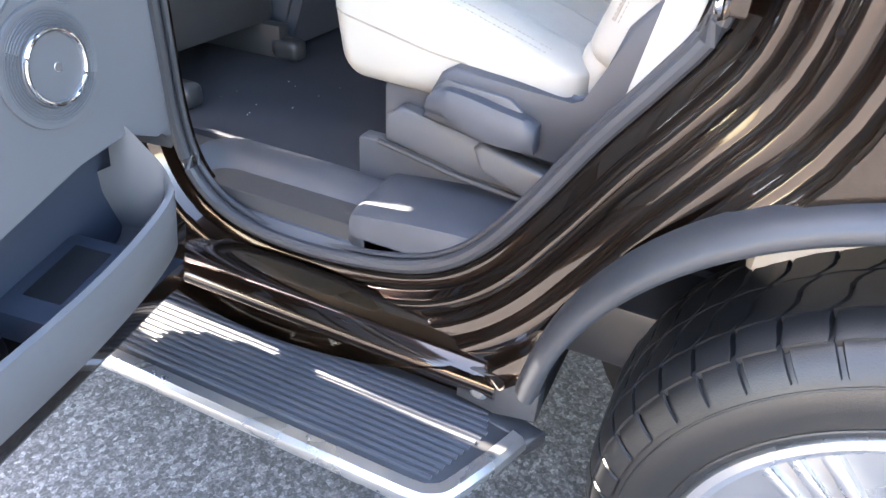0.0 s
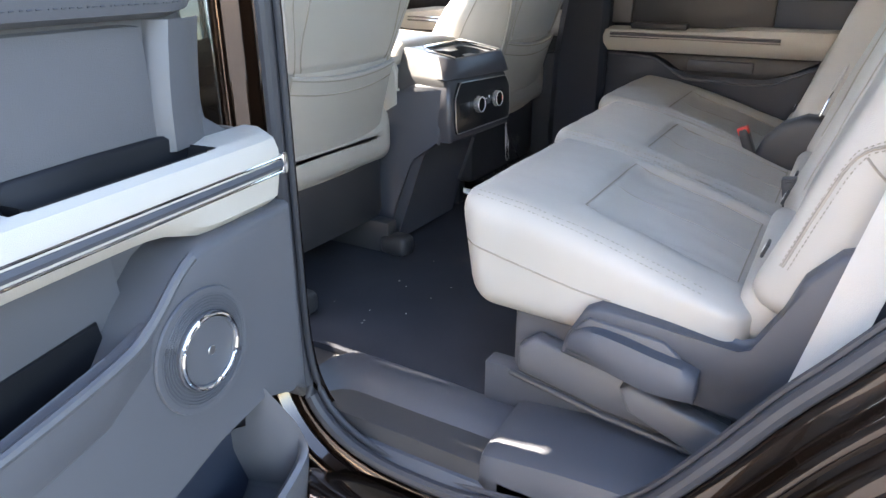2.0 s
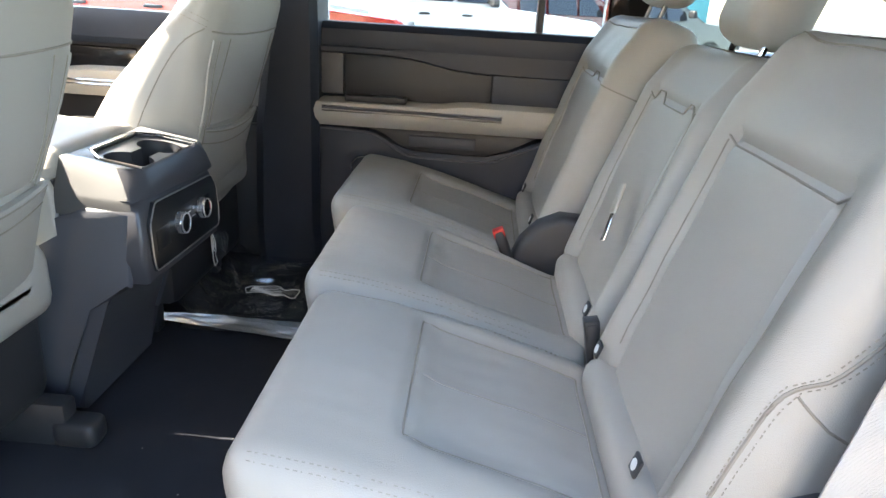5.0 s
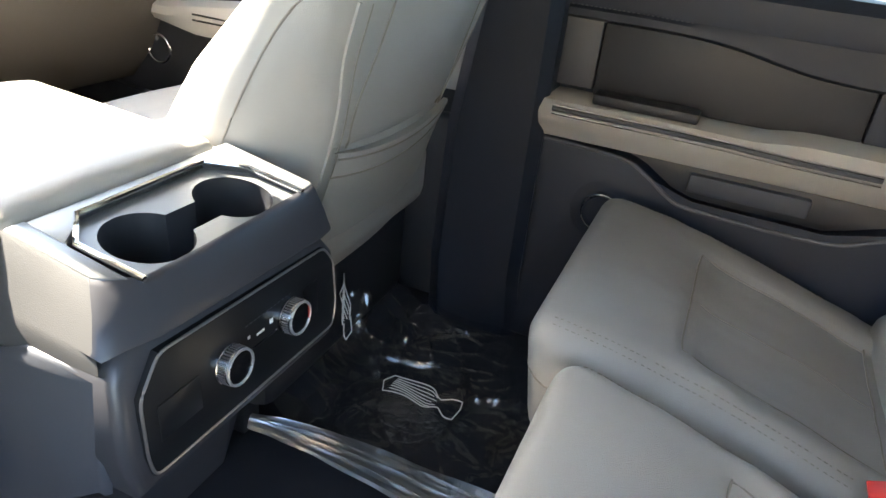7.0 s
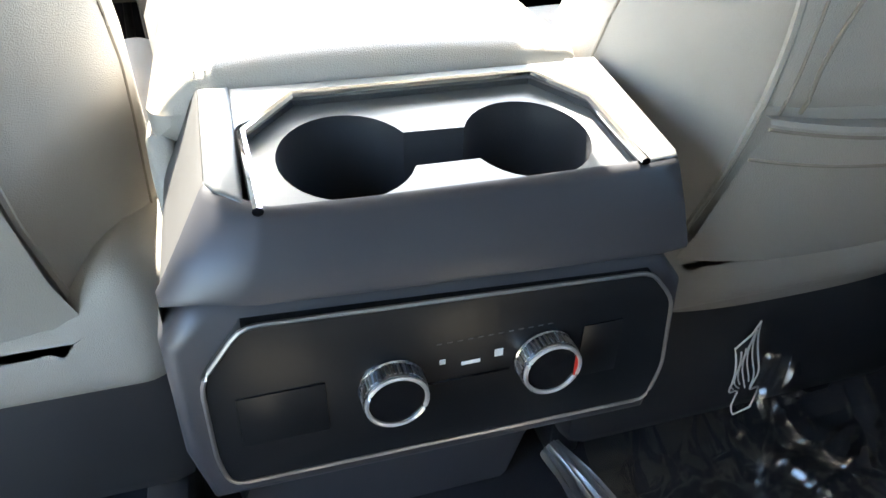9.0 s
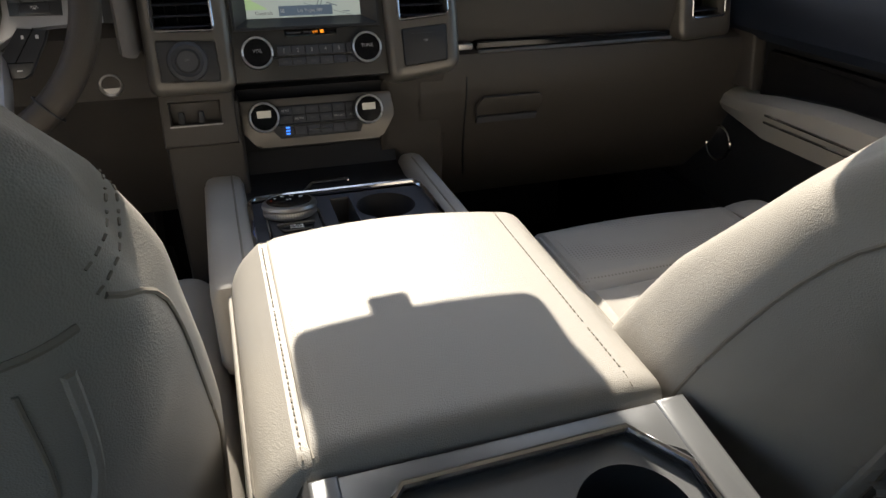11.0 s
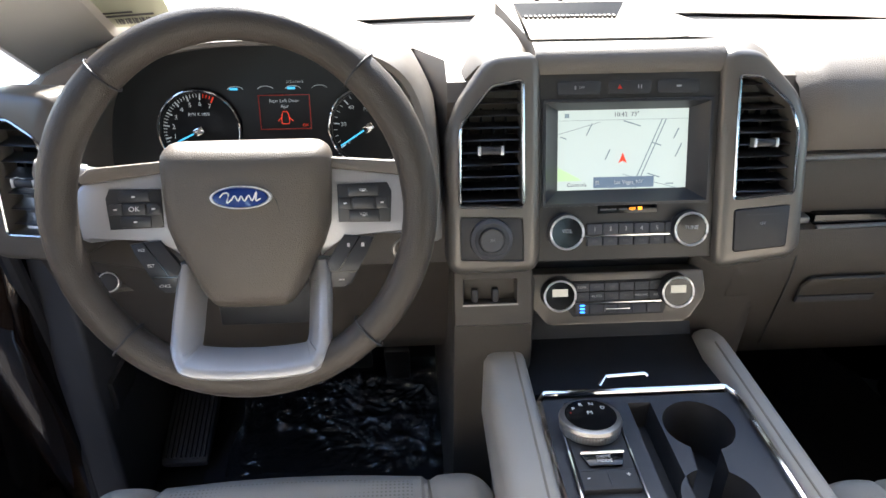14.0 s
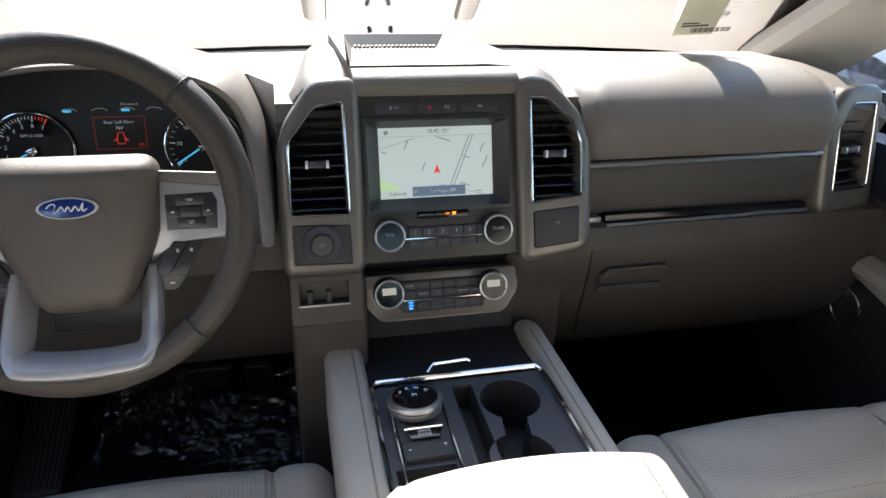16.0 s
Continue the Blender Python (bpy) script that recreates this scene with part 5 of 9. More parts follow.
# front tray: plate, chrome frame, cups, slot
TZ = 1.042
bm = BM()
tube(bm, smooth_path([(-0.126, 0.48, TZ + 0.004), (-0.127, 0.60, TZ + 0.004), (-0.126, 0.70, TZ + 0.004)], 4) + smooth_path([(-0.118, 0.714, TZ + 0.005), (0.11, 0.714, TZ + 0.005)], 4)
     + smooth_path([(0.119, 0.70, TZ + 0.004), (0.120, 0.60, TZ + 0.004), (0.119, 0.48, TZ + 0.004)], 4), 0.0042, 8)
part("tray_frame", bm, CHROME, console, "chrome frame round the shifter tray")
FC = ((0.055, 0.655, 0.041), (0.038, 0.548, 0.041))
tray_with_cups("front_tray", [(-0.124, 0.48), (0.118, 0.48), (0.118, 0.71), (-0.124, 0.71)], FC, 0.075, SLATE, console, lambda y: TZ, (([(-0.019, 0.495), (0.011, 0.495), (0.011, 0.697), (-0.017, 0.697)], 0.035), ([(-0.117, 0.483), (-0.044, 0.483), (-0.044, 0.552), (-0.117, 0.552)], 0.025)))
bm = BM()
prism(bm, [(-0.104, 0.56), (-0.043, 0.56), (-0.041, 0.665), (-0.052, 0.69), (-0.095, 0.69), (-0.106, 0.665)], 2, TZ, TZ + 0.008, 0.002)
pad = part("shifter_pad", bm, DARK, console)
bm = BM()
tube(bm, [(-0.108, 0.47, TZ + 0.004), (-0.108, 0.66, TZ + 0.005), (-0.096, 0.693, TZ + 0.006)], 0.002, 6)
part("pad_trim", bm, CHROME, pad)
bm = BM()
tube(bm, [(-0.040, 0.47, TZ + 0.004), (-0.039, 0.66, TZ + 0.005)], 0.002, 6)
part("pad_trim", bm, CHROME, pad)
SM = pose(-0.076, 0.652, TZ + 0.006, -8)
bm = BM()
lathe(bm, [(0.034, 0), (0.035, 0.002), (0.034, 0.009), (0.0365, 0.012), (0.035, 0.016), (0.030, 0.0175), (0, 0.0175)], SM, 48)
dial = part("shift_dial", bm, SATIN, console, "satin silver rotary gear dial")
bm = BM()
for i in range(60):
    add_box(bm, (-0.0007, 0.0335, 0.003), (0.0007, 0.0352, 0.009), 0, SM @ pose(0, 0, 0, 0, 0, 6 * i))
tagged(part("knurling", bm, ALLOY, dial, "", False), kind="stuff")
bm = BM()
lathe(bm, [(0, 0.0177), (0.0295, 0.0177), (0.0295, 0.0183), (0, 0.0183)], SM, 40)
part("dial_face", bm, PIANO, dial)
for ch, a in (("P", 145), ("R", 110), ("N", 75), ("D", 35)):
    words(ch, 0.008, SM @ pose(0.021 * math.cos(radians(a)), 0.021 * math.sin(radians(a)), 0.0185), GLOW_WHITE, dial)
words("M", 0.009, SM @ pose(0, 0.003, 0.0185), GLOW_WHITE, dial)
bars([(-0.0235, 0.0035, -0.0215, 0.0042)], SM @ pose(0, 0, 0.0185), GLOW_RED, dial)
DM = pose(-0.074, 0.598, TZ + 0.0082)
bm = BM()
prism(bm, [(-0.024, 0.009), (0.024, 0.009), (0.018, -0.009), (-0.018, -0.009)], 2, 0, 0.004, 0.001, DM)
btn = part("drive_mode_button", bm, PIANO, console)
bm = BM()
tube(bm, [DM @ Vector((-0.024, 0.0095, 0.004)), DM @ Vector((0.024, 0.0095, 0.004))], 0.0018, 6)
part("button_trim", bm, CHROME, btn)
words("DRIVE", 0.006, DM @ pose(0, 0.003, 0.0041), WHITE, btn)
words("MODE", 0.006, DM @ pose(0, -0.003, 0.0041), WHITE, btn)
words("-", 0.012, DM @ pose(-0.022, -0.022, 0.0004), WHITE, pad)
words("+", 0.010, DM @ pose(0.022, -0.020, 0.0004), WHITE, pad)
bars([(-0.030, -0.0125, 0.033, -0.0118), (0.0, -0.034, 0.0006, -0.0118)], DM, SLATE, pad)
# open storage tray ahead of the shifter
bm = BM()
rows = [[Vector((x, 0.722, 1.040)), Vector((x, 0.735, 1.030)), Vector((x, 0.80, 1.022)), Vector((x, 0.85, 1.03)), Vector((x, 0.87, 1.06))] for x in (-0.128, -0.06, 0.0, 0.06, 0.122)]
loft(bm, rows, False)
part("storage_mat", bm, DARK, console)
bm = BM()
tube(bm, [(-0.046, 0.722, 1.049), (-0.034, 0.737, 1.052), (0.016, 0.740, 1.052), (0.020, 0.738, 1.050)], 0.0025, 8)
part("door_pull", bm, CHROME, console)


# ---- dashboard ----
def plate_with_hole(bm, outer, hole, m, z, depth):
    """A flat plate with an opening through it, in the frame m."""
    edges = []

    def ringv(pts):
        vs = [bm.verts.new(m @ Vector((x, y, z))) for x, y in pts]
        edges.extend(bm.edges.new((vs[i], vs[(i + 1) % len(vs)])) for i in range(len(vs)))
        return vs

    a, b = ringv(outer), ringv(hole)
    bmesh.ops.triangle_fill(bm, edges=edges, use_beauty=True)
    for vs, pts in ((a, outer), (b, hole)):
        low = [bm.verts.new(m @ Vector((x, y, z - depth))) for x, y in pts]
        for i in range(len(vs)):
            j = (i + 1) % len(vs)
            bm.faces.new((vs[i], vs[j], low[j], low[i]))
    return bm


def inset(poly, d):
    """The outline moved inwards by d (outwards where d is negative)."""
    n = len(poly)
    area = sum(poly[i - 1][0] * poly[i][1] - poly[i][0] * poly[i - 1][1] for i in range(n))
    d = d if area > 0 else -d
    out = []
    for i in range(n):
        p, q, r = (Vector(poly[k % n]) for k in (i - 1, i, i + 1))
        a, b = (q - p).normalized(), (r - q).normalized()
        na, nb = Vector((-a.y, a.x)), Vector((-b.y, b.x))
        k = na + nb
        k = k * (2 / max(0.6, k.dot(k)))
        out.append((q.x + k.x * d, q.y + k.y * d))
    return out


def soft_poly(poly, r, n=4):
    """The outline with rounded corners."""
    out = []
    for i in range(len(poly)):
        p, q, t = (Vector(poly[k % len(poly)]) for k in (i - 1, i, i + 1))
        e = min(r, 0.45 * (p - q).length, 0.45 * (t - q).length)
        a, b = q + (p - q).normalized() * e, q + (t - q).normalized() * e
        for k in range(n + 1):
            s = k / n
            c = a * (1 - s) ** 2 + q * (2 * s * (1 - s)) + b * s * s
            out.append((c.x, c.y))
    return out


def moulded(bm, outer, holes, m, z, depth, lip=0.004, well=0.02):
    """A plate with a rolled outer edge and openings with walls of their own."""
    rings = [at(m, inset(outer, -lip), z - depth), at(m, inset(outer, -lip), z - lip * 1.6), at(m, inset(outer, -lip * 0.35), z - lip * 0.5), at(m, inset(outer, lip * 0.8), z)]
    rows = loft(bm, rings, True, False)
    edges = [bm.edges.get((rows[-1][i - 1], rows[-1][i])) for i in range(len(outer))]
    for hole in holes:
        rows = loft(bm, [at(m, hole, z), at(m, inset(hole, 0.0012), z - 0.002), at(m, inset(hole, 0.002), z - well)], True, False)
        edges += [bm.edges.get((rows[0][i - 1], rows[0][i])) for i in range(len(hole))]
    bmesh.ops.triangle_fill(bm, edges=edges, use_beauty=True)
    return bm


def at(m, pts, z=0.0):
    return [m @ Vector((x, y, z)) for x, y in pts]


def plate(bm, pts, m, z0, z1, bevel=0.002):
    return prism(bm, pts, 2, z0, z1, bevel, m)


DASH = frame_at((0, 0.8325, 1.268), (1, 0, 0), (0, 0.297, 0.955))


def dv(z):
    return (z - 1.268) / 0.955


dash = thing("dashboard", (0, 1.0, 0.9), "taupe soft-touch dashboard with satin trim and a central touchscreen", "dashboard")
# upper pad over the whole width
bm = BM()
rows = []
for k in range(41):
    x = -0.755 + 1.51 * k / 40
    e = max(0, abs(x) - 0.66) / 0.1
    drop = 0.03 * e * e
    back = 0.13 if -0.68 < x < -0.235 else 0.0
    rows.append([Vector((x, max(y, 0.875 + back) - 0.10 * (x / 0.755) ** 2 * (y > 1.15), z - drop)) for y, z in ((1.33, 1.37), (1.26, 1.395), (1.15, 1.408), (1.02, 1.413), (0.93, 1.408), (0.885, 1.392), (0.875, 1.37), (0.90, 1.30))])
loft(bm, rows, False)
part("upper_pad", bm, TAUPE_TOP, dash, "grained taupe dash top")
# passenger pad and glovebox side
bm = BM()
rows = []
prof = [(1.0, 1.418), (0.93, 1.421), (0.885, 1.414), (0.85, 1.398), (0.832, 1.372), (0.832, 1.34), (0.845, 1.308), (0.86, 1.302)]
for k in range(31):
    x = 0.205 + 0.43 * k / 30
    t = min(k, 30 - k) / 2
    e = 0.02 * max(0, 1 - t) ** 2
    rows.append([Vector((x, y + e, z - e * 0.8)) for y, z in prof])
loft(bm, rows, False)
part("passenger_pad", bm, TAUPE_TOP, dash, "padded taupe passenger airbag cover")
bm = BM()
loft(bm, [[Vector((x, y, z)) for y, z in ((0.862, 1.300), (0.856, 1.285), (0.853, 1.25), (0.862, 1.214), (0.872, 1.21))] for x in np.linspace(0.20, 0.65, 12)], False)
part("passenger_fascia", bm, TAUPE_SHADED, dash)
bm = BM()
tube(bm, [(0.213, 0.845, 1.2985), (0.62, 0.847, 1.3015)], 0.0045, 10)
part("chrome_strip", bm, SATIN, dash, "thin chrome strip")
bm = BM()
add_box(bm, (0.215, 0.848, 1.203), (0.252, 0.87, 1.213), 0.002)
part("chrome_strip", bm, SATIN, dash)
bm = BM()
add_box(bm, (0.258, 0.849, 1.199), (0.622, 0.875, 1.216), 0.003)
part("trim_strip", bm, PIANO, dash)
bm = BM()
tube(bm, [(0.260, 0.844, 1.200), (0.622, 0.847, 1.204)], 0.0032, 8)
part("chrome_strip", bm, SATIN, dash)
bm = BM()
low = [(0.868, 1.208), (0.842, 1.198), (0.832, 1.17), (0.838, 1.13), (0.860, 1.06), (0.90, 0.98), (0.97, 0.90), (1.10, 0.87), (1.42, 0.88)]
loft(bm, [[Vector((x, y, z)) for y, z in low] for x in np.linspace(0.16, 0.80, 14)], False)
glove = part("glovebox_panel", bm, TAUPE_SHADED, dash, "taupe lower dash with the glovebox")
bm = BM()
fm = frame_at((0.31, 0.8365, 1.105), (1, 0, 0), (0, -0.30, 0.95))
plate(bm, [(-0.052, -0.008), (0.062, -0.008), (0.066, 0.016), (0.058, 0.026), (-0.044, 0.026), (-0.054, 0.010)], fm, -0.004, 0.002)
handle = part("glovebox_handle", bm, TAUPE_SHADED, glove)
bm = BM()
plate(bm, [(-0.05, -0.024), (0.06, -0.024), (0.06, -0.012), (-0.05, -0.012)], fm, -0.004, 0.001, 0.001)
part("handle_lip", bm, GREY, handle)
bm = BM()
tube(bm, smooth_path([(0.235, 0.843, 1.19), (0.238, 0.834, 1.15), (0.245, 0.862, 1.05), (0.26, 0.90, 0.97)], 5), 0.0015, 6)
part("glovebox_gap", bm, DARK, glove)


def vent(cx, outer, hole, m, more, name_label, slats=10):
    v = thing("air_vent", tuple(m @ Vector((cx, 0.02, 0))), name_label, "air vent", "dash vents")
    bm = BM()
    hole = soft_poly(hole, 0.006, 3)
    moulded(bm, soft_poly(outer, 0.014, 4), [hole] + more, m, 0.022, 0.075, 0.006, 0.03)
    part("housing", bm, TAUPE_METAL, v, "satin taupe surround", True, 40)
    bm = BM()
    tube(bm, at(m, hole, 0.0225), 0.0019, 6, True)
    part("chrome_frame", bm, FINE_CHROME, v)
    bm = BM()
    plate(bm, hole, m, -0.045, -0.04, 0)
    part("duct", bm, POCKET, v)
    xs = [p[0] for p in hole]
    ys = [p[1] for p in hole]
    x0, x1, y0, y1 = min(xs), max(xs), min(ys), max(ys)
    for k in range(slats):
        y = y0 + (y1 - y0) * (k + 0.6) / (slats + 0.2)
        # trim each slat to the opening
        inside = [x for x in np.linspace(x0, x1, 60) if point_in(hole, x, y)]
        if not inside:
            continue
        bm = BM()
        prism(bm, [(-0.0022, -0.016), (-0.0012, 0.008), (0.0004, 0.0105), (0.0016, 0.009), (0.0022, -0.016)], 0, min(inside) + 0.001, max(inside) - 0.001, 0, m @ pose(0, y, 0, 12))
        part("slat", bm, SLAT, v)
    for k in range(4):
        bm = BM()
        x = x0 + (x1 - x0) * (k + 1) / 5
        add_box(bm, (x - 0.001, y0 + 0.01, -0.035), (x + 0.001, y1 - 0.03, -0.016), 0, m)
        part("deflector", bm, POCKET, v)
    bm = BM()
    ym = y0 + (y1 - y0) * 0.46
    add_box(bm, ((x0 + x1) / 2 - 0.014, ym - 0.005, 0.008), ((x0 + x1) / 2 + 0.014, ym + 0.005, 0.021), 0.003, m)
    tab = part("thumb_tab", bm, BEZEL, v, "black thumb tab with silver ends")
    for e in (-1, 1):
        bm = BM()
        add_box(bm, ((x0 + x1) / 2 + e * 0.0135 - 0.002, ym - 0.0055, 0.010), ((x0 + x1) / 2 + e * 0.0135 + 0.002, ym + 0.0055, 0.0215), 0.001, m)
        part("tab_end", bm, KNOB_RING, tab)
    return v


def point_in(poly, x, y):
    c = False
    for i in range(len(poly)):
        (x0, y0), (x1, y1) = poly[i], poly[i - 1]
        if (y0 > y) != (y1 > y) and x < (x1 - x0) * (y - y0) / (y1 - y0) + x0:
            c = not c
    return c


L_OUT = [(-0.124, 0.160), (-0.176, 0.157), (-0.213, 0.106), (-0.224, 0.070), (-0.226, -0.085), (-0.220, -0.092), (-0.124, -0.092)]
L_HOLE = [(-0.140, 0.134), (-0.177, 0.127), (-0.212, 0.084), (-0.2145, 0.072), (-0.216, -0.014), (-0.139, -0.016)]
L_PANEL = [(-0.216, -0.025), (-0.139, -0.028), (-0.138, -0.083), (-0.216, -0.080)]
vent(-0.17, L_OUT, L_HOLE, DASH, [soft_poly(L_PANEL, 0.004, 2)], "tall louvred vent beside the screen column in satin taupe")
R_OUT = [(0.106, 0.160), (0.145, 0.157), (0.192, 0.108), (0.207, 0.070), (0.206, -0.074), (0.196, -0.084), (0.106, -0.096)]
R_HOLE = [(0.119, 0.134), (0.146, 0.132), (0.184, 0.098), (0.194, 0.070), (0.195, -0.008), (0.120, -0.014)]
R_PANEL = [(0.121, -0.026), (0.192, -0.021), (0.190, -0.074), (0.122, -0.080)]
vent(0.16, R_OUT, R_HOLE, DASH, [soft_poly(R_PANEL, 0.004, 2)], "tall louvred vent beside the screen column in satin taupe")
EM = frame_at((0.688, 0.880, 1.297), (0.985, 0.17, 0), (-0.12, 0.15, 0.97))
vent(0.0, [(-0.060, 0.055), (-0.030, 0.096), (0.05, 0.096), (0.058, -0.098), (-0.056, -0.098)], [(-0.038, -0.066), (-0.040, 0.040), (-0.012, 0.076), (0.038, 0.074), (0.040, -0.066)], EM, [], "louvred vent at the passenger end of the dash", 7)
EL = frame_at((-0.722, 0.845, 1.295), (0.985, -0.17, 0), (0, 0.15, 0.98))
vent(0.0, [(-0.055, 0.10), (0.05, 0.10), (0.05, -0.09), (-0.055, -0.09)], [(-0.030, -0.062), (-0.030, 0.075), (0.0, 0.076), (0.030, 0.055), (0.034, 0.03), (0.030, -0.062)], EL, [], "louvred vent at the driver's end of the dash", 7)
# side cheeks of the centre column
for outline in (L_OUT, R_OUT):
    bm = BM()
    prism(bm, inset(soft_poly(outline, 0.014, 4), -0.004), 2, -0.13, -0.05, 0.004, DASH)
    part("column_cheek", bm, TAUPE_TOP, dash, "", True, 40)

# centre column: screen, radio, climate
stack = thing("centre_stack", (0, 0.85, 1.1), "black centre stack with navigation screen, radio and climate controls", "control panel")
SC = [(-0.0925, dv(1.268)), (0.0695, dv(1.268)), (0.0695, dv(1.361)), (-0.0925, dv(1.361))]
OUTP = [(-0.124, -0.086), (0.106, -0.086), (0.106, 0.140), (-0.124, 0.140)]
BEZ = [(-0.112, dv(1.253)), (0.091, dv(1.253)), (0.091, dv(1.371)), (-0.112, dv(1.371))]
bm = BM()
moulded(bm, OUTP, [soft_poly(BEZ, 0.004, 2)], DASH, 0.010, 0.04, 0.0015, 0.006)
part("fascia", bm, FASCIA, stack, "dark satin centre fascia", True, 30)
bm = BM()
b = at(DASH, SC, -0.004)
loft(bm, [at(DASH, inset(BEZ, -0.0025), 0.0102), at(DASH, inset(BEZ, -0.002), 0.0135), at(DASH, inset(BEZ, 0.0015), 0.0138), at(DASH, inset(BEZ, 0.003), 0.011), b], True, False)
part("screen_bezel", bm, BEZEL, stack, "dark bevelled screen surround", True, 25)
bm = BM()
plate(bm, SC, DASH, -0.006, -0.0035, 0)
screen = part("screen", bm, SCREEN, stack, "lit navigation screen showing a pale map", False)
SM2 = DASH @ pose(-0.0115, dv(1.3145), -0.0033)
w2, h2 = 0.081, 0.0487
bars([(-w2, h2 - 0.0125, w2, h2 - 0.0121)], SM2, SCREEN_BAR, screen, "screen_line")
for (xa, ya, xb, yb, wd) in ((0.012, -0.049, 0.048, 0.036, 0.0006), (0.017, -0.049, 0.053, 0.036, 0.0006), (0.0, -0.03, 0.081, -0.052, 0.0003), (-0.082, 0.02, -0.03, 0.034, 0.0003)):
    L = math.hypot(xb - xa, yb - ya)
    bars([(0, -wd, L, wd)], SM2 @ pose(max(-w2, xa), max(-h2, ya), 0.0002, 0, 0, math.degrees(math.atan2(yb - ya, xb - xa))) if L < 0.1 else SM2 @ pose(0.012, -0.0485, 0.0002, 0, 0, 67), SCREEN_BAR, screen, "road_line")
for x, y, a, L in ((-0.078, 0.017, -20, 0.008), (-0.046, 0.018, 65, 0.016), (-0.022, -0.012, 65, 0.014), (0.0, 0.035, -18, 0.022), (0.036, 0.008, -18, 0.012), (0.063, 0.012, 65, 0.014), (0.066, -0.010, 65, 0.018), (0.032, -0.030, -18, 0.016), (0.055, -0.043, 0, 0.010)):
    bars([(0, -0.0007, L, 0.0007)], SM2 @ pose(x, y, 0.0003, 0, 0, a), SCREEN_BAR, screen, "name_bar")
bm = BM()
prism(bm, [(-w2, -0.020), (-0.055, -0.034), (-0.038, -h2), (-w2, -h2)], 2, 0.0001, 0.0003, 0, SM2)
part("park_area", bm, SCREEN_GREEN, screen, "", False)
bm = BM()
prism(bm, [(-0.0052, -0.0165), (0.0, -0.0135), (0.0052, -0.0165), (0.0, -0.0035)], 2, 0.0006, 0.0008, 0, SM2)
part("position_arrow", bm, GLOW_RED, screen, "red position arrow", False)
bars([(-0.036, -h2 + 0.002, 0.040, -h2 + 0.0155)], SM2 @ pose(0, 0, 0.0004), SCREEN_CAPTION, screen, "caption_bar")
bars([(-w2, -h2, -0.0365, -h2 + 0.0115)], SM2 @ pose(0, 0, 0.0002), SCREEN, screen, "caption_bar")
words("SE", 0.0062, SM2 @ pose(-0.031, -h2 + 0.0085, 0.0009), WHITE, screen)
words("Las Vegas, NV", 0.0062, SM2 @ pose(0.008, -h2 + 0.0085, 0.0009), WHITE, screen)
words("Controls", 0.0068, SM2 @ pose(-0.057, -h2 + 0.0065, 0.0009), SCREEN_DARK, screen)
words("10:42", 0.0078, SM2 @ pose(-0.004, h2 - 0.0062, 0.0006), SCREEN_DARK, screen)
words("73°", 0.0078, SM2 @ pose(0.014, h2 - 0.0062, 0.0006), SCREEN_DARK, screen)
bars([(-0.073, h2 - 0.009, -0.0675, h2 - 0.004)], SM2 @ pose(0, 0, 0.0003), SCREEN_BAR, screen)
# rolled brow between the dash top and the fascia
bm = BM()
loft(bm, [[Vector((x, y, z)) for y, z in ((0.866, 1.402), (0.862, 1.408), (0.8625, 1.418), (0.868, 1.427), (0.880, 1.433), (0.905, 1.436), (0.94, 1.434), (0.94, 1.40))] for x in np.linspace(-0.1235, 0.1055, 9)], True)
part("brow", bm, TAUPE_TOP, stack, "taupe brow over the screen", True, 50)
# row of small keys over the screen
for x0, x1, red in ((-0.097, -0.045, 0), (-0.036, 0.016, 1), (0.024, 0.075, 0)):
    bm = BM()
    outline = soft_poly([(x0, 0.116), (x1, 0.116), (x1, 0.131), (x0, 0.131)], 0.004, 3)
    plate(bm, outline, DASH, 0.0095, 0.0118, 0.0006)
    key = part("switch", bm, DARK, stack)
    bm = BM()
    tube(bm, at(DASH, outline, 0.0115), 0.0005, 4, True)
    part("switch_outline", bm, BEZEL, key)
    if red:
        bm = BM()
        prism(bm, [(-0.0028, 0), (0.0028, 0), (0.0, 0.005)], 2, 0.0126, 0.013, 0, DASH @ pose(x0 + 0.014, 0.1215, -0.0007))
        part("hazard_mark", bm, RED, key, "", False)
        bars([(x0 + 0.036, 0.1215, x0 + 0.037, 0.126), (x0 + 0.0395, 0.1215, x0 + 0.0405, 0.126)], DASH @ pose(0, 0, 0.0118), LEGEND, key)
    else:
        words("OFF", 0.0042, DASH @ pose((x0 + x1) / 2 + 0.003, 0.1236, 0.0119), LEGEND, key) if x0 < -0.09 else None
        bars([((x0 + x1) / 2 - 0.0055, 0.1215, (x0 + x1) / 2 - 0.0035, 0.1258)] if x0 < -0.09 else [((x0 + x1) / 2 - 0.003, 0.1225, (x0 + x1) / 2 + 0.003, 0.1247)], DASH @ pose(0, 0, 0.0118), LEGEND, key)
# airbag lamp strip
bm = BM()
plate(bm, [(-0.045, dv(1.241)), (0.029, dv(1.241)), (0.029, dv(1.2505)), (-0.045, dv(1.2505))], DASH, 0.0095, 0.0115, 0.001)
lamp = part("airbag_lamp", bm, PIANO, stack)
words("OFF", 0.0045, DASH @ pose(-0.002, dv(1.246), 0.0117), GLOW_AMBER, lamp)
bars([(0.005, dv(1.2445), 0.010, dv(1.2485))], DASH @ pose(0, 0, 0.0116), GLOW_AMBER, lamp)
bars([(-0.042, dv(1.245), -0.022, dv(1.247)), (-0.019, dv(1.245), -0.008, dv(1.247))], DASH @ pose(0, 0, 0.0116), GREY, lamp)
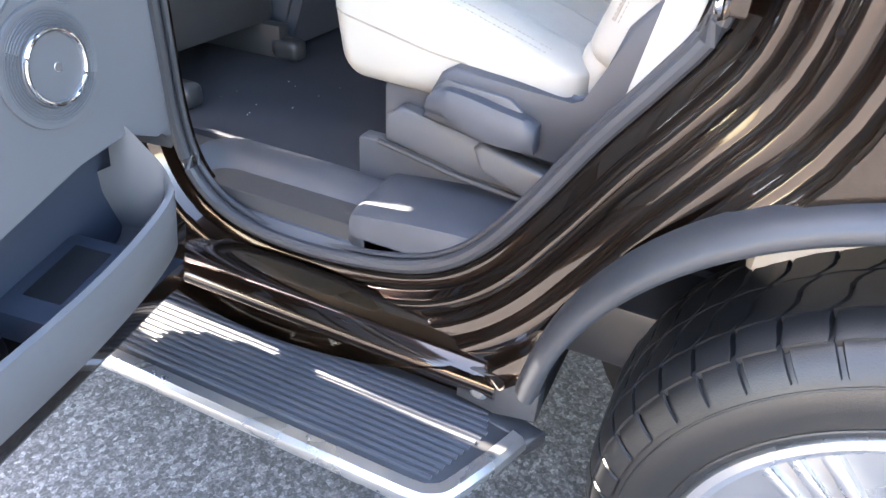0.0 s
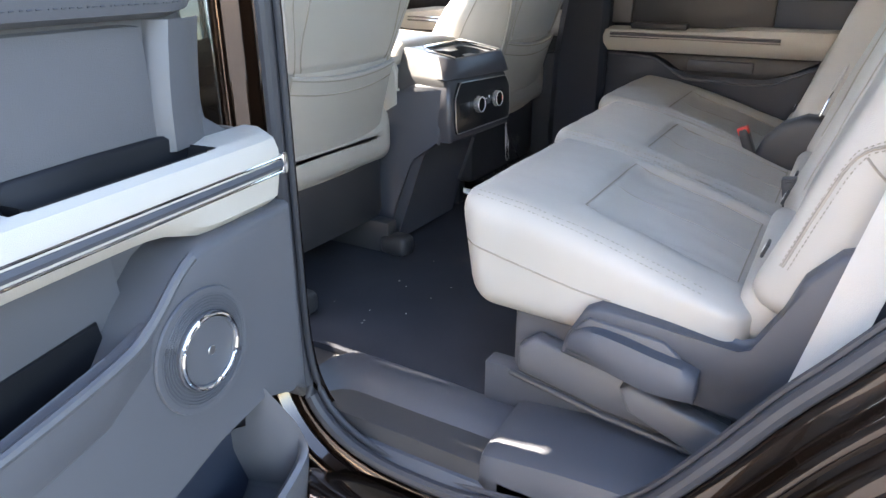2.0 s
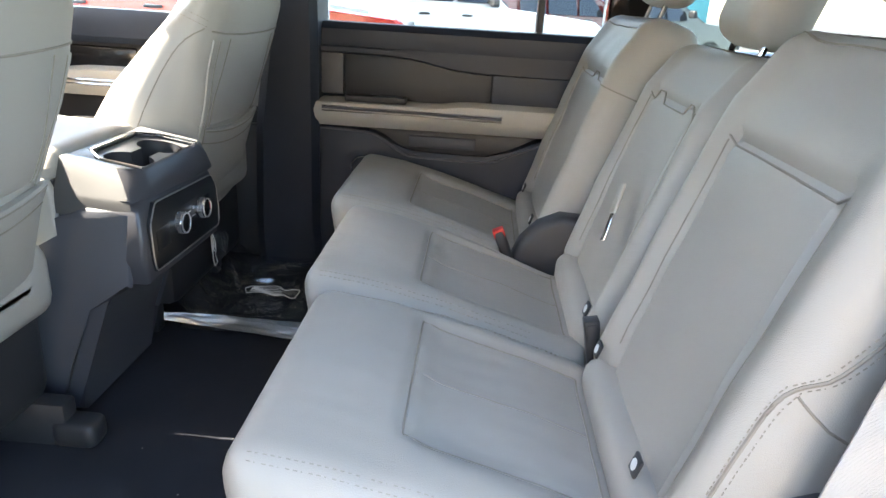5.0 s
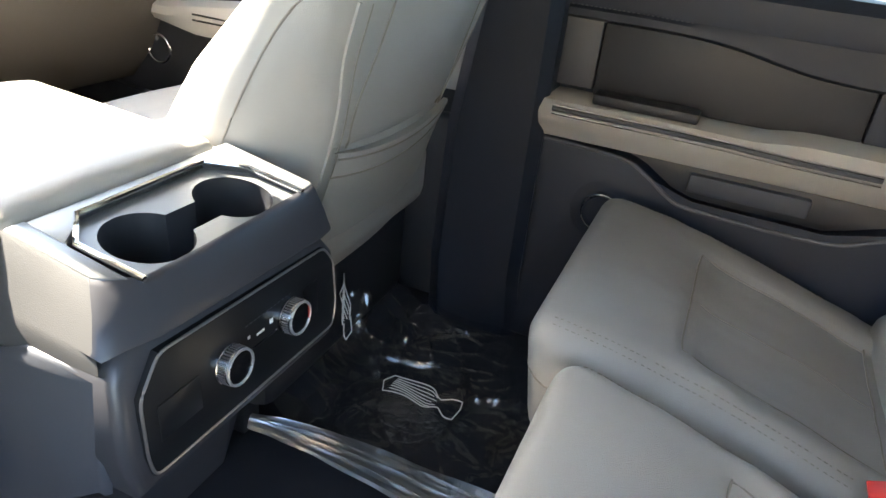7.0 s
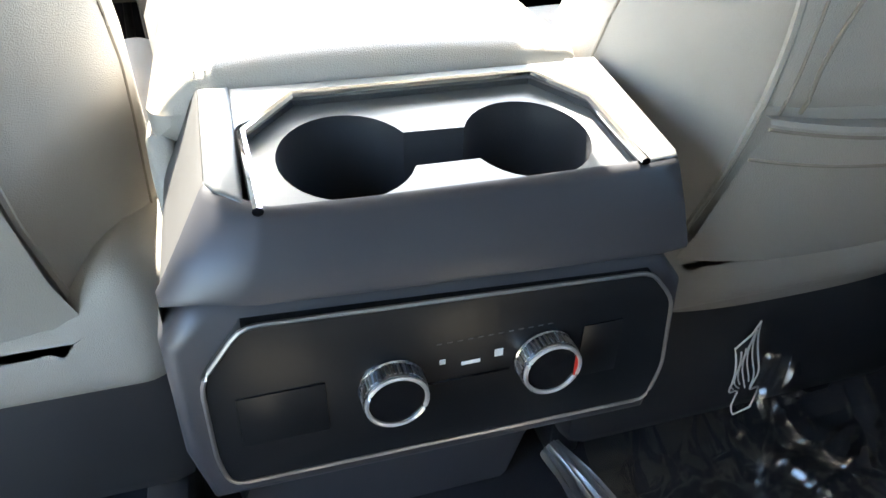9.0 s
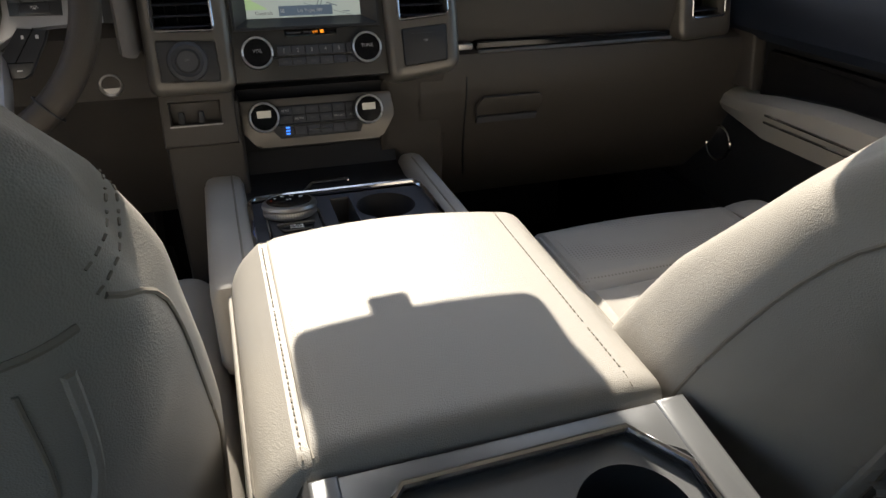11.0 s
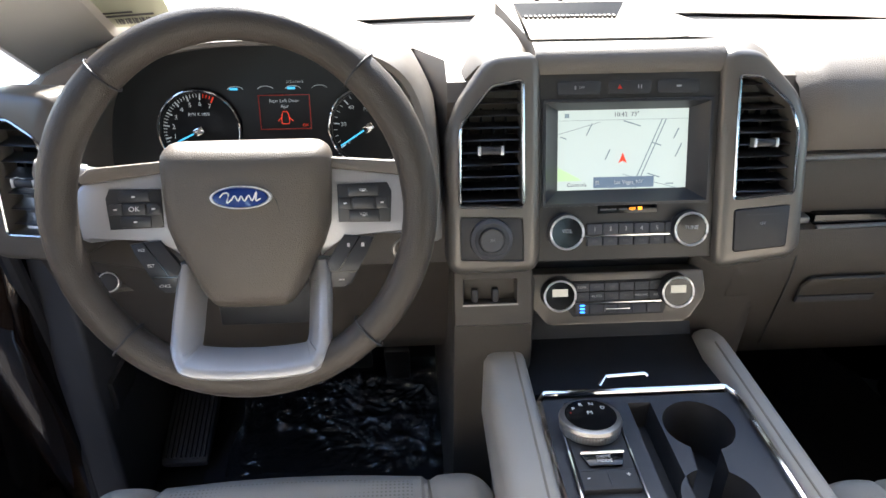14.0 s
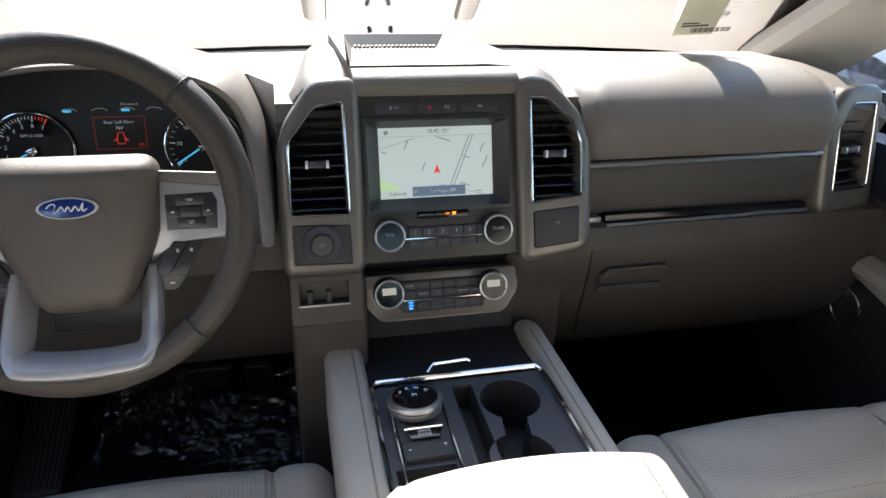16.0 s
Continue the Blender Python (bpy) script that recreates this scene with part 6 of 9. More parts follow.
# radio: two knobs and a row of keys
for kx, t in ((-0.086, "VOL"), (0.068, "TUNE")):
    k = knurled(stack, DASH @ pose(kx, -0.0485, 0.010), 0.0215, 0.015, PIANO, ring=BEZEL)
    words(t, 0.0068, DASH @ pose(kx, -0.0465, 0.0251), LEGEND, k)
for i in range(6):
    x = -0.058 + 0.0195 * i
    bm = BM()
    plate(bm, [(x, -0.0535), (x + 0.0185, -0.0535), (x + 0.0185, -0.0405), (x, -0.0405)], DASH, 0.0095, 0.0145, 0.001)
    key = part("preset_key", bm, SLATE, stack)
    words(str(i + 1), 0.0075, DASH @ pose(x + 0.009, -0.047, 0.0148), LEGEND, key)
    bm = BM()
    plate(bm, [(x, -0.0675), (x + 0.0185, -0.0675), (x + 0.0185, -0.0565), (x, -0.0565)], DASH, 0.0095, 0.0145, 0.001)
    key = part("preset_key", bm, SLATE, stack)
    bars([(x + 0.006, -0.0635, x + 0.0125, -0.0605)], DASH @ pose(0, 0, 0.0147), GREY, key)
bars([(-0.064, -0.0560, 0.047, -0.0543)], DASH @ pose(0, 0, 0.0146), CHROME, stack, "chrome_strip")
# climate panel
CM = frame_at((-0.0015, 0.8186, 1.130), (1, 0, 0), (0, 0.30, 0.954))
bm = BM()
plate(bm, soft_poly([(-0.1205, 0.0255), (0.1085, 0.0255), (0.1125, -0.010), (0.089, -0.0445), (-0.0975, -0.0445), (-0.1225, -0.0135)][::-1], 0.006, 3), CM, -0.03, 0.006, 0.003)
climate = part("climate_panel", bm, TAUPE_METAL, stack, "satin taupe climate panel", True, 40)
bm = BM()
plate(bm, [(-0.0675, 0.0145), (0.058, 0.0145), (0.062, -0.016), (0.056, -0.0325), (-0.064, -0.0335), (-0.075, -0.02)][::-1], CM, 0.005, 0.008, 0.001)
part("climate_fascia", bm, DARK, climate)
for kx in (-0.0855, 0.069):
    k = knurled(climate, CM @ pose(kx, 0, 0.004), 0.0215, 0.020, PIANO, ring=BEZEL)
    bars([(kx - 0.010, -0.001, kx + 0.010, 0.009)], CM @ pose(0, 0, 0.0236), LCD, k, "lcd")
labels = ("REAR", "", "", "", "", "", "", "AUTO", "", "", "MAX A/C", "A/C")
for i in range(12):
    x, y = -0.0635 + 0.0198 * (i % 6), 0.0012 - 0.0125 * (i // 6)
    bm = BM()
    plate(bm, [(x, y), (x + 0.0188, y), (x + 0.0188, y + 0.0114), (x, y + 0.0114)], CM, 0.0075, 0.0105, 0.0006)
    key = part("climate_key", bm, SLATE, climate)
    if labels[i]:
        words(labels[i], 0.0042 if len(labels[i]) > 4 else 0.0050, CM @ pose(x + 0.0095, y + 0.0057, 0.0107), LEGEND, key)
    else:
        bars([(x + 0.006, y + 0.005, x + 0.013, y + 0.0075)], CM @ pose(0, 0, 0.0116), GREY, key)
bars([(-0.064, -0.0150, 0.056, -0.0135)], CM @ pose(0, 0, 0.0112), CHROME, climate, "chrome_strip")
for i in range(6):
    x = -0.062 + 0.019 * i
    bm = BM()
    plate(bm, [(x, -0.0295), (x + 0.018, -0.0295), (x + 0.018, -0.0172), (x, -0.0172)], CM, 0.0075, 0.0102, 0.0006)
    part("climate_key", bm, SLATE, climate)
bars([(-0.056, -0.0275 + 0.0045 * k, -0.050, -0.0255 + 0.0045 * k) for k in range(3)], CM @ pose(0, 0, 0.0112), GLOW_BLUE, climate, "seat_cooling_lamp")
bars([(-0.022, -0.0235, 0.010, -0.0222)], CM @ pose(0, 0, 0.0118), CHROME, climate, "chrome_strip")
# side pockets of the column: drive selector, power socket, trailer brake
bm = BM()
plate(bm, inset(soft_poly(L_PANEL, 0.004, 2), 0.001), DASH, 0.004, 0.0205, 0.001)
sel = part("selector_panel", bm, DARK, stack)
k = knurled(sel, DASH @ pose(-0.178, -0.0545, 0.0205), 0.0155, 0.012, GREY, label="dark grey selector knob", ring=DARK)
words("2H", 0.005, DASH @ pose(-0.178, -0.0535, 0.0330), LEGEND, k)
bm = BM()
lathe(bm, [(0.017, 0), (0.0265, 0), (0.0255, 0.005), (0.021, 0.007), (0.017, 0.006)], DASH @ pose(-0.178, -0.0545, 0.0205), 40)
part("selector_ring", bm, SLATE, sel)
bm = BM()
plate(bm, inset(soft_poly(R_PANEL, 0.004, 2), 0.001), DASH, 0.004, 0.0245, 0.0015)
sock = part("socket_door", bm, DARK, stack)
words("12V", 0.005, DASH @ pose(0.157, -0.044, 0.0248), LEGEND, sock)
bars([(0.135, -0.0335, 0.178, -0.0325)], DASH @ pose(0, 0, 0.0245), BEZEL, sock, "finger_groove")
bm = BM()
moulded(bm, [(-0.222, -0.165), (-0.128, -0.165), (-0.128, -0.098), (-0.222, -0.098)], [[(-0.213, -0.138), (-0.145, -0.138), (-0.145, -0.106), (-0.213, -0.106)]], DASH, 0.012, 0.03, 0.003, 0.02)
brake = part("brake_controller", bm, TAUPE_SHADED, stack)
bm = BM()
plate(bm, [(-0.213, -0.138), (-0.145, -0.138), (-0.145, -0.106), (-0.213, -0.106)], DASH, -0.012, -0.008, 0)
part("controller_back", bm, PIANO, brake)
for x in (-0.198, -0.172):
    bm = BM()
    add_box(bm, (x - 0.004, -0.137, -0.008), (x + 0.004, -0.120, 0.010), 0.002, DASH)
    part("controller_slide", bm, DARK, brake)
bars([(-0.214, -0.1405, -0.144, -0.1385)], DASH @ pose(0, 0, 0.0125), SATIN, brake, "chrome_strip")
bars([(-0.166, -0.112 - 0.006 * k, -0.149, -0.110 - 0.006 * k) for k in range(4)], DASH @ pose(0, 0, -0.0078), SLATE, brake, "controller_print")
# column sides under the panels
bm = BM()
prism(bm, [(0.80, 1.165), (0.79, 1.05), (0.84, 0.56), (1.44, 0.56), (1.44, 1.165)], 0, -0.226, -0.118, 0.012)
part("column_side", bm, TAUPE_SHADED, dash, "", True, 40)
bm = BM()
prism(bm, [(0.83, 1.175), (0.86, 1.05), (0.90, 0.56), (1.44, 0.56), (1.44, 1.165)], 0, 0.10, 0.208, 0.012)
part("column_side", bm, TAUPE_SHADED, dash, "", True, 40)
bm = BM()
prism(bm, [(0.85, 1.165), (0.875, 1.06), (0.87, 1.0), (1.2, 1.0), (1.2, 1.165)], 0, -0.12, 0.102, 0.004)
part("column_recess", bm, DARK, dash, "", True, 40)
# long ridges running forward from the vents
for s, x0 in ((-1, -0.128), (1, 0.108)):
    bm = BM()
    rows = []
    for y, dz, k in ((0.888, -0.012, 1.0), (0.905, -0.002, 1.0), (0.95, 0.001, 0.95), (1.05, -0.002, 0.85), (1.15, -0.006, 0.72), (1.24, -0.02, 0.6)):
        rows.append([Vector((x0 + s * a * k, y, 1.431 + dz + c)) for a, c in ((0.0, -0.05), (0.001, -0.006), (0.006, 0.0), (0.048, -0.002), (0.062, -0.010), (0.090, -0.040), (0.10, -0.06))])
    loft(bm, rows, True)
    part("dash_ridge", bm, TAUPE_TOP, dash, "", True, 50)
# top tray with ribbed mat and speaker grille
FLOOR = [(-0.122, 0.905), (0.030, 0.905), (0.042, 1.112), (-0.100, 1.112)]
RIM = [(-0.128, 0.900), (0.072, 0.900), (0.058, 1.135), (-0.112, 1.135)]
bm = BM()
OUT = [(-0.1235, 0.90), (0.1055, 0.90), (0.100, 1.16), (-0.135, 1.16)]
loft(bm, [[Vector((x, y, 1.405)) for x, y in OUT], [Vector((x, y, 1.436 + 0.02 * (y - 0.9))) for x, y in OUT], [Vector((x, y, 1.438 + 0.025 * (y - 0.9))) for x, y in RIM], [Vector((x, y, 1.4335 - 0.04 * (y - 0.9))) for x, y in FLOOR]], True, False)
tray = part("top_tray", bm, TAUPE_TOP, dash, "", True, 30)
bm = BM()
loft(bm, [[Vector((-0.122 + 0.022 * k / 6, 0.905 + 0.207 * k / 6, 1.434 - 0.04 * 0.207 * k / 6)), Vector((0.030 + 0.012 * k / 6, 0.905 + 0.207 * k / 6, 1.434 - 0.04 * 0.207 * k / 6))] for k in range(7)], False)
part("tray_mat", bm, TAUPE_TOP, tray)
# Dark sheets over two taupe tray walls paint in the recess's shade.
bm = BM()
loft(bm, [[Vector((-0.101, 1.1105, 1.4255)), Vector((0.041, 1.1105, 1.4255))], [Vector((-0.111, 1.133, 1.4435)), Vector((0.057, 1.133, 1.4435))]], False)
part("tray_wall", bm, DARK, tray, "back wall of the dash tray, shade painted dark")
bm = BM()
loft(bm, [[Vector((0.0305, 0.907, 1.4345)), Vector((0.071, 0.902, 1.4390))], [Vector((0.0415, 1.1105, 1.4255)), Vector((0.0575, 1.133, 1.4438))]], False)
part("tray_wall", bm, DARK, tray, "sloping side of the dash tray, shade painted dark")
for k in range(20):
    bm = BM()
    x = -0.098 + 0.0069 * k
    add_box(bm, (x, 1.098, 1.425), (x + 0.0042, 1.110, 1.4305), 0.001)
    part("rib", bm, TAUPE_TOP, tray)
bm = BM()
tube(bm, smooth_path([(-0.055, 1.245, 1.428), (-0.05, 1.245, 1.444), (-0.035, 1.245, 1.449), (-0.02, 1.245, 1.444), (-0.015, 1.245, 1.428)], 4), 0.004, 8)
part("sensor_dome", bm, SLATE, dash)
# instrument binnacle
arch = [(-0.672, 1.235), (-0.668, 1.32), (-0.65, 1.385), (-0.60, 1.432), (-0.52, 1.452), (-0.44, 1.457), (-0.36, 1.452), (-0.29, 1.428), (-0.258, 1.385), (-0.246, 1.32), (-0.243, 1.235)]
ap = smooth_path([(x, 0, z) for x, z in arch], 5)
binn = thing("instrument_cluster", (-0.45, 0.9, 1.2), "dark instrument cluster with two round gauges and blue needles", "gauge")
bm = BM()
cen = Vector((-0.455, 0, 1.32))


def arch_ring(y, k, dz=0.0):
    return [Vector((cen.x + (p.x - cen.x) * k, y - 0.06 * max(0, 1.40 - p.z) / 0.15 * (y < 0.9), cen.z + (p.z - cen.z) * k + dz)) for p in ap]


loft(bm, [arch_ring(0.93, 0.90), arch_ring(0.88, 0.915), arch_ring(0.845, 0.93), arch_ring(0.836, 0.95), arch_ring(0.836, 0.985), arch_ring(0.85, 1.02), arch_ring(0.90, 1.05), arch_ring(1.0, 1.02, -0.005), arch_ring(1.12, 0.80, 0.0)], False)
part("hood", bm, TAUPE_TOP, binn, "taupe hood over the gauges", True, 60)
GM = frame_at((-0.43, 0.900, 1.333), (1, 0, 0), (0, 0.20, 0.98))
bm = BM()
plate(bm, [(p.x + 0.43, (p.z - 1.333) * 0.93) for p in ap][::1] , GM, -0.02, -0.010, 0)
part("cluster_face", bm, GAUGE, binn, "", False)
for gx, nums, ang0, da, hand in ((-0.106, "01234567", 213, -21.3, 205), (0.106, ("0", "20", "40", "60", "80", "100", "120"), 215, -41.6, 212)):
    bm = BM()
    lathe(bm, [(0.0, -0.009), (0.047, -0.009), (0.0475, -0.004), (0.050, -0.003), (0.052, -0.009)], GM @ pose(gx, 0, 0), 48)
    dialp = part("gauge", bm, GAUGE, binn)
    bm = BM()
    tube(bm, [GM @ Vector((gx + 0.0505 * math.cos(a), 0.0505 * math.sin(a), -0.003)) for a in np.linspace(0, 2 * math.pi, 49)[:-1]], 0.0016, 8, True)
    part("gauge_rim", bm, CHROME, dialp, "chrome gauge rim")
    n = len(nums)
    tick = []
    for i in range((n - 1) * 4 + 1):
        a = ang0 + da * i / 4
        m = GM @ pose(gx, 0, -0.0086, 0, 0, a)
        big = i % 4 == 0
        bm = BM()
        add_box(bm, (0.038 if big else 0.041, -0.0008 if big else -0.0004, 0), (0.0455, 0.0008 if big else 0.0004, 0.0006), 0, m)
        part("tick", bm, GLOW_RED if gx < 0 and i > 24 else GLOW_WHITE, dialp, "", False)
        if big and i // 4 < n:
            words(nums[i // 4], 0.0080 if gx < 0 else 0.0072, GM @ pose(gx + 0.033 * math.cos(radians(a)), 0.033 * math.sin(radians(a)), -0.0084), GLOW_WHITE, dialp)
    bm = BM()
    add_box(bm, (0.004, -0.0012, 0), (0.044, 0.0008, 0.002), 0.0004, GM @ pose(gx, 0, -0.006, 0, 0, hand))
    part("needle", bm, GLOW_CYAN, dialp, "bright blue needle")
    bm = BM()
    rounded(bm, (-0.006, -0.005, 0), (0.008, 0.005, 0.005), 0.002, (4, 4, 3), None, GM @ pose(gx, 0, -0.006, 0, 0, hand))
    part("needle_hub", bm, CHROME, dialp)
words("RPM X 1000", 0.0052, GM @ pose(-0.106, 0.020, -0.0084), GLOW_WHITE, binn)
words("MPH", 0.0065, GM @ pose(0.106, 0.022, -0.0084), GLOW_WHITE, binn)
bm = BM()
for x0, y0, x1, y1 in ((-0.031, -0.001, 0.033, 0.0), (-0.031, 0.041, 0.033, 0.042), (-0.031, 0, -0.030, 0.042), (0.032, 0, 0.033, 0.042)):
    add_box(bm, (x0, y0, -0.0095), (x1, y1, -0.0088), 0, GM)
info = part("info_display", bm, glowing("warning_dim", (0.4, 0.03, 0.02), 0.02), binn, "small display with a red warning frame", False)
words("Rear Left Door", 0.0060, GM @ pose(0.001, 0.0345, -0.0086), GLOW_WHITE, info)
words("Ajar", 0.0060, GM @ pose(0.001, 0.0275, -0.0086), GLOW_WHITE, info)
words("OK", 0.005, GM @ pose(0.026, 0.004, -0.0086), GLOW_RED, info)
bm = BM()
tube(bm, at(GM, [(-0.0035, 0.006), (-0.004, 0.012), (-0.003, 0.018), (-0.0015, 0.021), (0.0035, 0.021), (0.005, 0.018), (0.006, 0.012), (0.0055, 0.006)], -0.009), 0.0006, 5, True)
tube(bm, at(GM, [(-0.0038, 0.014), (-0.0085, 0.0095)], -0.009), 0.0006, 5)
tube(bm, at(GM, [(0.0058, 0.014), (0.0105, 0.0095)], -0.009), 0.0006, 5)
part("door_symbol", bm, GLOW_RED, info, "", False)
for k, gx in enumerate((-0.058, -0.021, 0.013, 0.046)):
    bm = BM()
    tube(bm, [GM @ Vector((gx + 0.010 * math.cos(a), 0.048 + 0.005 * math.sin(a), -0.009)) for a in np.linspace(0.3, math.pi - 0.3, 9)], 0.0004, 5)
    part("small_gauge", bm, GLOW_WHITE, binn)
    if k in (0, 2):
        bars([(gx - 0.007, 0.0485, gx + 0.003, 0.0515)], GM @ pose(0, 0, -0.009), GLOW_CYAN, binn, "level_bar")
words("212 mi to E", 0.0045, GM @ pose(0.016, 0.0575, -0.0088), GLOW_WHITE, binn)
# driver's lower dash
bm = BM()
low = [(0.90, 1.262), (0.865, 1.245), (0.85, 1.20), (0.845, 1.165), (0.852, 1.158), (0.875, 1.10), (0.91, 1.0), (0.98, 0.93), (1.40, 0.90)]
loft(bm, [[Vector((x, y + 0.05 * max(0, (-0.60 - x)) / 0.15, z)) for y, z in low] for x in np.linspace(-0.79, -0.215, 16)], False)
lowp = part("driver_panel", bm, TAUPE_SHADED, dash, "taupe knee panel under the wheel")
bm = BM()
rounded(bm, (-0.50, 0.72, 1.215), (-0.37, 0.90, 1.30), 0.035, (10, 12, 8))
part("column_shroud", bm, TAUPE_SHADED, dash, "taupe steering column shroud")
bm = BM()
lathe(bm, [(0.0, 0.004), (0.012, 0.004), (0.0125, 0.006), (0.015, 0.007), (0.0175, 0.0)], frame_at((-0.285, 0.852, 1.184), (1, 0, 0), (0, 0.2, 0.97)), 32)
part("start_button", bm, SATIN, dash, "silver ringed start button")
bm = BM()
fm = frame_at((-0.69, 0.90, 1.125), (1, 0.15, 0), (0, 0.38, 0.92))
plate(bm, [(-0.055, -0.02), (0.05, -0.02), (0.055, 0.015), (-0.055, 0.018)], fm, -0.004, 0.006, 0.003)
sw = part("light_switch_panel", bm, TAUPE_SHADED, dash)
bm = BM()
plate(bm, [(-0.048, -0.014), (0.042, -0.014), (0.046, 0.010), (-0.048, 0.012)], fm, 0.005, 0.009, 0.002)
part("light_switch_face", bm, DARK, sw)
knurled(sw, fm @ pose(0.0, -0.002, 0.009), 0.014, 0.014, DARK, label="black light switch")
# stalks
for pts, mat in (([(-0.49, 0.74, 1.30), (-0.56, 0.73, 1.335), (-0.625, 0.725, 1.352)], DARK), ([(-0.60, 0.727, 1.347), (-0.645, 0.722, 1.357)], SATIN)):
    bm = BM()
    tube(bm, pts, 0.011, 12)
    part("indicator_stalk", bm, mat, dash)

# ---- steering wheel ----
WT = radians(20)
WM = frame_at((-0.429, 0.661, 1.331), (1, 0, 0), (0, math.sin(WT), math.cos(WT)))
WR = WM @ pose(-0.006, 0.005, 0)
wheel = thing("steering_wheel", (-0.431, 0.70, 1.30), "taupe leather steering wheel with silver spokes and blue oval badge", "steering wheel")
bm = BM()
rr = []
for k in range(72):
    a = 2 * math.pi * k / 72
    c, s = math.cos(a), math.sin(a)
    grip = 0.0165 + 0.0022 * bump_at(abs(c), 0.80, 0.2) * (s > 0)
    ringp = []
    for j in range(14):
        b = 2 * math.pi * j / 14
        rad = 0.1695 + grip * math.cos(b)
        ringp.append(WR @ Vector((rad * c, rad * s, 0.0185 * math.sin(b))))
    rr.append(ringp)
rr.append(rr[0])
rows = [[bm.verts.new(p) for p in r] for r in rr[:-1]]
rows.append(rows[0])
for a, b in zip(rows, rows[1:]):
    for i in range(14):
        bm.faces.new((a[i], a[(i + 1) % 14], b[(i + 1) % 14], b[i]))
rim = part("rim", bm, material("wheel_leather", (0.050, 0.041, 0.034), 0.45, 0, 0.08, 8, 0.35, 800, kind="leather"), wheel, "taupe leather rim")
for a in (47, 133, -47, -133):
    bm = BM()
    c, s = math.cos(radians(a)), math.sin(radians(a))
    tube(bm, [WR @ Vector(((0.1695 + 0.0192 * math.cos(b)) * c, (0.1695 + 0.0192 * math.cos(b)) * s, 0.0203 * math.sin(b))) for b in np.linspace(0, 2 * math.pi, 21)[:-1]], 0.0011, 6, True)
    part("rim_seam", bm, DARK, rim)


WH = WM @ pose(-0.005, 0.011, -0.046)
WS = WH @ Matrix.Diagonal((1.08, 1, 1, 1))


def hub_fn(v, p):
    v = v.copy()
    v.x *= float(np.interp(v.y, (-0.107, -0.088, -0.062, -0.045, -0.025, 0.0, 0.058), (0.46, 0.58, 0.73, 0.84, 0.92, 0.94, 0.97)))
    if p.z > 0:
        v.z += 0.010 * (1 - p.x * p.x) * (1 - 0.6 * p.y * p.y)
        v.z -= 0.022 * max(0, (v.y - 0.03) / 0.027) ** 2 * 0.5
    return v


bm = BM()
rounded(bm, (-0.086, -0.107, -0.02), (0.086, 0.058, 0.038), 0.02, (24, 24, 8), hub_fn, WH)
hub = part("hub", bm, material("hub_taupe", (0.100, 0.084, 0.069), 0.48, 0, 0.07, 6, 0.35, 800, kind="leather"), wheel, "grained taupe hub pad")
bm = BM()
lathe(bm, [(0.0, 0.049), (0.0255, 0.047), (0.0265, 0.050), (0.0285, 0.050), (0.029, 0.046)], WH @ pose(0, 0.004, 0.0) @ Matrix.Diagonal((1, 0.38, 1, 1)), 40)
badge = part("badge", bm, material("badge_silver", (0.7, 0.7, 0.71), 0.35, 0.4, 0.02), hub, "chrome rimmed blue oval badge")
bm = BM()
lathe(bm, [(0.0, 0.0512), (0.0255, 0.0508), (0.0258, 0.049)], WH @ pose(0, 0.004, 0.0) @ Matrix.Diagonal((1, 0.36, 1, 1)), 40)
oval = part("badge_oval", bm, BLUE_OVAL, badge)
bm = BM()
tube(bm, smooth_path([WH @ Vector((x, 0.004 + y, 0.0512)) for x, y in ((-0.019, 0.0005), (-0.015, 0.0045), (-0.0105, 0.0035), (-0.0125, -0.0045), (-0.0085, -0.002), (-0.005, 0.0018), (-0.002, -0.003), (0.001, 0.0015), (0.004, -0.003), (0.008, 0.002), (0.011, -0.003), (0.0155, 0.0052), (0.0145, -0.003), (0.019, -0.001))], 4), 0.0008, 5)
part("badge_mark", bm, WHITE, oval)
bars([(-0.012, -0.0012, 0.012, 0.0012)], WH @ pose(0, -0.050, 0.0465), TAUPE_SHADED, hub, "moulded_mark")
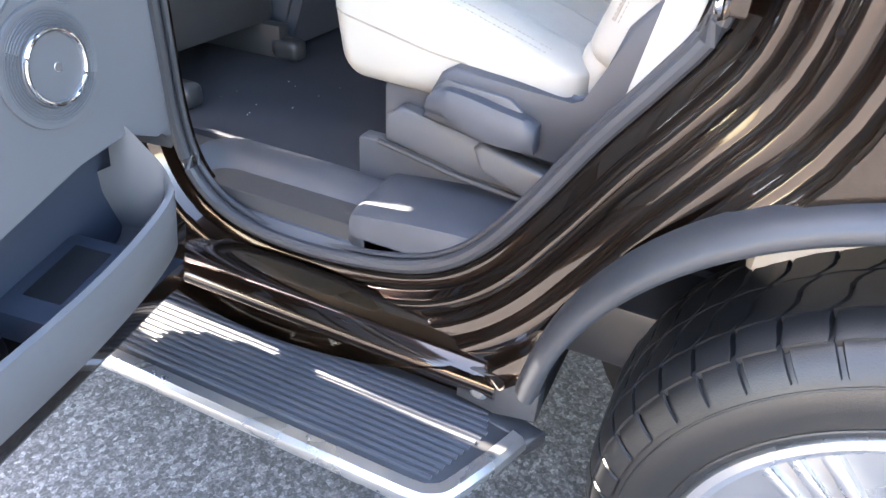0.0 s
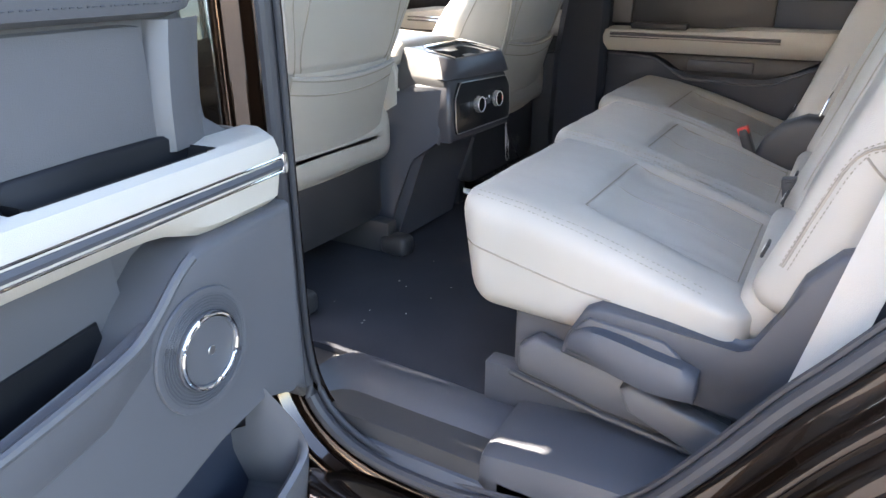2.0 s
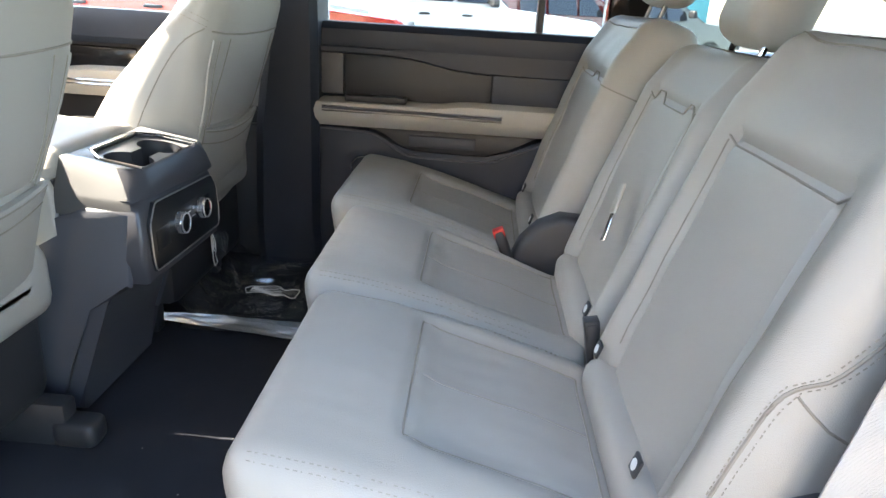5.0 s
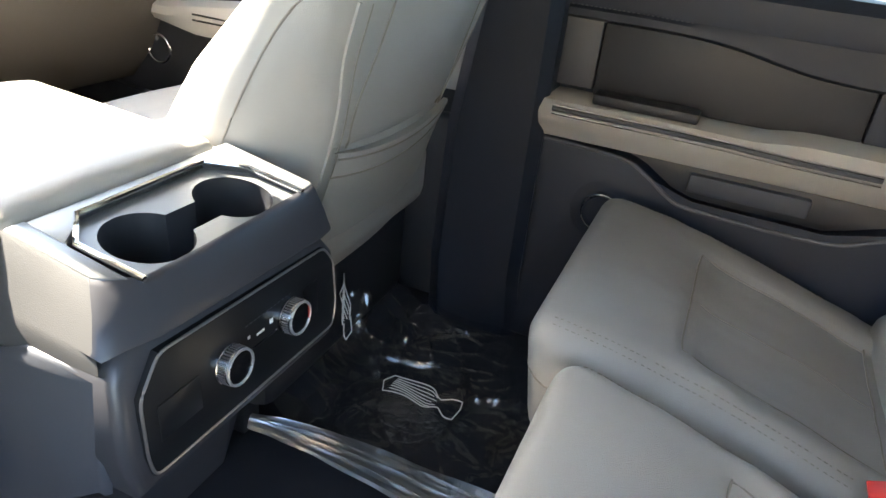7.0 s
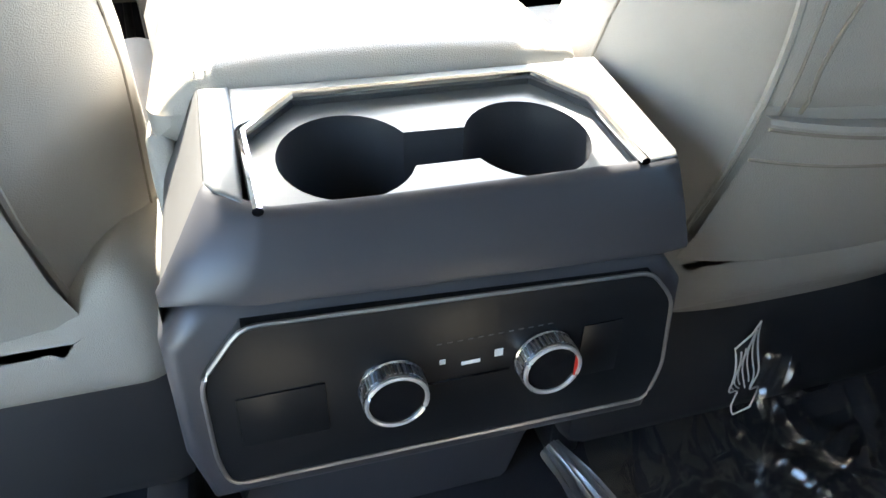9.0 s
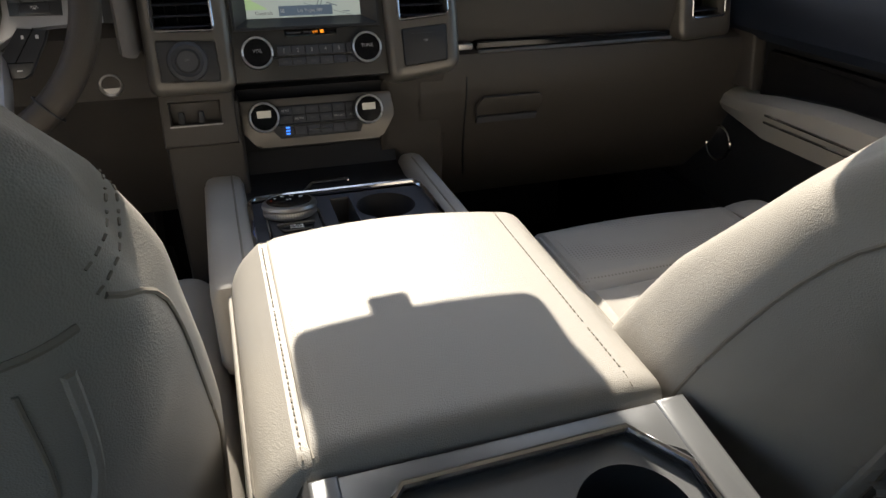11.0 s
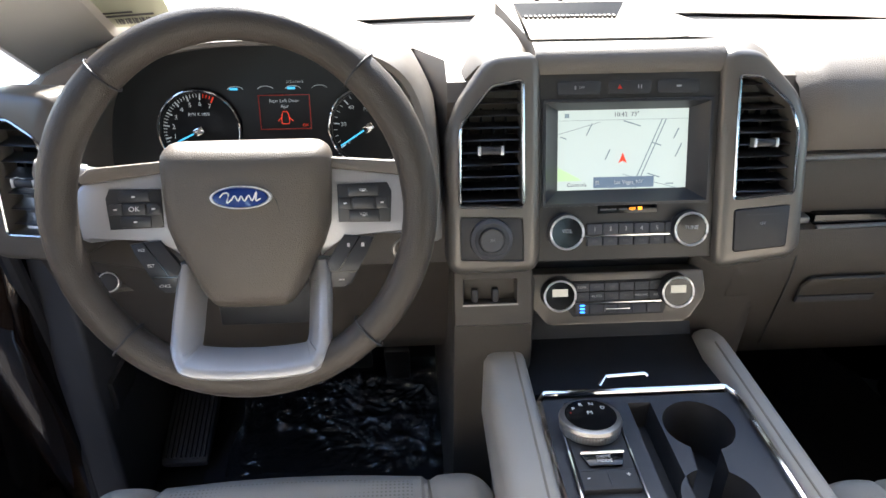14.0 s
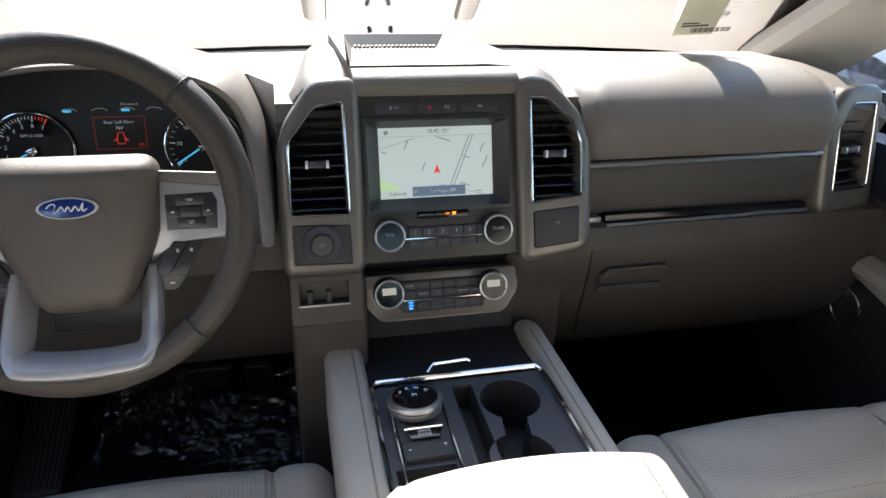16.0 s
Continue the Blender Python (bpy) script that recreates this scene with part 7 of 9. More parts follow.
for s in (-1, 1):
    bm = BM()
    pts = [(s * 0.066, 0.032), (s * 0.150, 0.020), (s * 0.164, 0.005), (s * 0.163, -0.034), (s * 0.150, -0.040), (s * 0.096, -0.034), (s * 0.080, -0.045), (s * 0.062, -0.06), (s * 0.05, 0.0)]
    plate(bm, pts if s > 0 else pts[::-1], WS, -0.008, 0.010, 0.005)
    sp = part("spoke", bm, SPOKE, wheel, "satin silver spoke", True, 50)
    bm = BM()
    pts = [(s * 0.068, 0.040), (s * 0.142, 0.034), (s * 0.156, 0.024), (s * 0.150, 0.018), (s * 0.066, 0.029)]
    plate(bm, pts if s > 0 else pts[::-1], WS, -0.004, 0.014, 0.004)
    part("spoke_pad", bm, TAUPE_TOP, sp)
    bm = BM()
    pts = [(s * 0.080, 0.012), (s * 0.126, 0.013), (s * 0.130, 0.004), (s * 0.128, -0.027), (s * 0.080, -0.026)]
    plate(bm, pts if s > 0 else pts[::-1], WS, 0.009, 0.013, 0.001)
    pad = part("switch_pad", bm, SLAT, sp)
    for q in (((0.103, -0.002), (0.117, 0.0), (0.117, -0.012), (0.103, -0.012)),):
        bm = BM()
        add_box(bm, (s * 0.104 - 0.010, -0.0125, 0.0125), (s * 0.104 + 0.010, -0.0015, 0.0155), 0.001, WS)
        key = part("ok_key", bm, BEZEL, pad)
    for (x0, y0, x1, y1) in ((-0.014, 0.0, 0.014, 0.0105), (-0.014, -0.025, 0.014, -0.014), (-0.0225, -0.0125, -0.0115, -0.0015), (0.0115, -0.0125, 0.0225, -0.0015)):
        bm = BM()
        add_box(bm, (s * 0.104 + x0, y0, 0.0125), (s * 0.104 + x1, y1, 0.0145), 0.001, WS)
        part("arrow_key", bm, BEZEL, pad)
        bars([(s * 0.104 + (x0 + x1) / 2 - 0.0015, (y0 + y1) / 2 - 0.0008, s * 0.104 + (x0 + x1) / 2 + 0.0015, (y0 + y1) / 2 + 0.0008)], WS @ pose(0, 0, 0.0147), WHITE, pad)
    if s < 0:
        words("OK", 0.007, WS @ pose(-0.104, -0.007, 0.0157), WHITE, key)
    else:
        words("VOL", 0.0042, WS @ pose(0.104, 0.006, 0.0148), WHITE, pad)
        words("VOL", 0.0042, WS @ pose(0.104, -0.018, 0.0148), WHITE, pad)
    bm = BM()
    pts = [(s * 0.0845, -0.039), (s * 0.112, -0.042), (s * 0.108, -0.052), (s * 0.090, -0.088), (s * 0.083, -0.0925), (s * 0.054, -0.0915), (s * 0.055, -0.084)]
    plate(bm, pts if s > 0 else pts[::-1], WS, 0.004, 0.014, 0.0015)
    low = part("lower_switch_pad", bm, BEZEL, sp)
    bars([(-0.0005, -0.021, 0.0005, 0.021)], WS @ pose(s * 0.0885, -0.058, 0.0141, 0, 0, -31 * s), PIANO, low, "key_gap")
    bars([(s * 0.080 - 0.014, -0.0765, s * 0.080 + 0.014, -0.0755)], WS @ pose(0, 0, 0.0141), PIANO, low, "key_gap")
    if s < 0:
        for t, x, y in (("RES", -0.1015, -0.048), ("SET", -0.094, -0.064), ("CNCL", -0.0825, -0.085), ("ON", -0.067, -0.081), ("OFF", -0.066, -0.087)):
            words(t, 0.0042, WS @ pose(x, y, 0.0143), WHITE, low)
    else:
        bars([(0.064, -0.084, 0.068, -0.082), (0.078, -0.085, 0.083, -0.0835), (0.087, -0.051, 0.0895, -0.047), (0.100, -0.051, 0.103, -0.047)], WS @ pose(0, 0, 0.0142), WHITE, low)
bm = BM()
U = smooth_path([(-0.0745, -0.064, 0), (-0.0765, -0.10, 0), (-0.0765, -0.130, 0)], 3) + smooth_path([(-0.0745, -0.138, 0), (-0.067, -0.1485, 0), (-0.054, -0.1540, 0), (-0.03, -0.1570, 0), (0, -0.1580, 0), (0.03, -0.1570, 0), (0.054, -0.1540, 0), (0.067, -0.1485, 0), (0.0745, -0.138, 0)], 3) \
    + smooth_path([(0.0765, -0.130, 0), (0.0765, -0.10, 0), (0.0745, -0.064, 0)], 3)
rows = []
for i, p in enumerate(U):
    d = (U[min(i + 1, len(U) - 1)] - U[max(i - 1, 0)]).normalized()
    n = Vector((-d.y, d.x, 0))
    q = min(1, max(0, (p.y + 0.15) / 0.085))
    row = []
    for a, z in ((0.0, -0.012), (-0.0005, 0.006), (0.003, 0.011), (0.009, 0.011), (0.012, 0.008), (0.024, -0.016), (0.024, -0.022)):
        row.append(WM @ (p + n * a + Vector((-0.004, 0, z + 0.013)) + Vector((-0.001, 0.012, -0.057)) * q))
    rows.append(row)
loft(bm, rows)
part("lower_spoke", bm, SPOKE, wheel, "satin silver lower spoke", True, 50)
bm = BM()
plate(bm, [(-0.056, -0.06), (0.056, -0.06), (0.05, -0.125), (-0.05, -0.125)][::-1], WM, -0.075, -0.06, 0.004)
part("spoke_recess", bm, DARK, wheel)
bm = BM()
tube(bm, [WM @ Vector((0, 0, 0)), WM @ Vector((0, 0, -0.10))], 0.03, 16)
part("column", bm, DARK, wheel)


# ---- windshield mirror and pedals ----
mir = thing("rear_view_mirror", (0, 0.74, 1.68), "black rear view mirror on the windshield", "mirror")
bm = BM()
rounded(bm, (-0.098, 0.748, 1.555), (0.132, 0.778, 1.63), 0.014, (20, 4, 8))
part("housing", bm, DARK, mir)
bm = BM()
prism(bm, [(-0.092, 1.63), (-0.092, 1.785), (0.12, 1.785), (0.150, 1.70), (0.130, 1.63)], 1, 0.0, 0.03, 0.01)
for v in bm.verts:
    v.co.y += 0.77 - (v.co.z - 1.64) * 1.3
part("sensor_pod", bm, DARK, mir)
bm = BM()
add_box(bm, (-0.026, 0.757, 1.538), (0.012, 0.777, 1.56), 0.004)
part("lower_tab", bm, DARK, mir)
for name, x0, x1, z0, z1, y, lab in (("foot_rest", -0.80, -0.69, 0.575, 0.75, 1.085, "ribbed black foot rest in the driver's footwell"),):
    ft = thing(name, ((x0 + x1) / 2, y, 0.56), lab, "pedal")
    fm = pose((x0 + x1) / 2, y, 0.575, -68)
    bm = BM()
    rounded(bm, (-0.048, -0.012, 0.0), (0.048, 0.012, 0.235), 0.01, (8, 4, 16), None, fm)
    part("plate", bm, SLATE, ft)
    for k in range(9):
        bm = BM()
        add_box(bm, (-0.040 + 0.0095 * k, -0.016, 0.012), (-0.0355 + 0.0095 * k, -0.010, 0.222), 0.001, fm)
        part("rib", bm, SLATE, ft)
for x, z, w, h in ((-0.42, 0.68, 0.05, 0.05), (-0.315, 0.66, 0.028, 0.08)):
    pd = thing("pedal", (x, 1.30, 0.6), "black rubber pedal in the driver's footwell", "pedal", "driver's pedals")
    fm = pose(x, 1.28, z, 30)
    bm = BM()
    rounded(bm, (-w, -0.008, -h), (w, 0.008, h), 0.007, (6, 3, 6), None, fm)
    part("pad", bm, DARK, pd)
    bm = BM()
    tube(bm, [fm @ Vector((0, 0, h * 0.5)), (x, 1.42, z + 0.2)], 0.01, 8)
    part("arm", bm, DARK, pd)


def tent(x, y, z, w):
    """A thin sharp ridge along the zero line of a noise."""
    return max(0.0, 1 - abs(noise.noise(Vector((x, y, z)))) / w)


def crumple(bm, x0, x1, y0, y1, zf, soft, crease, n=70, seed=0.0, slant=0.0, fine=0.0):
    """A thin sheet, nearly flat, with low swells and fine sharp creases."""
    rows = []
    for j in range(n + 1):
        row = []
        for i in range(n + 1):
            x, y = x0 + (x1 - x0) * i / n, y0 + (y1 - y0) * j / n
            a = noise.noise(Vector((x * 5 + seed, y * 5, seed)))
            c = noise.noise(Vector((x * 3, y * 3, seed + 9)))
            u, v = x + slant * y, y - slant * x
            k = tent(u * 7 + seed, v * 3.5, 3.1, 0.05) + 0.6 * tent(u * 5 + 4 + a, v * 15 + seed, 7.7, 0.08) + 0.4 * tent(u * 22 + 2 * a, v * 12, 5 + seed, 0.10)
            if fine:
                k += fine * (tent(u * 34 + 3 * a, v * 13 + seed, 2.2, 0.22) + 0.6 * tent(u * 20 + seed, v * 46 + 2 * a, 8.1, 0.25))
            e = 0.012 * noise.noise(Vector((x * 12, y * 12, 11)))
            row.append(Vector((x + e, y + e, zf(x, y) + soft * a + crease * k * max(0.15, 0.6 + 1.2 * c))))
        rows.append(row)
    loft(bm, rows, False)
    return bm


def pleated(bm, path, width, pleats, height, seed):
    """A gathered strip: long thin folds that run along a line and wander."""
    path = [Vector(p) for p in path]
    rows = []
    for i, p in enumerate(path):
        d = (path[min(i + 1, len(path) - 1)] - path[max(i - 1, 0)]).normalized()
        side = Vector((d.y, -d.x, 0)).normalized()
        t = i / (len(path) - 1)
        row = []
        for k in range(pleats * 2 + 1):
            u = k / (pleats * 2)
            w = noise.noise(Vector((u * 9 + seed, t * 5, seed)))
            h = (k % 2) * height * (0.5 + 0.9 * abs(noise.noise(Vector((k * 1.7, t * 3.5, seed)))))
            row.append(p + side * (u - 0.5) * width * (0.35 + 0.9 * t) + side * 0.006 * w + Vector((0, 0, h + 0.006 * math.sin(math.pi * u))))
        rows.append(row)
    loft(bm, rows, False)
    return bm


def film(name, low, high, rough, tint):
    m = bpy.data.materials.new(name)
    m.use_nodes = True
    nt = m.node_tree
    nt.nodes.remove(nt.nodes["Principled BSDF"])
    tr, gl, mx, lw, rg = (nt.nodes.new("ShaderNode" + k) for k in ("BsdfTransparent", "BsdfGlossy", "MixShader", "LayerWeight", "MapRange"))
    tr.inputs["Color"].default_value = (*tint, 1)
    gl.inputs["Roughness"].default_value = rough
    lw.inputs["Blend"].default_value = 0.35
    rg.inputs["To Min"].default_value = low
    rg.inputs["To Max"].default_value = high
    nt.links.new(lw.outputs["Facing"], rg.inputs["Value"])
    nt.links.new(rg.outputs[0], mx.inputs[0])
    nt.links.new(tr.outputs[0], mx.inputs[1])
    nt.links.new(gl.outputs[0], mx.inputs[2])
    nt.links.new(mx.outputs[0], nt.nodes["Material Output"].inputs["Surface"])
    return m


FILM = film("wrinkled_clear_film", 0.11, 0.65, 0.16, (0.86, 0.88, 0.9))
FILM_FOLD = film("folded_clear_film", 0.45, 0.85, 0.30, (0.72, 0.75, 0.78))


def rear_floor(x, y):
    """The mat, then the film climbing to the foot of the passenger seat."""
    return 0.584 + 0.20 * max(0, (y - 0.07) / 0.15) ** 1.6 + 0.012 * math.exp(-((x - 0.25) / 0.05) ** 2)


sheet = thing("plastic_floor_cover", (0.42, 0.0, 0.56), "clear wrinkled plastic bag over the rear floor mat", "plastic bag")
bm = BM()
crumple(bm, 0.225, 0.69, -0.32, 0.20, rear_floor, 0.008, 0.010, 140, 0.0, 0.5, 0.12)
part("film", bm, FILM, sheet, "", True, 50)
bm = BM()
add_box(bm, (0.235, -0.32, 0.5545), (0.685, 0.13, 0.566), 0.004)
part("floor_mat", bm, CARPET, sheet, "charcoal carpet mat inside the bag")
bm = BM()
pleated(bm, smooth_path([(0.192, 0.150, 0.606), (0.212, 0.10, 0.594), (0.226, 0.02, 0.585), (0.228, -0.09, 0.580), (0.224, -0.19, 0.578), (0.218, -0.30, 0.577)], 8), 0.085, 15, 0.007, 2.0)
part("folded_hem", bm, FILM_FOLD, sheet, "gathered bright hem of the bag", True, 30)
bm = BM()
pleated(bm, smooth_path([(0.40, 0.03, 0.592), (0.41, 0.055, 0.66), (0.405, 0.07, 0.71), (0.42, 0.085, 0.75)], 8), 0.030, 4, 0.006, 6.0)
part("standing_fold", bm, FILM, sheet, "upright pleat of the bag", True, 30)


def warning_print(m, L, H, lines, seed):
    """A crumpled line-drawn panel: bent outline and text lines drawn out of shape."""
    def bent(u, v):
        waist = 1 - 0.75 * math.exp(-((u - 0.74) / 0.10) ** 2)
        return m @ Vector((u * L, (v - 0.5) * H * waist + 0.10 * H * math.sin(5 * u + seed), 0.004 * math.sin(6 * u + 4 * v)))
    bm = BM()
    tube(bm, [bent(u, 0) for u in np.linspace(0, 1, 17)] + [bent(1.04, 0.5)] + [bent(u, 1) for u in np.linspace(1, 0, 17)] + [bent(-0.06, 0.45)], 0.0011, 5, True)
    for k in range(lines):
        v = (k + 1) / (lines + 1)
        tube(bm, [bent(u, v) for u in np.linspace(0.06, 0.64 + 0.06 * (k % 2), 12)], 0.0010, 5)
    part("warning_print", bm, WHITE, sheet, "crumpled white printed warning")


warning_print(frame_at((0.392, 0.004, 0.606), (0.0, -1, 0.0), (1, 0.1, 0.05)), 0.135, 0.048, 6, 0.4)
warning_print(frame_at((0.362, 0.088, 0.795), (0.35, 0.06, -1), (0.75, 0.25, 0.3)), 0.125, 0.045, 6, 2.0)
sheet = thing("plastic_floor_cover", (-0.44, 1.15, 0.56), "clear wrinkled plastic bag over the driver's floor mat", "plastic bag")
bm = BM()
crumple(bm, -0.655, -0.215, 1.04, 1.34, lambda x, y: 0.582 + 0.10 * max(0, (y - 1.20) / 0.2) ** 2, 0.014, 0.016, 150, 5.0, 0.25, 0.8)
part("film", bm, FILM, sheet, "", True, 50)
bm = BM()
add_box(bm, (-0.64, 0.98, 0.5545), (-0.225, 1.22, 0.564), 0.004)
part("floor_mat", bm, CARPET, sheet, "charcoal carpet mat inside the bag")

# ---- passenger rear door, inside ----
pdoor = thing("rear_door", (0.80, -0.5, 0.9), "closed rear door with slate panels and a sandstone armrest", "car door")
bm = BM()
add_box(bm, (0.78, -1.02, 0.54), (0.90, -0.09, 1.27), 0.02)
part("door_shell", bm, NAVY, pdoor)


def sweep_x(bm, prof, ys, shape):
    """Section of (x, z) swept along y; shape(y) gives the shift of x and z."""
    loft(bm, [[Vector((x + shape(y)[0], y, z + shape(y)[1])) for x, z in prof] for y in ys], True)


bm = BM()
sweep_x(bm, [(0.80, 1.305), (0.765, 1.303), (0.748, 1.285), (0.745, 1.24), (0.752, 1.222), (0.77, 1.215), (0.80, 1.215)], np.linspace(-1.0, -0.105, 24),
        lambda y: (0, -0.030 * max(0, min(1, (-0.36 - y) / 0.35)) * 0.0))
up = part("upper_roll", bm, NAVY, pdoor, "slate upper door roll")
bm = BM()
wave = [(0.742, y, 1.222 - 0.038 * (1 / (1 + math.exp((y + 0.45) * 22)))) for y in np.linspace(-0.98, -0.11, 40)]
rows = [[Vector((0.80, y, 1.24)), Vector((0.747, y, 1.24)), Vector((0.741, y, z + 0.012)), Vector((0.741, y, z)), Vector((0.75, y, z - 0.006)), Vector((0.80, y, z - 0.006))] for _, y, z in wave]
loft(bm, rows)
part("upper_roll_edge", bm, NAVY, pdoor)
stitches([(0.7405, y, z + 0.016) for _, y, z in wave], up, 0.008, GREY)
bm = BM()
add_box(bm, (0.752, -0.62, 1.09), (0.80, -0.185, 1.222), 0.004)
part("speaker_insert", bm, DARK, pdoor, "black cloth insert")
bm = BM()
add_box(bm, (0.748, -0.183, 1.10), (0.80, -0.105, 1.222), 0.004)
part("insert_panel", bm, GREY, pdoor)
bm = BM()
add_box(bm, (0.748, -1.0, 1.09), (0.80, -0.622, 1.20), 0.004)
part("insert_panel", bm, NAVY, pdoor)
bm = BM()
rows = []
for y in np.linspace(-1.0, -0.105, 36):
    lift = 0.012 / (1 + math.exp((y + 0.50) * 60))
    out = 0.02 / (1 + math.exp((y + 0.46) * 30))
    zt = 1.088 + lift
    rows.append([Vector((0.80, y, zt)), Vector((0.725 - out, y, zt)), Vector((0.706 - out, y, zt - 0.008)), Vector((0.700 - out, y, zt - 0.03)), Vector((0.704 - out * 0.6, y, 1.035)), Vector((0.718, y, 1.012)), Vector((0.80, y, 1.006))])
loft(bm, rows)
arm = part("armrest", bm, BEIGE, pdoor, "sandstone padded armrest")
for z in (1.072, 1.066, 1.058):
    bm = BM()
    tube(bm, [(0.6985 - 0.02 / (1 + math.exp((y + 0.46) * 30)), y, z) for y in np.linspace(-0.655, -0.13, 20)], 0.0022 if z != 1.066 else 0.004, 6)
    part("chrome_strip", bm, CHROME if z != 1.066 else GREY, arm)
bm = BM()
add_box(bm, (0.705, -0.375, 1.085), (0.75, -0.195, 1.104), 0.005)
part("window_switch", bm, DARK, pdoor)
bm = BM()
prism(bm, [(-0.095, 1.008), (-0.26, 1.000), (-0.31, 0.982), (-0.36, 0.950), (-0.40, 0.938), (-0.62, 0.936), (-0.70, 0.965), (-0.78, 1.008), (-1.0, 1.008), (-1.0, 0.56), (-0.095, 0.56)], 0, 0.728, 0.80, 0.008)
lower = part("lower_panel", bm, NAVY, pdoor, "slate lower door panel", True, 50)
bm = BM()
prism(bm, [(-0.26, 1.006), (-0.31, 0.99), (-0.36, 0.955), (-0.40, 0.943), (-0.62, 0.941), (-0.70, 0.97), (-0.77, 1.006)], 0, 0.752, 0.79, 0.002)
part("pocket_back", bm, DARK, pdoor)
bm = BM()
add_box(bm, (0.738, -0.585, 0.958), (0.775, -0.385, 0.992), 0.004)
part("pull_cup", bm, SLATE, pdoor)
bm = BM()
tube(bm, smooth_path([(0.727, y, z) for y, z in ((-0.10, 1.003), (-0.26, 0.996), (-0.31, 0.977), (-0.36, 0.944), (-0.41, 0.931), (-0.62, 0.929), (-0.70, 0.957), (-0.80, 1.0))], 4), 0.004, 8)
part("panel_ridge", bm, GREY, lower)
bm = BM()
lathe(bm, [(0.0, 0.004), (0.03, 0.004), (0.034, 0.008), (0.037, 0.006), (0.04, 0.002), (0.06, 0.0)], frame_at((0.728, -0.25, 0.885), (0, -1, 0), (0, 0, 1)), 40)
spk = part("speaker", bm, NAVY, pdoor)
bm = BM()
tube(bm, [(0.7195, -0.25 + 0.036 * math.cos(a), 0.885 + 0.036 * math.sin(a)) for a in np.linspace(0, 2 * math.pi, 41)[:-1]], 0.002, 6, True)
part("speaker_ring", bm, CHROME, spk, "chrome speaker ring")

# ---- passenger front door, inside ----
fdoor = thing("front_door", (0.84, 0.6, 0.9), "closed front passenger door with sandstone armrest and dark panels", "car door")
bm = BM()
add_box(bm, (0.80, 0.06, 0.54), (0.90, 1.26, 1.26), 0.02)
part("door_shell", bm, DARK, fdoor)
bm = BM()
sweep_x(bm, [(0.82, 1.30), (0.775, 1.298), (0.757, 1.27), (0.757, 1.22), (0.78, 1.20), (0.82, 1.20)], np.linspace(0.07, 1.10, 16), lambda y: (0.03 * max(0, y - 0.8), 0))
part("upper_roll", bm, NAVY, fdoor)
bm = BM()
rows = []
for y in np.linspace(0.07, 0.95, 24):
    t = max(0, (y - 0.72) / 0.23)
    zt = float(np.interp(y, (0.07, 0.50, 0.60, 0.72, 0.80, 0.88, 0.95), (1.132, 1.134, 1.133, 1.120, 1.106, 1.104, 1.098)))
    rows.append([Vector((0.84, y, zt)), Vector((0.765 + 0.03 * t, y, zt)), Vector((0.745 + 0.035 * t, y, zt - 0.012)), Vector((0.74 + 0.04 * t, y, zt - 0.03)), Vector((0.755 + 0.035 * t, y, 1.046 + 0.024 * t)), Vector((0.84, y, 1.04 + 0.024 * t))])
loft(bm, rows)
arm = part("armrest", bm, BEIGE, fdoor, "sandstone padded armrest")
for z in (1.068, 1.056):
    bm = BM()
    tube(bm, [(0.7385, y, z + 0.026) for y in np.linspace(0.10, 0.71, 12)], 0.0024, 6)
    part("chrome_strip", bm, CHROME, arm)
bm = BM()
add_box(bm, (0.777, 0.45, 1.09), (0.795, 0.78, 1.19), 0.01)
part("pull_recess", bm, PIANO, fdoor)
bm = BM()
fm = frame_at((0.772, 0.859, 1.166), (0, -1, 0.1), (0, 0.1, 1))
plate(bm, [(-0.012, -0.030), (0.012, -0.030), (0.012, 0.030), (-0.012, 0.030)], fm, -0.02, 0.006, 0.003)
bz = BM()
plate(bz, [(-0.045, -0.05), (0.06, -0.06), (0.05, 0.05), (-0.02, 0.055)], fm, -0.03, 0.001, 0.006)
part("switch_surround", bz, TAUPE_SHADED, fdoor, "", True, 50)
lk = part("lock_switch", bm, DARK, fdoor)
bm = BM()
tube(bm, [fm @ Vector(p) for p in ((-0.010, -0.028, 0.0065), (0.010, -0.028, 0.0065), (0.010, 0.028, 0.0065), (-0.010, 0.028, 0.0065))], 0.0012, 6, True)
part("switch_frame", bm, CHROME, lk)
bars([(-0.004, 0.012, 0.004, 0.018), (-0.004, -0.018, 0.004, -0.012)], fm @ pose(0, 0, 0.0064), WHITE, lk)
bm = BM()
tube(bm, [(0.793, 0.87 + 0.034 * math.cos(a), 0.985 + 0.034 * math.sin(a)) for a in np.linspace(0, 2 * math.pi, 41)[:-1]], 0.003, 6, True)
part("speaker_ring", bm, CHROME, fdoor, "chrome speaker ring")
bm = BM()
prism(bm, [(0.06, 0.99), (0.40, 0.97), (0.60, 0.90), (0.80, 0.86), (1.2, 0.90), (1.2, 0.56), (0.06, 0.56)], 0, 0.77, 0.81, 0.01)
part("lower_panel", bm, DARK, fdoor, "", True, 50)

# ---- open rear left door ----
odoor = thing("open_rear_door", (-1.02, -0.20, 0.5), "rear door swung wide open, grey inside with a sandstone armrest", "car door")
OD = frame_at((-1.02, -0.20, 0.0), (-0.992, -0.127, 0), (0, 0, 1))
# local x runs outwards along the door, y is up, z points to the cabin side
ZS = OD.col[2].xyz
if ZS.y > 0:
    OD = OD @ Matrix.Diagonal((1, 1, -1, 1))


def on(pts, z=0.0):
    return [OD @ Vector((*p, z)) for p in pts]


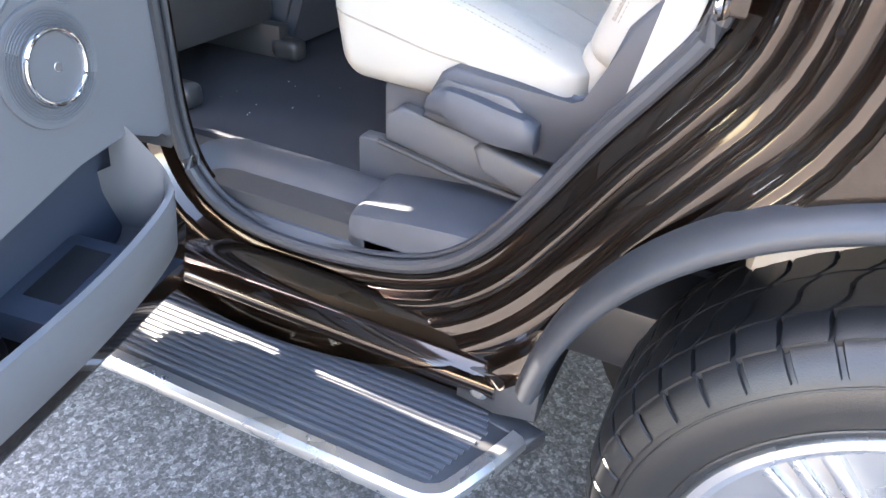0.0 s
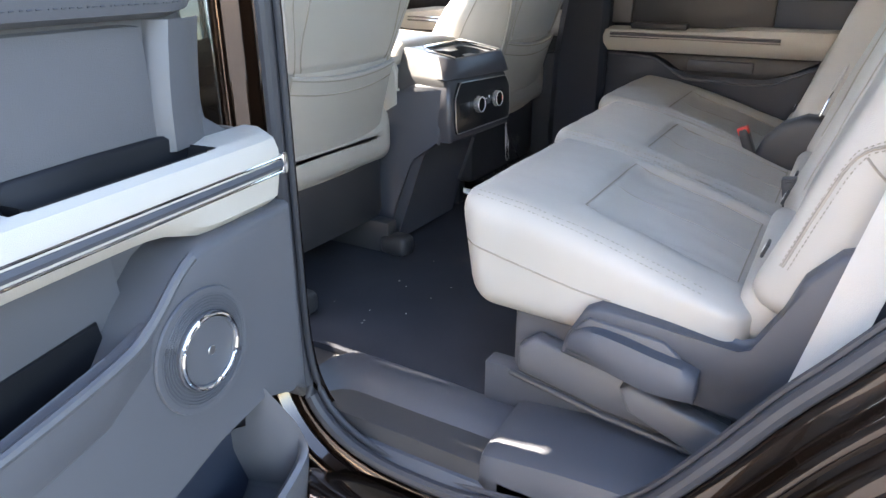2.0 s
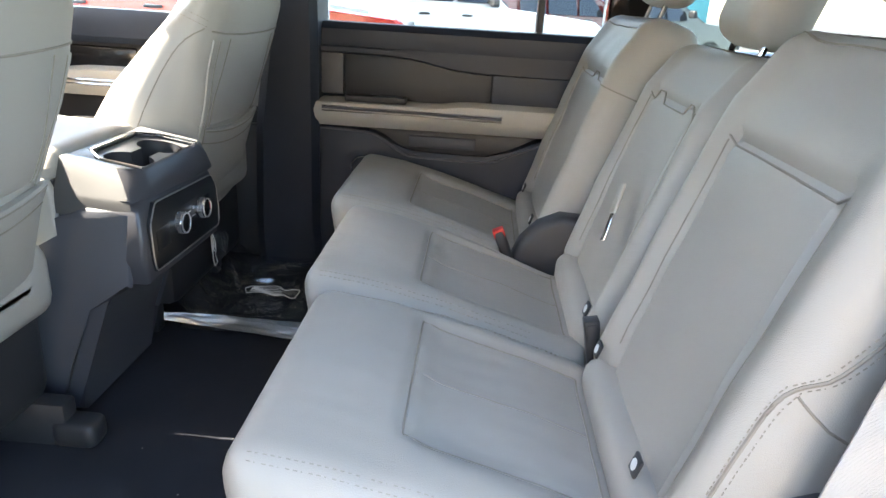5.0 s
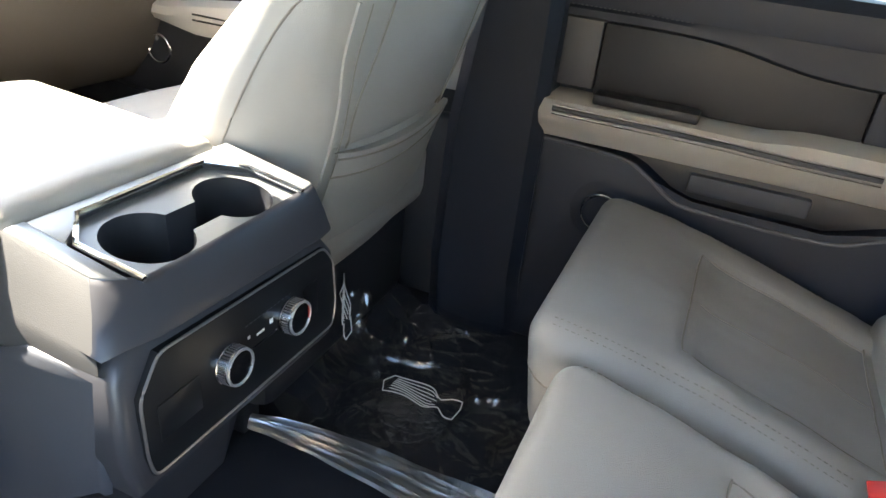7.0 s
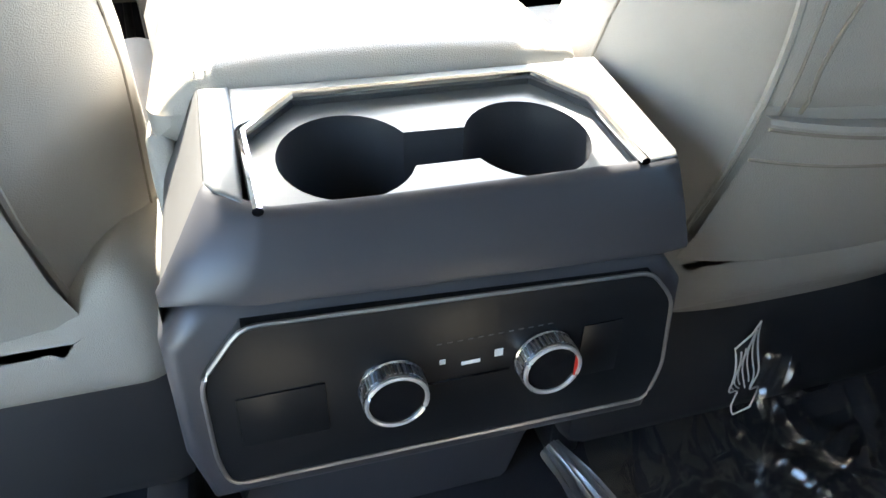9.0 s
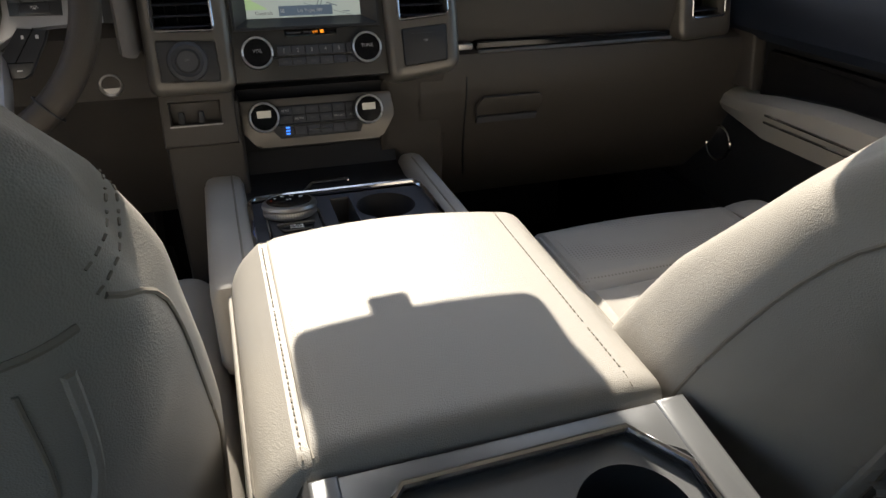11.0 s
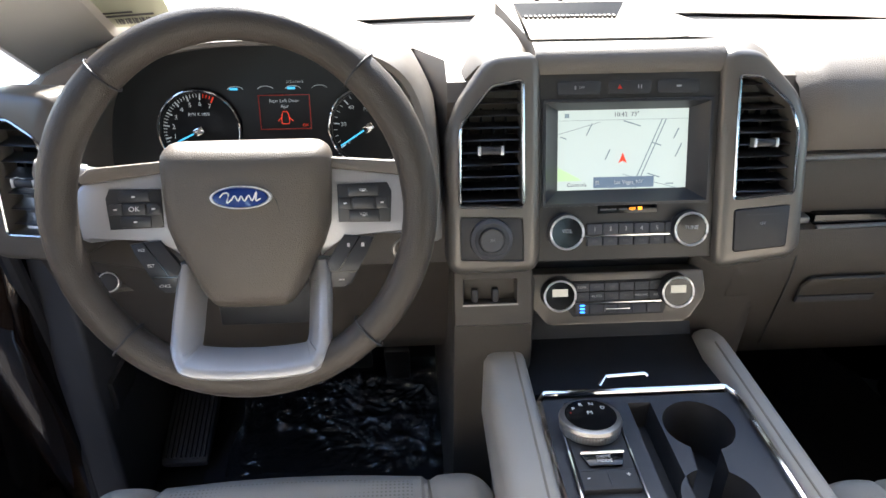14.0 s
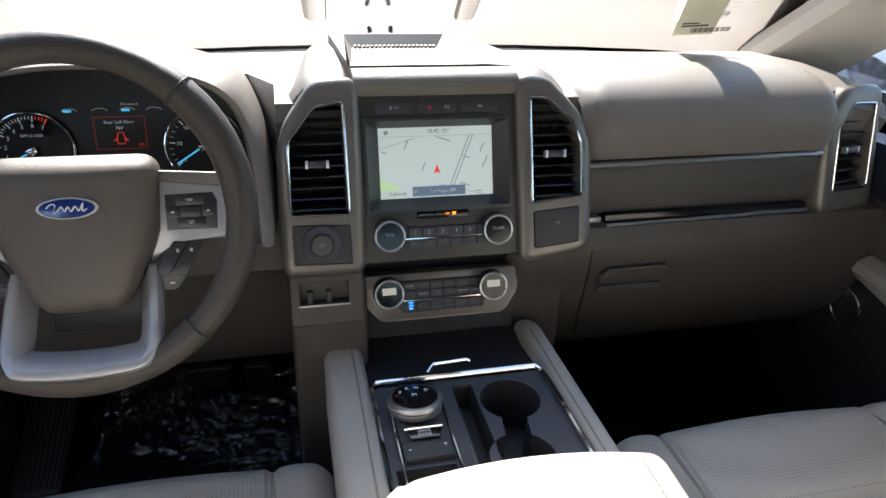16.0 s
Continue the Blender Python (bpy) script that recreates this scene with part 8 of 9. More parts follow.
bm = BM()
prism(bm, [(0.0, 0.56), (0.03, 0.50), (0.86, 0.50), (0.92, 0.60), (0.94, 1.26), (0.0, 1.28)], 2, -0.155, -0.03, 0.02, OD)
part("door_skin", bm, PAINT, odoor, "black painted door shell", True, 50)
bm = BM()
prism(bm, [(0.02, 0.60), (0.90, 0.56), (0.92, 1.27), (0.095, 1.285), (0.088, 1.10), (0.02, 1.085)], 2, -0.032, 0.0, 0.01, OD)
part("inner_panel", bm, GREY, odoor, "", True, 50)
bm = BM()
rows = []
for k in range(30):
    u = 0.082 + 0.82 * (k / 29) ** 1.7
    q = max(0, 1 - (u - 0.082) / 0.055) ** 2
    e = 0.024 * q
    rows.append([OD @ Vector((u, 1.245 + (y - 1.245) * (1 - 0.45 * q), z - e)) for y, z in ((1.30, -0.03), (1.302, 0.01), (1.285, 0.030), (1.25, 0.034), (1.228, 0.028), (1.222, 0.012), (1.222, -0.01))])
loft(bm, rows)
roll = part("upper_roll", bm, GREY, odoor, "grey stitched upper door roll")
stitches([OD @ Vector((u, 1.236, 0.0335)) for u in np.linspace(0.12, 0.88, 60)], roll, 0.008, SLATE)
bm = BM()
rounded(bm, (0.155, 1.085, -0.01), (0.88, 1.218, 0.010), 0.01, (30, 10, 3), None, OD)
part("insert_panel", bm, material("door_cloth", (0.075, 0.076, 0.084), 0.8, 0, 0.1, 6, 0.6, 900), odoor)
bm = BM()
rows = []
for t in range(9):
    y = 1.085 + 0.135 * t / 8
    u0 = 0.112 - 0.015 * (t / 8) ** 2
    rows.append([OD @ Vector((u0 + du, y, dz)) for du, dz in ((-0.03, 0.0), (0.005, 0.016), (0.035, 0.020), (0.048, 0.008), (0.05, 0.0))])
loft(bm, rows, False)
part("handle_surround", bm, GREY, odoor)
# armrest with its dark switch and pull pocket
bm = BM()
rows = []
for k in range(40):
    u = 0.012 + 0.86 * k / 39
    e = max(0, 1 - (u - 0.012) / 0.03) ** 2
    zt = 1.086
    n = 0.070 - 0.03 * e
    d = 0.05 if 0.125 < u < 0.345 else 0.0
    lowz = 0.995 + 0.022 / (1 + math.exp(-(u - 0.19) * 70))
    rows.append([OD @ Vector((u, y, z)) for y, z in ((zt - 0.01, -0.02), (zt, 0.0), (zt, 0.006), (zt - d, 0.010), (zt - d, n - 0.024), (zt, n - 0.018), (zt - 0.006, n - 0.006), (zt - 0.02, n), (zt - 0.05, n - 0.002), (lowz + 0.012, n - 0.008), (lowz, n - 0.022), (lowz + 0.004, -0.02))])
loft(bm, rows)
arm = part("armrest", bm, BEIGE, odoor, "sandstone padded armrest")
for y, r, mat in ((1.056, 0.0020, CHROME), (1.047, 0.0065, SLATE), (1.038, 0.0018, CHROME)):
    bm = BM()
    tube(bm, [OD @ Vector((u, y, 0.0685 + (0.0 if mat is CHROME else -0.003))) for u in (0.032, 0.3, 0.6, 0.86)], r, 8)
    part("trim_strip", bm, mat, arm, "chrome edged trim strip")
bm = BM()
add_box(bm, (0.020, 1.034, 0.062), (0.031, 1.060, 0.072), 0.003, OD)
part("strip_cap", bm, CHROME, arm)
bm = BM()
rows = []
for u, d in ((0.124, 0.0), (0.138, 0.040), (0.18, 0.046), (0.25, 0.046), (0.33, 0.046), (0.35, 0.0)):
    rows.append([OD @ Vector((u, 1.0875 - dd, z)) for dd, z in ((0.0, 0.004), (d, 0.0115), (d, 0.042), (0.0, 0.0535))])
loft(bm, rows, False)
pocket = part("switch_pocket", bm, POCKET, odoor, "dark switch and pull pocket")
bm = BM()
rounded(bm, (0.175, 1.040, 0.014), (0.235, 1.055, 0.042), 0.004, (8, 3, 4), None, OD)
part("window_switch", bm, PIANO, pocket)
bm = BM()
rows = []
for u, h in ((0.120, 0.0), (0.124, 0.012), (0.135, 0.018), (0.18, 0.020), (0.25, 0.020), (0.338, 0.018), (0.354, 0.0)):
    rows.append([OD @ Vector((u, y, z)) for y, z in ((1.04, 0.0), (1.04, 0.013), (1.082 + h * 0.9, 0.0155), (1.084 + h, 0.012), (1.084 + h, 0.0))])
loft(bm, rows, True)
part("pocket_wall", bm, POCKET, odoor, "dark raised wall of the pull pocket", True, 50)
# lower panel with its sweeping ridge
LOWER = [(0.022, 0.997), (0.185, 0.997), (0.215, 0.985), (0.262, 0.945), (0.300, 0.900), (0.335, 0.882), (0.45, 0.865), (0.62, 0.85), (0.90, 0.84), (0.90, 0.60), (0.60, 0.665), (0.36, 0.715), (0.20, 0.755), (0.115, 0.775), (0.05, 0.745), (0.022, 0.70)]
bm = BM()
prism(bm, LOWER, 2, -0.02, 0.072, 0.012, OD, 3)
lower = part("lower_panel", bm, GREY, odoor, "grey moulded lower panel with a speaker", True, 60)
bm = BM()
prism(bm, [(0.262, 0.943), (0.31, 0.923), (0.45, 0.903), (0.62, 0.888), (0.90, 0.878), (0.90, 0.825), (0.62, 0.835), (0.45, 0.85), (0.335, 0.866), (0.275, 0.90)], 2, 0.052, 0.0725, 0.003, OD)
part("pocket_lip", bm, GREY, lower)
bm = BM()
prism(bm, [(0.25, 1.015), (0.24, 0.88), (0.90, 0.82), (0.90, 1.02)], 2, 0.0, 0.012, 0.002, OD)
part("pocket_back", bm, GREY, odoor)
bm = BM()
prism(bm, [(0.30, 0.888), (0.31, 0.86), (0.90, 0.82), (0.90, 0.846), (0.6, 0.858)], 2, 0.010, 0.055, 0.004, OD)
part("pocket_floor", bm, POCKET, odoor)
# Thin dark plate over the lower part of the pocket's back.
bm = BM()
prism(bm, [(0.272, 0.88), (0.282, 0.942), (0.45, 0.928), (0.90, 0.908), (0.90, 0.82)], 2, 0.010, 0.0155, 0.002, OD)
part("pocket_dark_plate", bm, POCKET, odoor, "dark plate low on the back of the pull pocket")
bm = BM()
tube(bm, smooth_path(on([(0.20, 0.99), (0.225, 0.975), (0.268, 0.94), (0.315, 0.921), (0.45, 0.901), (0.62, 0.886), (0.89, 0.876)], 0.070), 5), 0.006, 8)
part("panel_ridge", bm, GREY, lower)
SP = OD @ pose(0.205, 0.882, 0.0735)
bm = BM()
lathe(bm, [(0.072, 0.0), (0.071, 0.003), (0.066, 0.0035), (0.06, 0.002)], SP, 48)
spk = part("speaker_surround", bm, GREY, odoor)
for k in range(7):
    bm = BM()
    r = 0.047 + 0.0034 * k
    tube(bm, [SP @ Vector((r * math.cos(a), r * math.sin(a), 0.0025)) for a in np.linspace(0, 2 * math.pi, 49)[:-1]], 0.0008, 5, True)
    part("grille_ring", bm, SLATE, spk)
bm = BM()
lathe(bm, [(0.044, 0.0), (0.045, 0.007), (0.043, 0.0095), (0.039, 0.0085), (0.038, 0.006), (0.02, 0.0075), (0.0, 0.008)], SP, 48)
ringp = part("speaker_cover", bm, GREY, spk)
bm = BM()
tube(bm, [SP @ Vector((0.0415 * math.cos(a), 0.0415 * math.sin(a), 0.0085)) for a in np.linspace(0, 2 * math.pi, 49)[:-1]], 0.0028, 8, True)
part("speaker_ring", bm, CHROME, ringp, "chrome speaker ring")
bm = BM()
lathe(bm, [(0.0, 0.0085), (0.005, 0.0085), (0.006, 0.0075)], SP @ pose(-0.002, 0, 0), 16)
part("speaker_mark", bm, SATIN, ringp)
# bottom bin: rim, outer wall, dividers
rimc = [(0.120, 0.790), (0.108, 0.752), (0.098, 0.715), (0.106, 0.682), (0.150, 0.659), (0.23, 0.639), (0.33, 0.626), (0.49, 0.617), (0.88, 0.60)]
rim3 = smooth_path([(u, y, 0) for u, y in rimc], 5)
bm = BM()
rows = []
for i, p in enumerate(rim3):
    s = min(1, i / 14)
    n = 0.055 + 0.062 * s ** 0.7
    top = p.y
    rows.append([OD @ Vector((p.x, y, z)) for y, z in ((top - 0.10, 0.0), (top - 0.08, n - 0.018), (top - 0.03, n - 0.012), (top - 0.006, n - 0.010), (top, n - 0.003), (top - 0.004, n + 0.004), (top - 0.03, n + 0.002), (top - 0.10, n - 0.008), (top - 0.125, n - 0.04), (top - 0.135, -0.02))])
loft(bm, rows)
bin_ = part("door_bin", bm, GREY, odoor, "grey bottle bin along the bottom", True, 60)
# Bin inside in NAVY against the GREY rim: recess shade put into the colour.
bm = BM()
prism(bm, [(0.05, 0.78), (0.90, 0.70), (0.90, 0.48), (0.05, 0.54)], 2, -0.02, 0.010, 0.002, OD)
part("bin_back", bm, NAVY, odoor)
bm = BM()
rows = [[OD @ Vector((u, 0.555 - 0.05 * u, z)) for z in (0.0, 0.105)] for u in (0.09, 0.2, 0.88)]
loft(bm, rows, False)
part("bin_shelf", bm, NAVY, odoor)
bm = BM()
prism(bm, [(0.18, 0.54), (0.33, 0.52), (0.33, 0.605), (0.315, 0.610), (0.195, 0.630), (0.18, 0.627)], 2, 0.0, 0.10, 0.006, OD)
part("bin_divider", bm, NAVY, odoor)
# Solid near-black block on the divider; its colour stands for a cup hollow's shade.
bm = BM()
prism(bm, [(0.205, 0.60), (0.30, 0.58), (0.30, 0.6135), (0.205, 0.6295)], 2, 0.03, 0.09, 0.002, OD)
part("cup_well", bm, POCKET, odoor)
bm = BM()
prism(bm, [(0.03, 0.58), (0.06, 0.48), (0.86, 0.42), (0.90, 0.52)], 2, -0.10, 0.075, 0.01, OD)
part("door_bottom", bm, PAINT, odoor, "", True, 50)
bm = BM()
plate_with_hole(bm, [(-0.05, 1.27), (0.93, 1.27), (0.86, 1.62), (0.78, 1.80), (-0.03, 1.84)], [(0.05, 1.29), (0.87, 1.29), (0.80, 1.61), (0.73, 1.74), (0.06, 1.77)], OD, -0.03, 0.05)
part("window_frame", bm, PAINT, odoor, "black window frame", True, 40)
bm = BM()
prism(bm, [(0.04, 1.28), (0.88, 1.28), (0.81, 1.61), (0.74, 1.75), (0.05, 1.78)], 2, -0.062, -0.057, 0, OD)
part("window_glass", bm, glass("privacy_glass_dark", (0.13, 0.13, 0.13)), odoor, "dark privacy glass", False)
bm = BM()
add_box(bm, (-0.03, 0.66, -0.10), (0.03, 0.70, -0.05), 0.006, OD)
part("hinge", bm, PAINT, odoor)

# ---- open front left door, seen edge on ----
ofd = thing("open_front_door", (-0.95, 1.15, 0.5), "open black driver's door with a dark inner panel", "car door")
FD = frame_at((-0.99, 1.10, 0.0), (-0.50, -0.866, 0), (0, 0, 1))
bm = BM()
prism(bm, [(0.0, 0.52), (1.02, 0.52), (1.06, 1.26), (0.0, 1.28)], 2, -0.10, 0.06, 0.02, FD)
part("door_skin", bm, PAINT, ofd, "", True, 50)
bm = BM()
prism(bm, [(0.05, 0.56), (1.0, 0.56), (1.02, 1.24), (0.05, 1.25)], 2, 0.06, 0.10, 0.02, FD)
part("inner_panel", bm, DARK, ofd, "", True, 50)
bm = BM()
plate_with_hole(bm, [(0.0, 1.27), (1.06, 1.25), (1.02, 1.78), (0.62, 1.80), (0.50, 1.76)], [(0.16, 1.29), (1.0, 1.28), (0.97, 1.72), (0.62, 1.74), (0.54, 1.71)], FD, 0.02, 0.05)
part("window_frame", bm, PAINT, ofd, "black window frame", True, 40)
# hinge pillar and kick trim by the driver's feet
bm = BM()
prism(bm, [(1.02, 0.50), (1.28, 0.50), (1.36, 1.30), (1.0, 1.30), (0.94, 1.0)], 0, -1.0, -0.86, 0.02)
part("hinge_pillar", bm, PAINT, vehicle, "", True, 50)
bm = BM()
fl = smooth_path([(-0.87, 0.06, 0.515), (-0.87, 0.6, 0.512), (-0.87, 0.92, 0.525), (-0.87, 0.99, 0.60), (-0.868, 1.0, 0.80), (-0.865, 0.985, 1.0), (-0.86, 0.95, 1.20), (-0.85, 0.90, 1.32), (-0.82, 0.86, 1.40)], 6)
tube(bm, fl, 0.014, 10)
part("door_seal", bm, RUBBER, vehicle, "dark grey rubber weatherstrip")
bm = BM()
prism(bm, [(0.96, 0.55), (1.44, 0.55), (1.44, 1.2), (1.0, 1.2), (0.975, 0.9)], 0, -0.86, -0.80, 0.012)
structure("trim_kick_left", bm, SLATE, "slate kick panel beside the foot rest", "trim", True, 50)
bm = BM()
add_box(bm, (-0.805, 1.0, 0.80), (-0.79, 1.09, 0.86), 0.006)
rel = thing("hood_release", (-0.80, 1.05, 0.83), "black hood release handle in the kick panel", "handle")
part("lever", bm, DARK, rel)

# ---- running board ----
rb = thing("running_board", (-1.07, 0.2, 0.34), "black ribbed running board with a polished edge", "running board")
bm = BM()
prism(bm, [(-1.155, 1.2), (-1.155, -0.755), (-1.125, -0.79), (-1.0, -0.845), (-0.975, -0.845), (-0.975, -0.77), (-0.955, -0.75), (-0.955, 1.2)], 2, 0.325, 0.350, 0.006)
part("deck", bm, DARK, rb, "", True, 50)
for k in range(13):
    x = -0.985 - 0.0125 * k
    bm = BM()
    y0 = -0.765 - 0.04 * max(0, 1 - abs(k - 3) / 9)
    prism(bm, [(x - 0.0042, 0.349), (x - 0.0028, 0.3545), (x + 0.0028, 0.3545), (x + 0.0042, 0.349)], 1, y0, 1.19)
    part("rib", bm, SLATE, rb, "", True, 50)
bm = BM()
path = [(-1.165, 1.2, 0.340), (-1.165, 0.2, 0.340), (-1.165, -0.74, 0.340)] + smooth_path([(-1.163, -0.765, 0.340), (-1.148, -0.79, 0.340), (-1.12, -0.806, 0.340)], 5) + [(-1.06, -0.832, 0.341), (-1.005, -0.852, 0.342)]
rows = []
for i, p in enumerate(path):
    p = Vector(p)
    d = (Vector(path[min(i + 1, len(path) - 1)]) - Vector(path[max(i - 1, 0)])).normalized()
    s = Vector((d.y, -d.x, 0))
    rows.append([p + s * a + Vector((0, 0, b)) for a, b in ((-0.014, 0.014), (0.004, 0.015), (0.012, 0.008), (0.014, -0.006), (0.008, -0.018), (-0.014, -0.018))])
loft(bm, rows)
part("polished_edge", bm, ALLOY, rb, "polished aluminium edge")
bm = BM()
prism(bm, [(-0.965, -0.74), (-1.0, -0.80), (-1.01, -0.865), (-0.975, -0.885), (-0.955, -0.80)], 2, 0.318, 0.352, 0.005)
part("end_cap", bm, DARK, rb, "", True, 50)
for y in (-0.6, 0.3):
    bm = BM()
    add_box(bm, (-1.05, y - 0.03, 0.30), (-0.8, y + 0.03, 0.326), 0.006)
    part("arm", bm, DARK, rb)

# ---- rear wheel ----
AX = frame_at((-0.93, WHEEL_Y, WHEEL_Z), (0, -1, 0), (0, 0, 1))
bm = BM()
tp = [(0.285, -0.12), (0.31, -0.14), (0.345, -0.142), (0.375, -0.130), (0.389, -0.112), (0.394, -0.06), (0.395, 0.0), (0.394, 0.06), (0.389, 0.108), (0.381, 0.122), (0.366, 0.138), (0.345, 0.149),
      (0.325, 0.152), (0.305, 0.148), (0.297, 0.150), (0.290, 0.147), (0.285, 0.13)]
loft(bm, [[AX @ Vector((r * math.cos(a), r * math.sin(a), z)) for a in np.linspace(0, 2 * math.pi, 121)[:-1]] for r, z in tp], True, False)
tyre = part("wheel", bm, TYRE, vehicle, "black all-season tyre on a machined alloy wheel")
tread = BM()
PITCH = 2 * math.pi / 48
for k in range(48):
    # z from and to, gap, sideways sweep of the sipes, radius
    for j, (z0, z1, gap, sweep) in enumerate(((0.080, 0.117, 0.0045, -0.015), (0.004, 0.076, 0.0042, -0.11), (-0.068, -0.000, 0.0042, -0.11), (-0.115, -0.072, 0.0045, -0.015))):
        rows = []
        for t in range(7):
            u = t / 6
            z = z0 + (z1 - z0) * u
            low = max(0, abs(z) - 0.07) ** 2 * 5.5
            a0 = PITCH * (k + 0.25 * j) - sweep * (u + 0.16 * math.sin(2 * math.pi * u))
            w = PITCH - gap / 0.4
            rows.append([AX @ Vector((r * math.cos(b), r * math.sin(b), z)) for r, b in ((0.388 - low, a0), (0.4045 - low, a0 + 0.003), (0.4055 - low, a0 + w / 2), (0.4045 - low, a0 + w - 0.003), (0.388 - low, a0 + w))])
        loft(tread, rows)
    # shoulder lug running down on to the sidewall, with its fine notches
    rows = []
    for r, z in ((0.3915, 0.114), (0.385, 0.127), (0.374, 0.138), (0.362, 0.145)):
        a0, w = PITCH * k, PITCH - 0.014
        rows.append([AX @ Vector((r * math.cos(b), r * math.sin(b), z + dz)) for b, dz in ((a0, -0.004), (a0 + 0.004, 0.0), (a0 + w - 0.004, 0.0), (a0 + w, -0.004))])
    loft(tread, rows)
tagged(part("tread_pattern", tread, TYRE, tyre, "", True, 40), kind="stuff")
bm = BM()
lathe(bm, [(0.284, 0.10), (0.288, 0.140), (0.284, 0.147), (0.274, 0.149), (0.263, 0.143), (0.258, 0.10), (0.25, -0.05), (0.245, -0.055)], AX, 96)
part("rim", bm, ALLOY, tyre, "bright alloy rim")
for r, w in ((0.352, 0.0016), (0.300, 0.0022)):
    bm = BM()
    tube(bm, [AX @ Vector((r * math.cos(a), r * math.sin(a), float(np.interp(r, (0.297, 0.305, 0.325, 0.345, 0.366), (0.150, 0.148, 0.152, 0.149, 0.138))))) for a in np.linspace(0, 2 * math.pi, 97)[:-1]], w, 6, True)
    part("sidewall_rib", bm, TYRE, tyre)
for k in range(6):
    m = AX @ pose(0, 0, 0, 0, 0, 60 * k + 17)
    bm = BM()
    prism(bm, [(0.05, -0.026), (0.15, -0.034), (0.262, -0.047), (0.262, 0.047), (0.15, 0.034), (0.05, 0.026)], 2, 0.070, 0.118, 0.006, m)
    spoke = part("spoke", bm, material("alloy_painted_pocket", (0.30, 0.30, 0.31), 0.35, 0.8, 0.05, 14) if k == 0 else bpy.data.materials["alloy_painted_pocket"], tyre, "silver alloy spoke with machined ridges")
    for c in (-1, 0, 1):
        bm = BM()
        prism(bm, [(0.06, c * 0.021 - 0.005), (0.15, c * 0.027 - 0.006), (0.266, c * 0.038 - 0.008), (0.266, c * 0.038 + 0.008), (0.15, c * 0.027 + 0.006), (0.06, c * 0.021 + 0.005)], 2, 0.112, 0.130, 0.004, m)
        part("machined_ridge", bm, ALLOY, spoke)
bm = BM()
lathe(bm, [(0.0, 0.13), (0.04, 0.13), (0.045, 0.12), (0.07, 0.11), (0.08, 0.04)], AX, 40)
part("hub_cap", bm, ALLOY, tyre)
bm = BM()
lathe(bm, [(0.0, -0.065), (0.248, -0.065), (0.248, -0.058), (0.0, -0.058)], AX, 48)
part("wheel_back", bm, POCKET, tyre)
bm = BM()
lathe(bm, [(0.0, -0.03), (0.17, -0.03), (0.17, 0.0), (0.0, 0.0)], AX, 48)
part("brake_disc", bm, SATIN, tyre)
# latch striker on the rear door pillar
st = thing("door_striker", (-0.93, -0.955, 0.93), "chrome door striker loop on the painted frame", "striker")
bm = BM()
tube(bm, smooth_path([(-0.905, -0.972, 1.03), (-0.935, -0.965, 1.03), (-0.945, -0.965, 1.01), (-0.935, -0.968, 0.985), (-0.905, -0.975, 0.985)], 5), 0.005, 8)
part("loop", bm, CHROME, st)
bm = BM()
add_box(bm, (-0.915, -0.995, 0.98), (-0.902, -0.96, 1.035), 0.004)
part("plate", bm, PAINT, st)


# ---- papers on the windshield ----
def on_glass(u, s):
    return Vector((u * (0.76 - 0.10 * s), 1.385 - 0.82 * s - 0.09 * u * u, 1.338 + 0.475 * s - 0.012 * u * u))


PAPER = material("paper_label", (0.70, 0.72, 0.55), 0.7, 0, 0.05, 10)
for u0, u1, s0, s1, lab in ((-0.985, -0.845, 0.19, 0.32, "pale green printed stock label inside the windshield"), (0.64, 0.735, 0.22, 0.50, "white printed paper lying on the windshield")):
    lab_ = thing("stock_label", tuple(on_glass(u0, s0)), lab, "label")
    fm = frame_at(on_glass(u0, s0), on_glass(u1, s0) - on_glass(u0, s0), on_glass(u0, s1) - on_glass(u0, s0))
    wd, hg = (on_glass(u1, s0) - on_glass(u0, s0)).length, (on_glass(u0, s1) - on_glass(u0, s0)).length
    if u0 > 0:
        fm = fm @ pose(0.035, 0, 0, 0, 0, 14)
    bm = BM()
    add_box(bm, (0, 0, 0.001), (wd, hg, 0.0018), 0, fm)
    part("sheet", bm, PAPER, lab_, "", False)
    bars([(0.03 + 0.0032 * k, 0.012, 0.03 + 0.0032 * k + 0.0012 + 0.0008 * (k % 3), 0.032) for k in range(22)], fm @ pose(0, 0, 0.002), DARK, lab_, "barcode_bar")
    bars([(0.01, 0.040, wd * 0.8, 0.047), (0.01, 0.052, wd * 0.55, 0.058)], fm @ pose(0, 0, 0.002), DARK, lab_)


# ---- parked vehicles outside ----
GLASS_DARK = material("car_glass_dark", (0.02, 0.025, 0.03), 0.05, 0, 0.1, 2, coat=1.0)


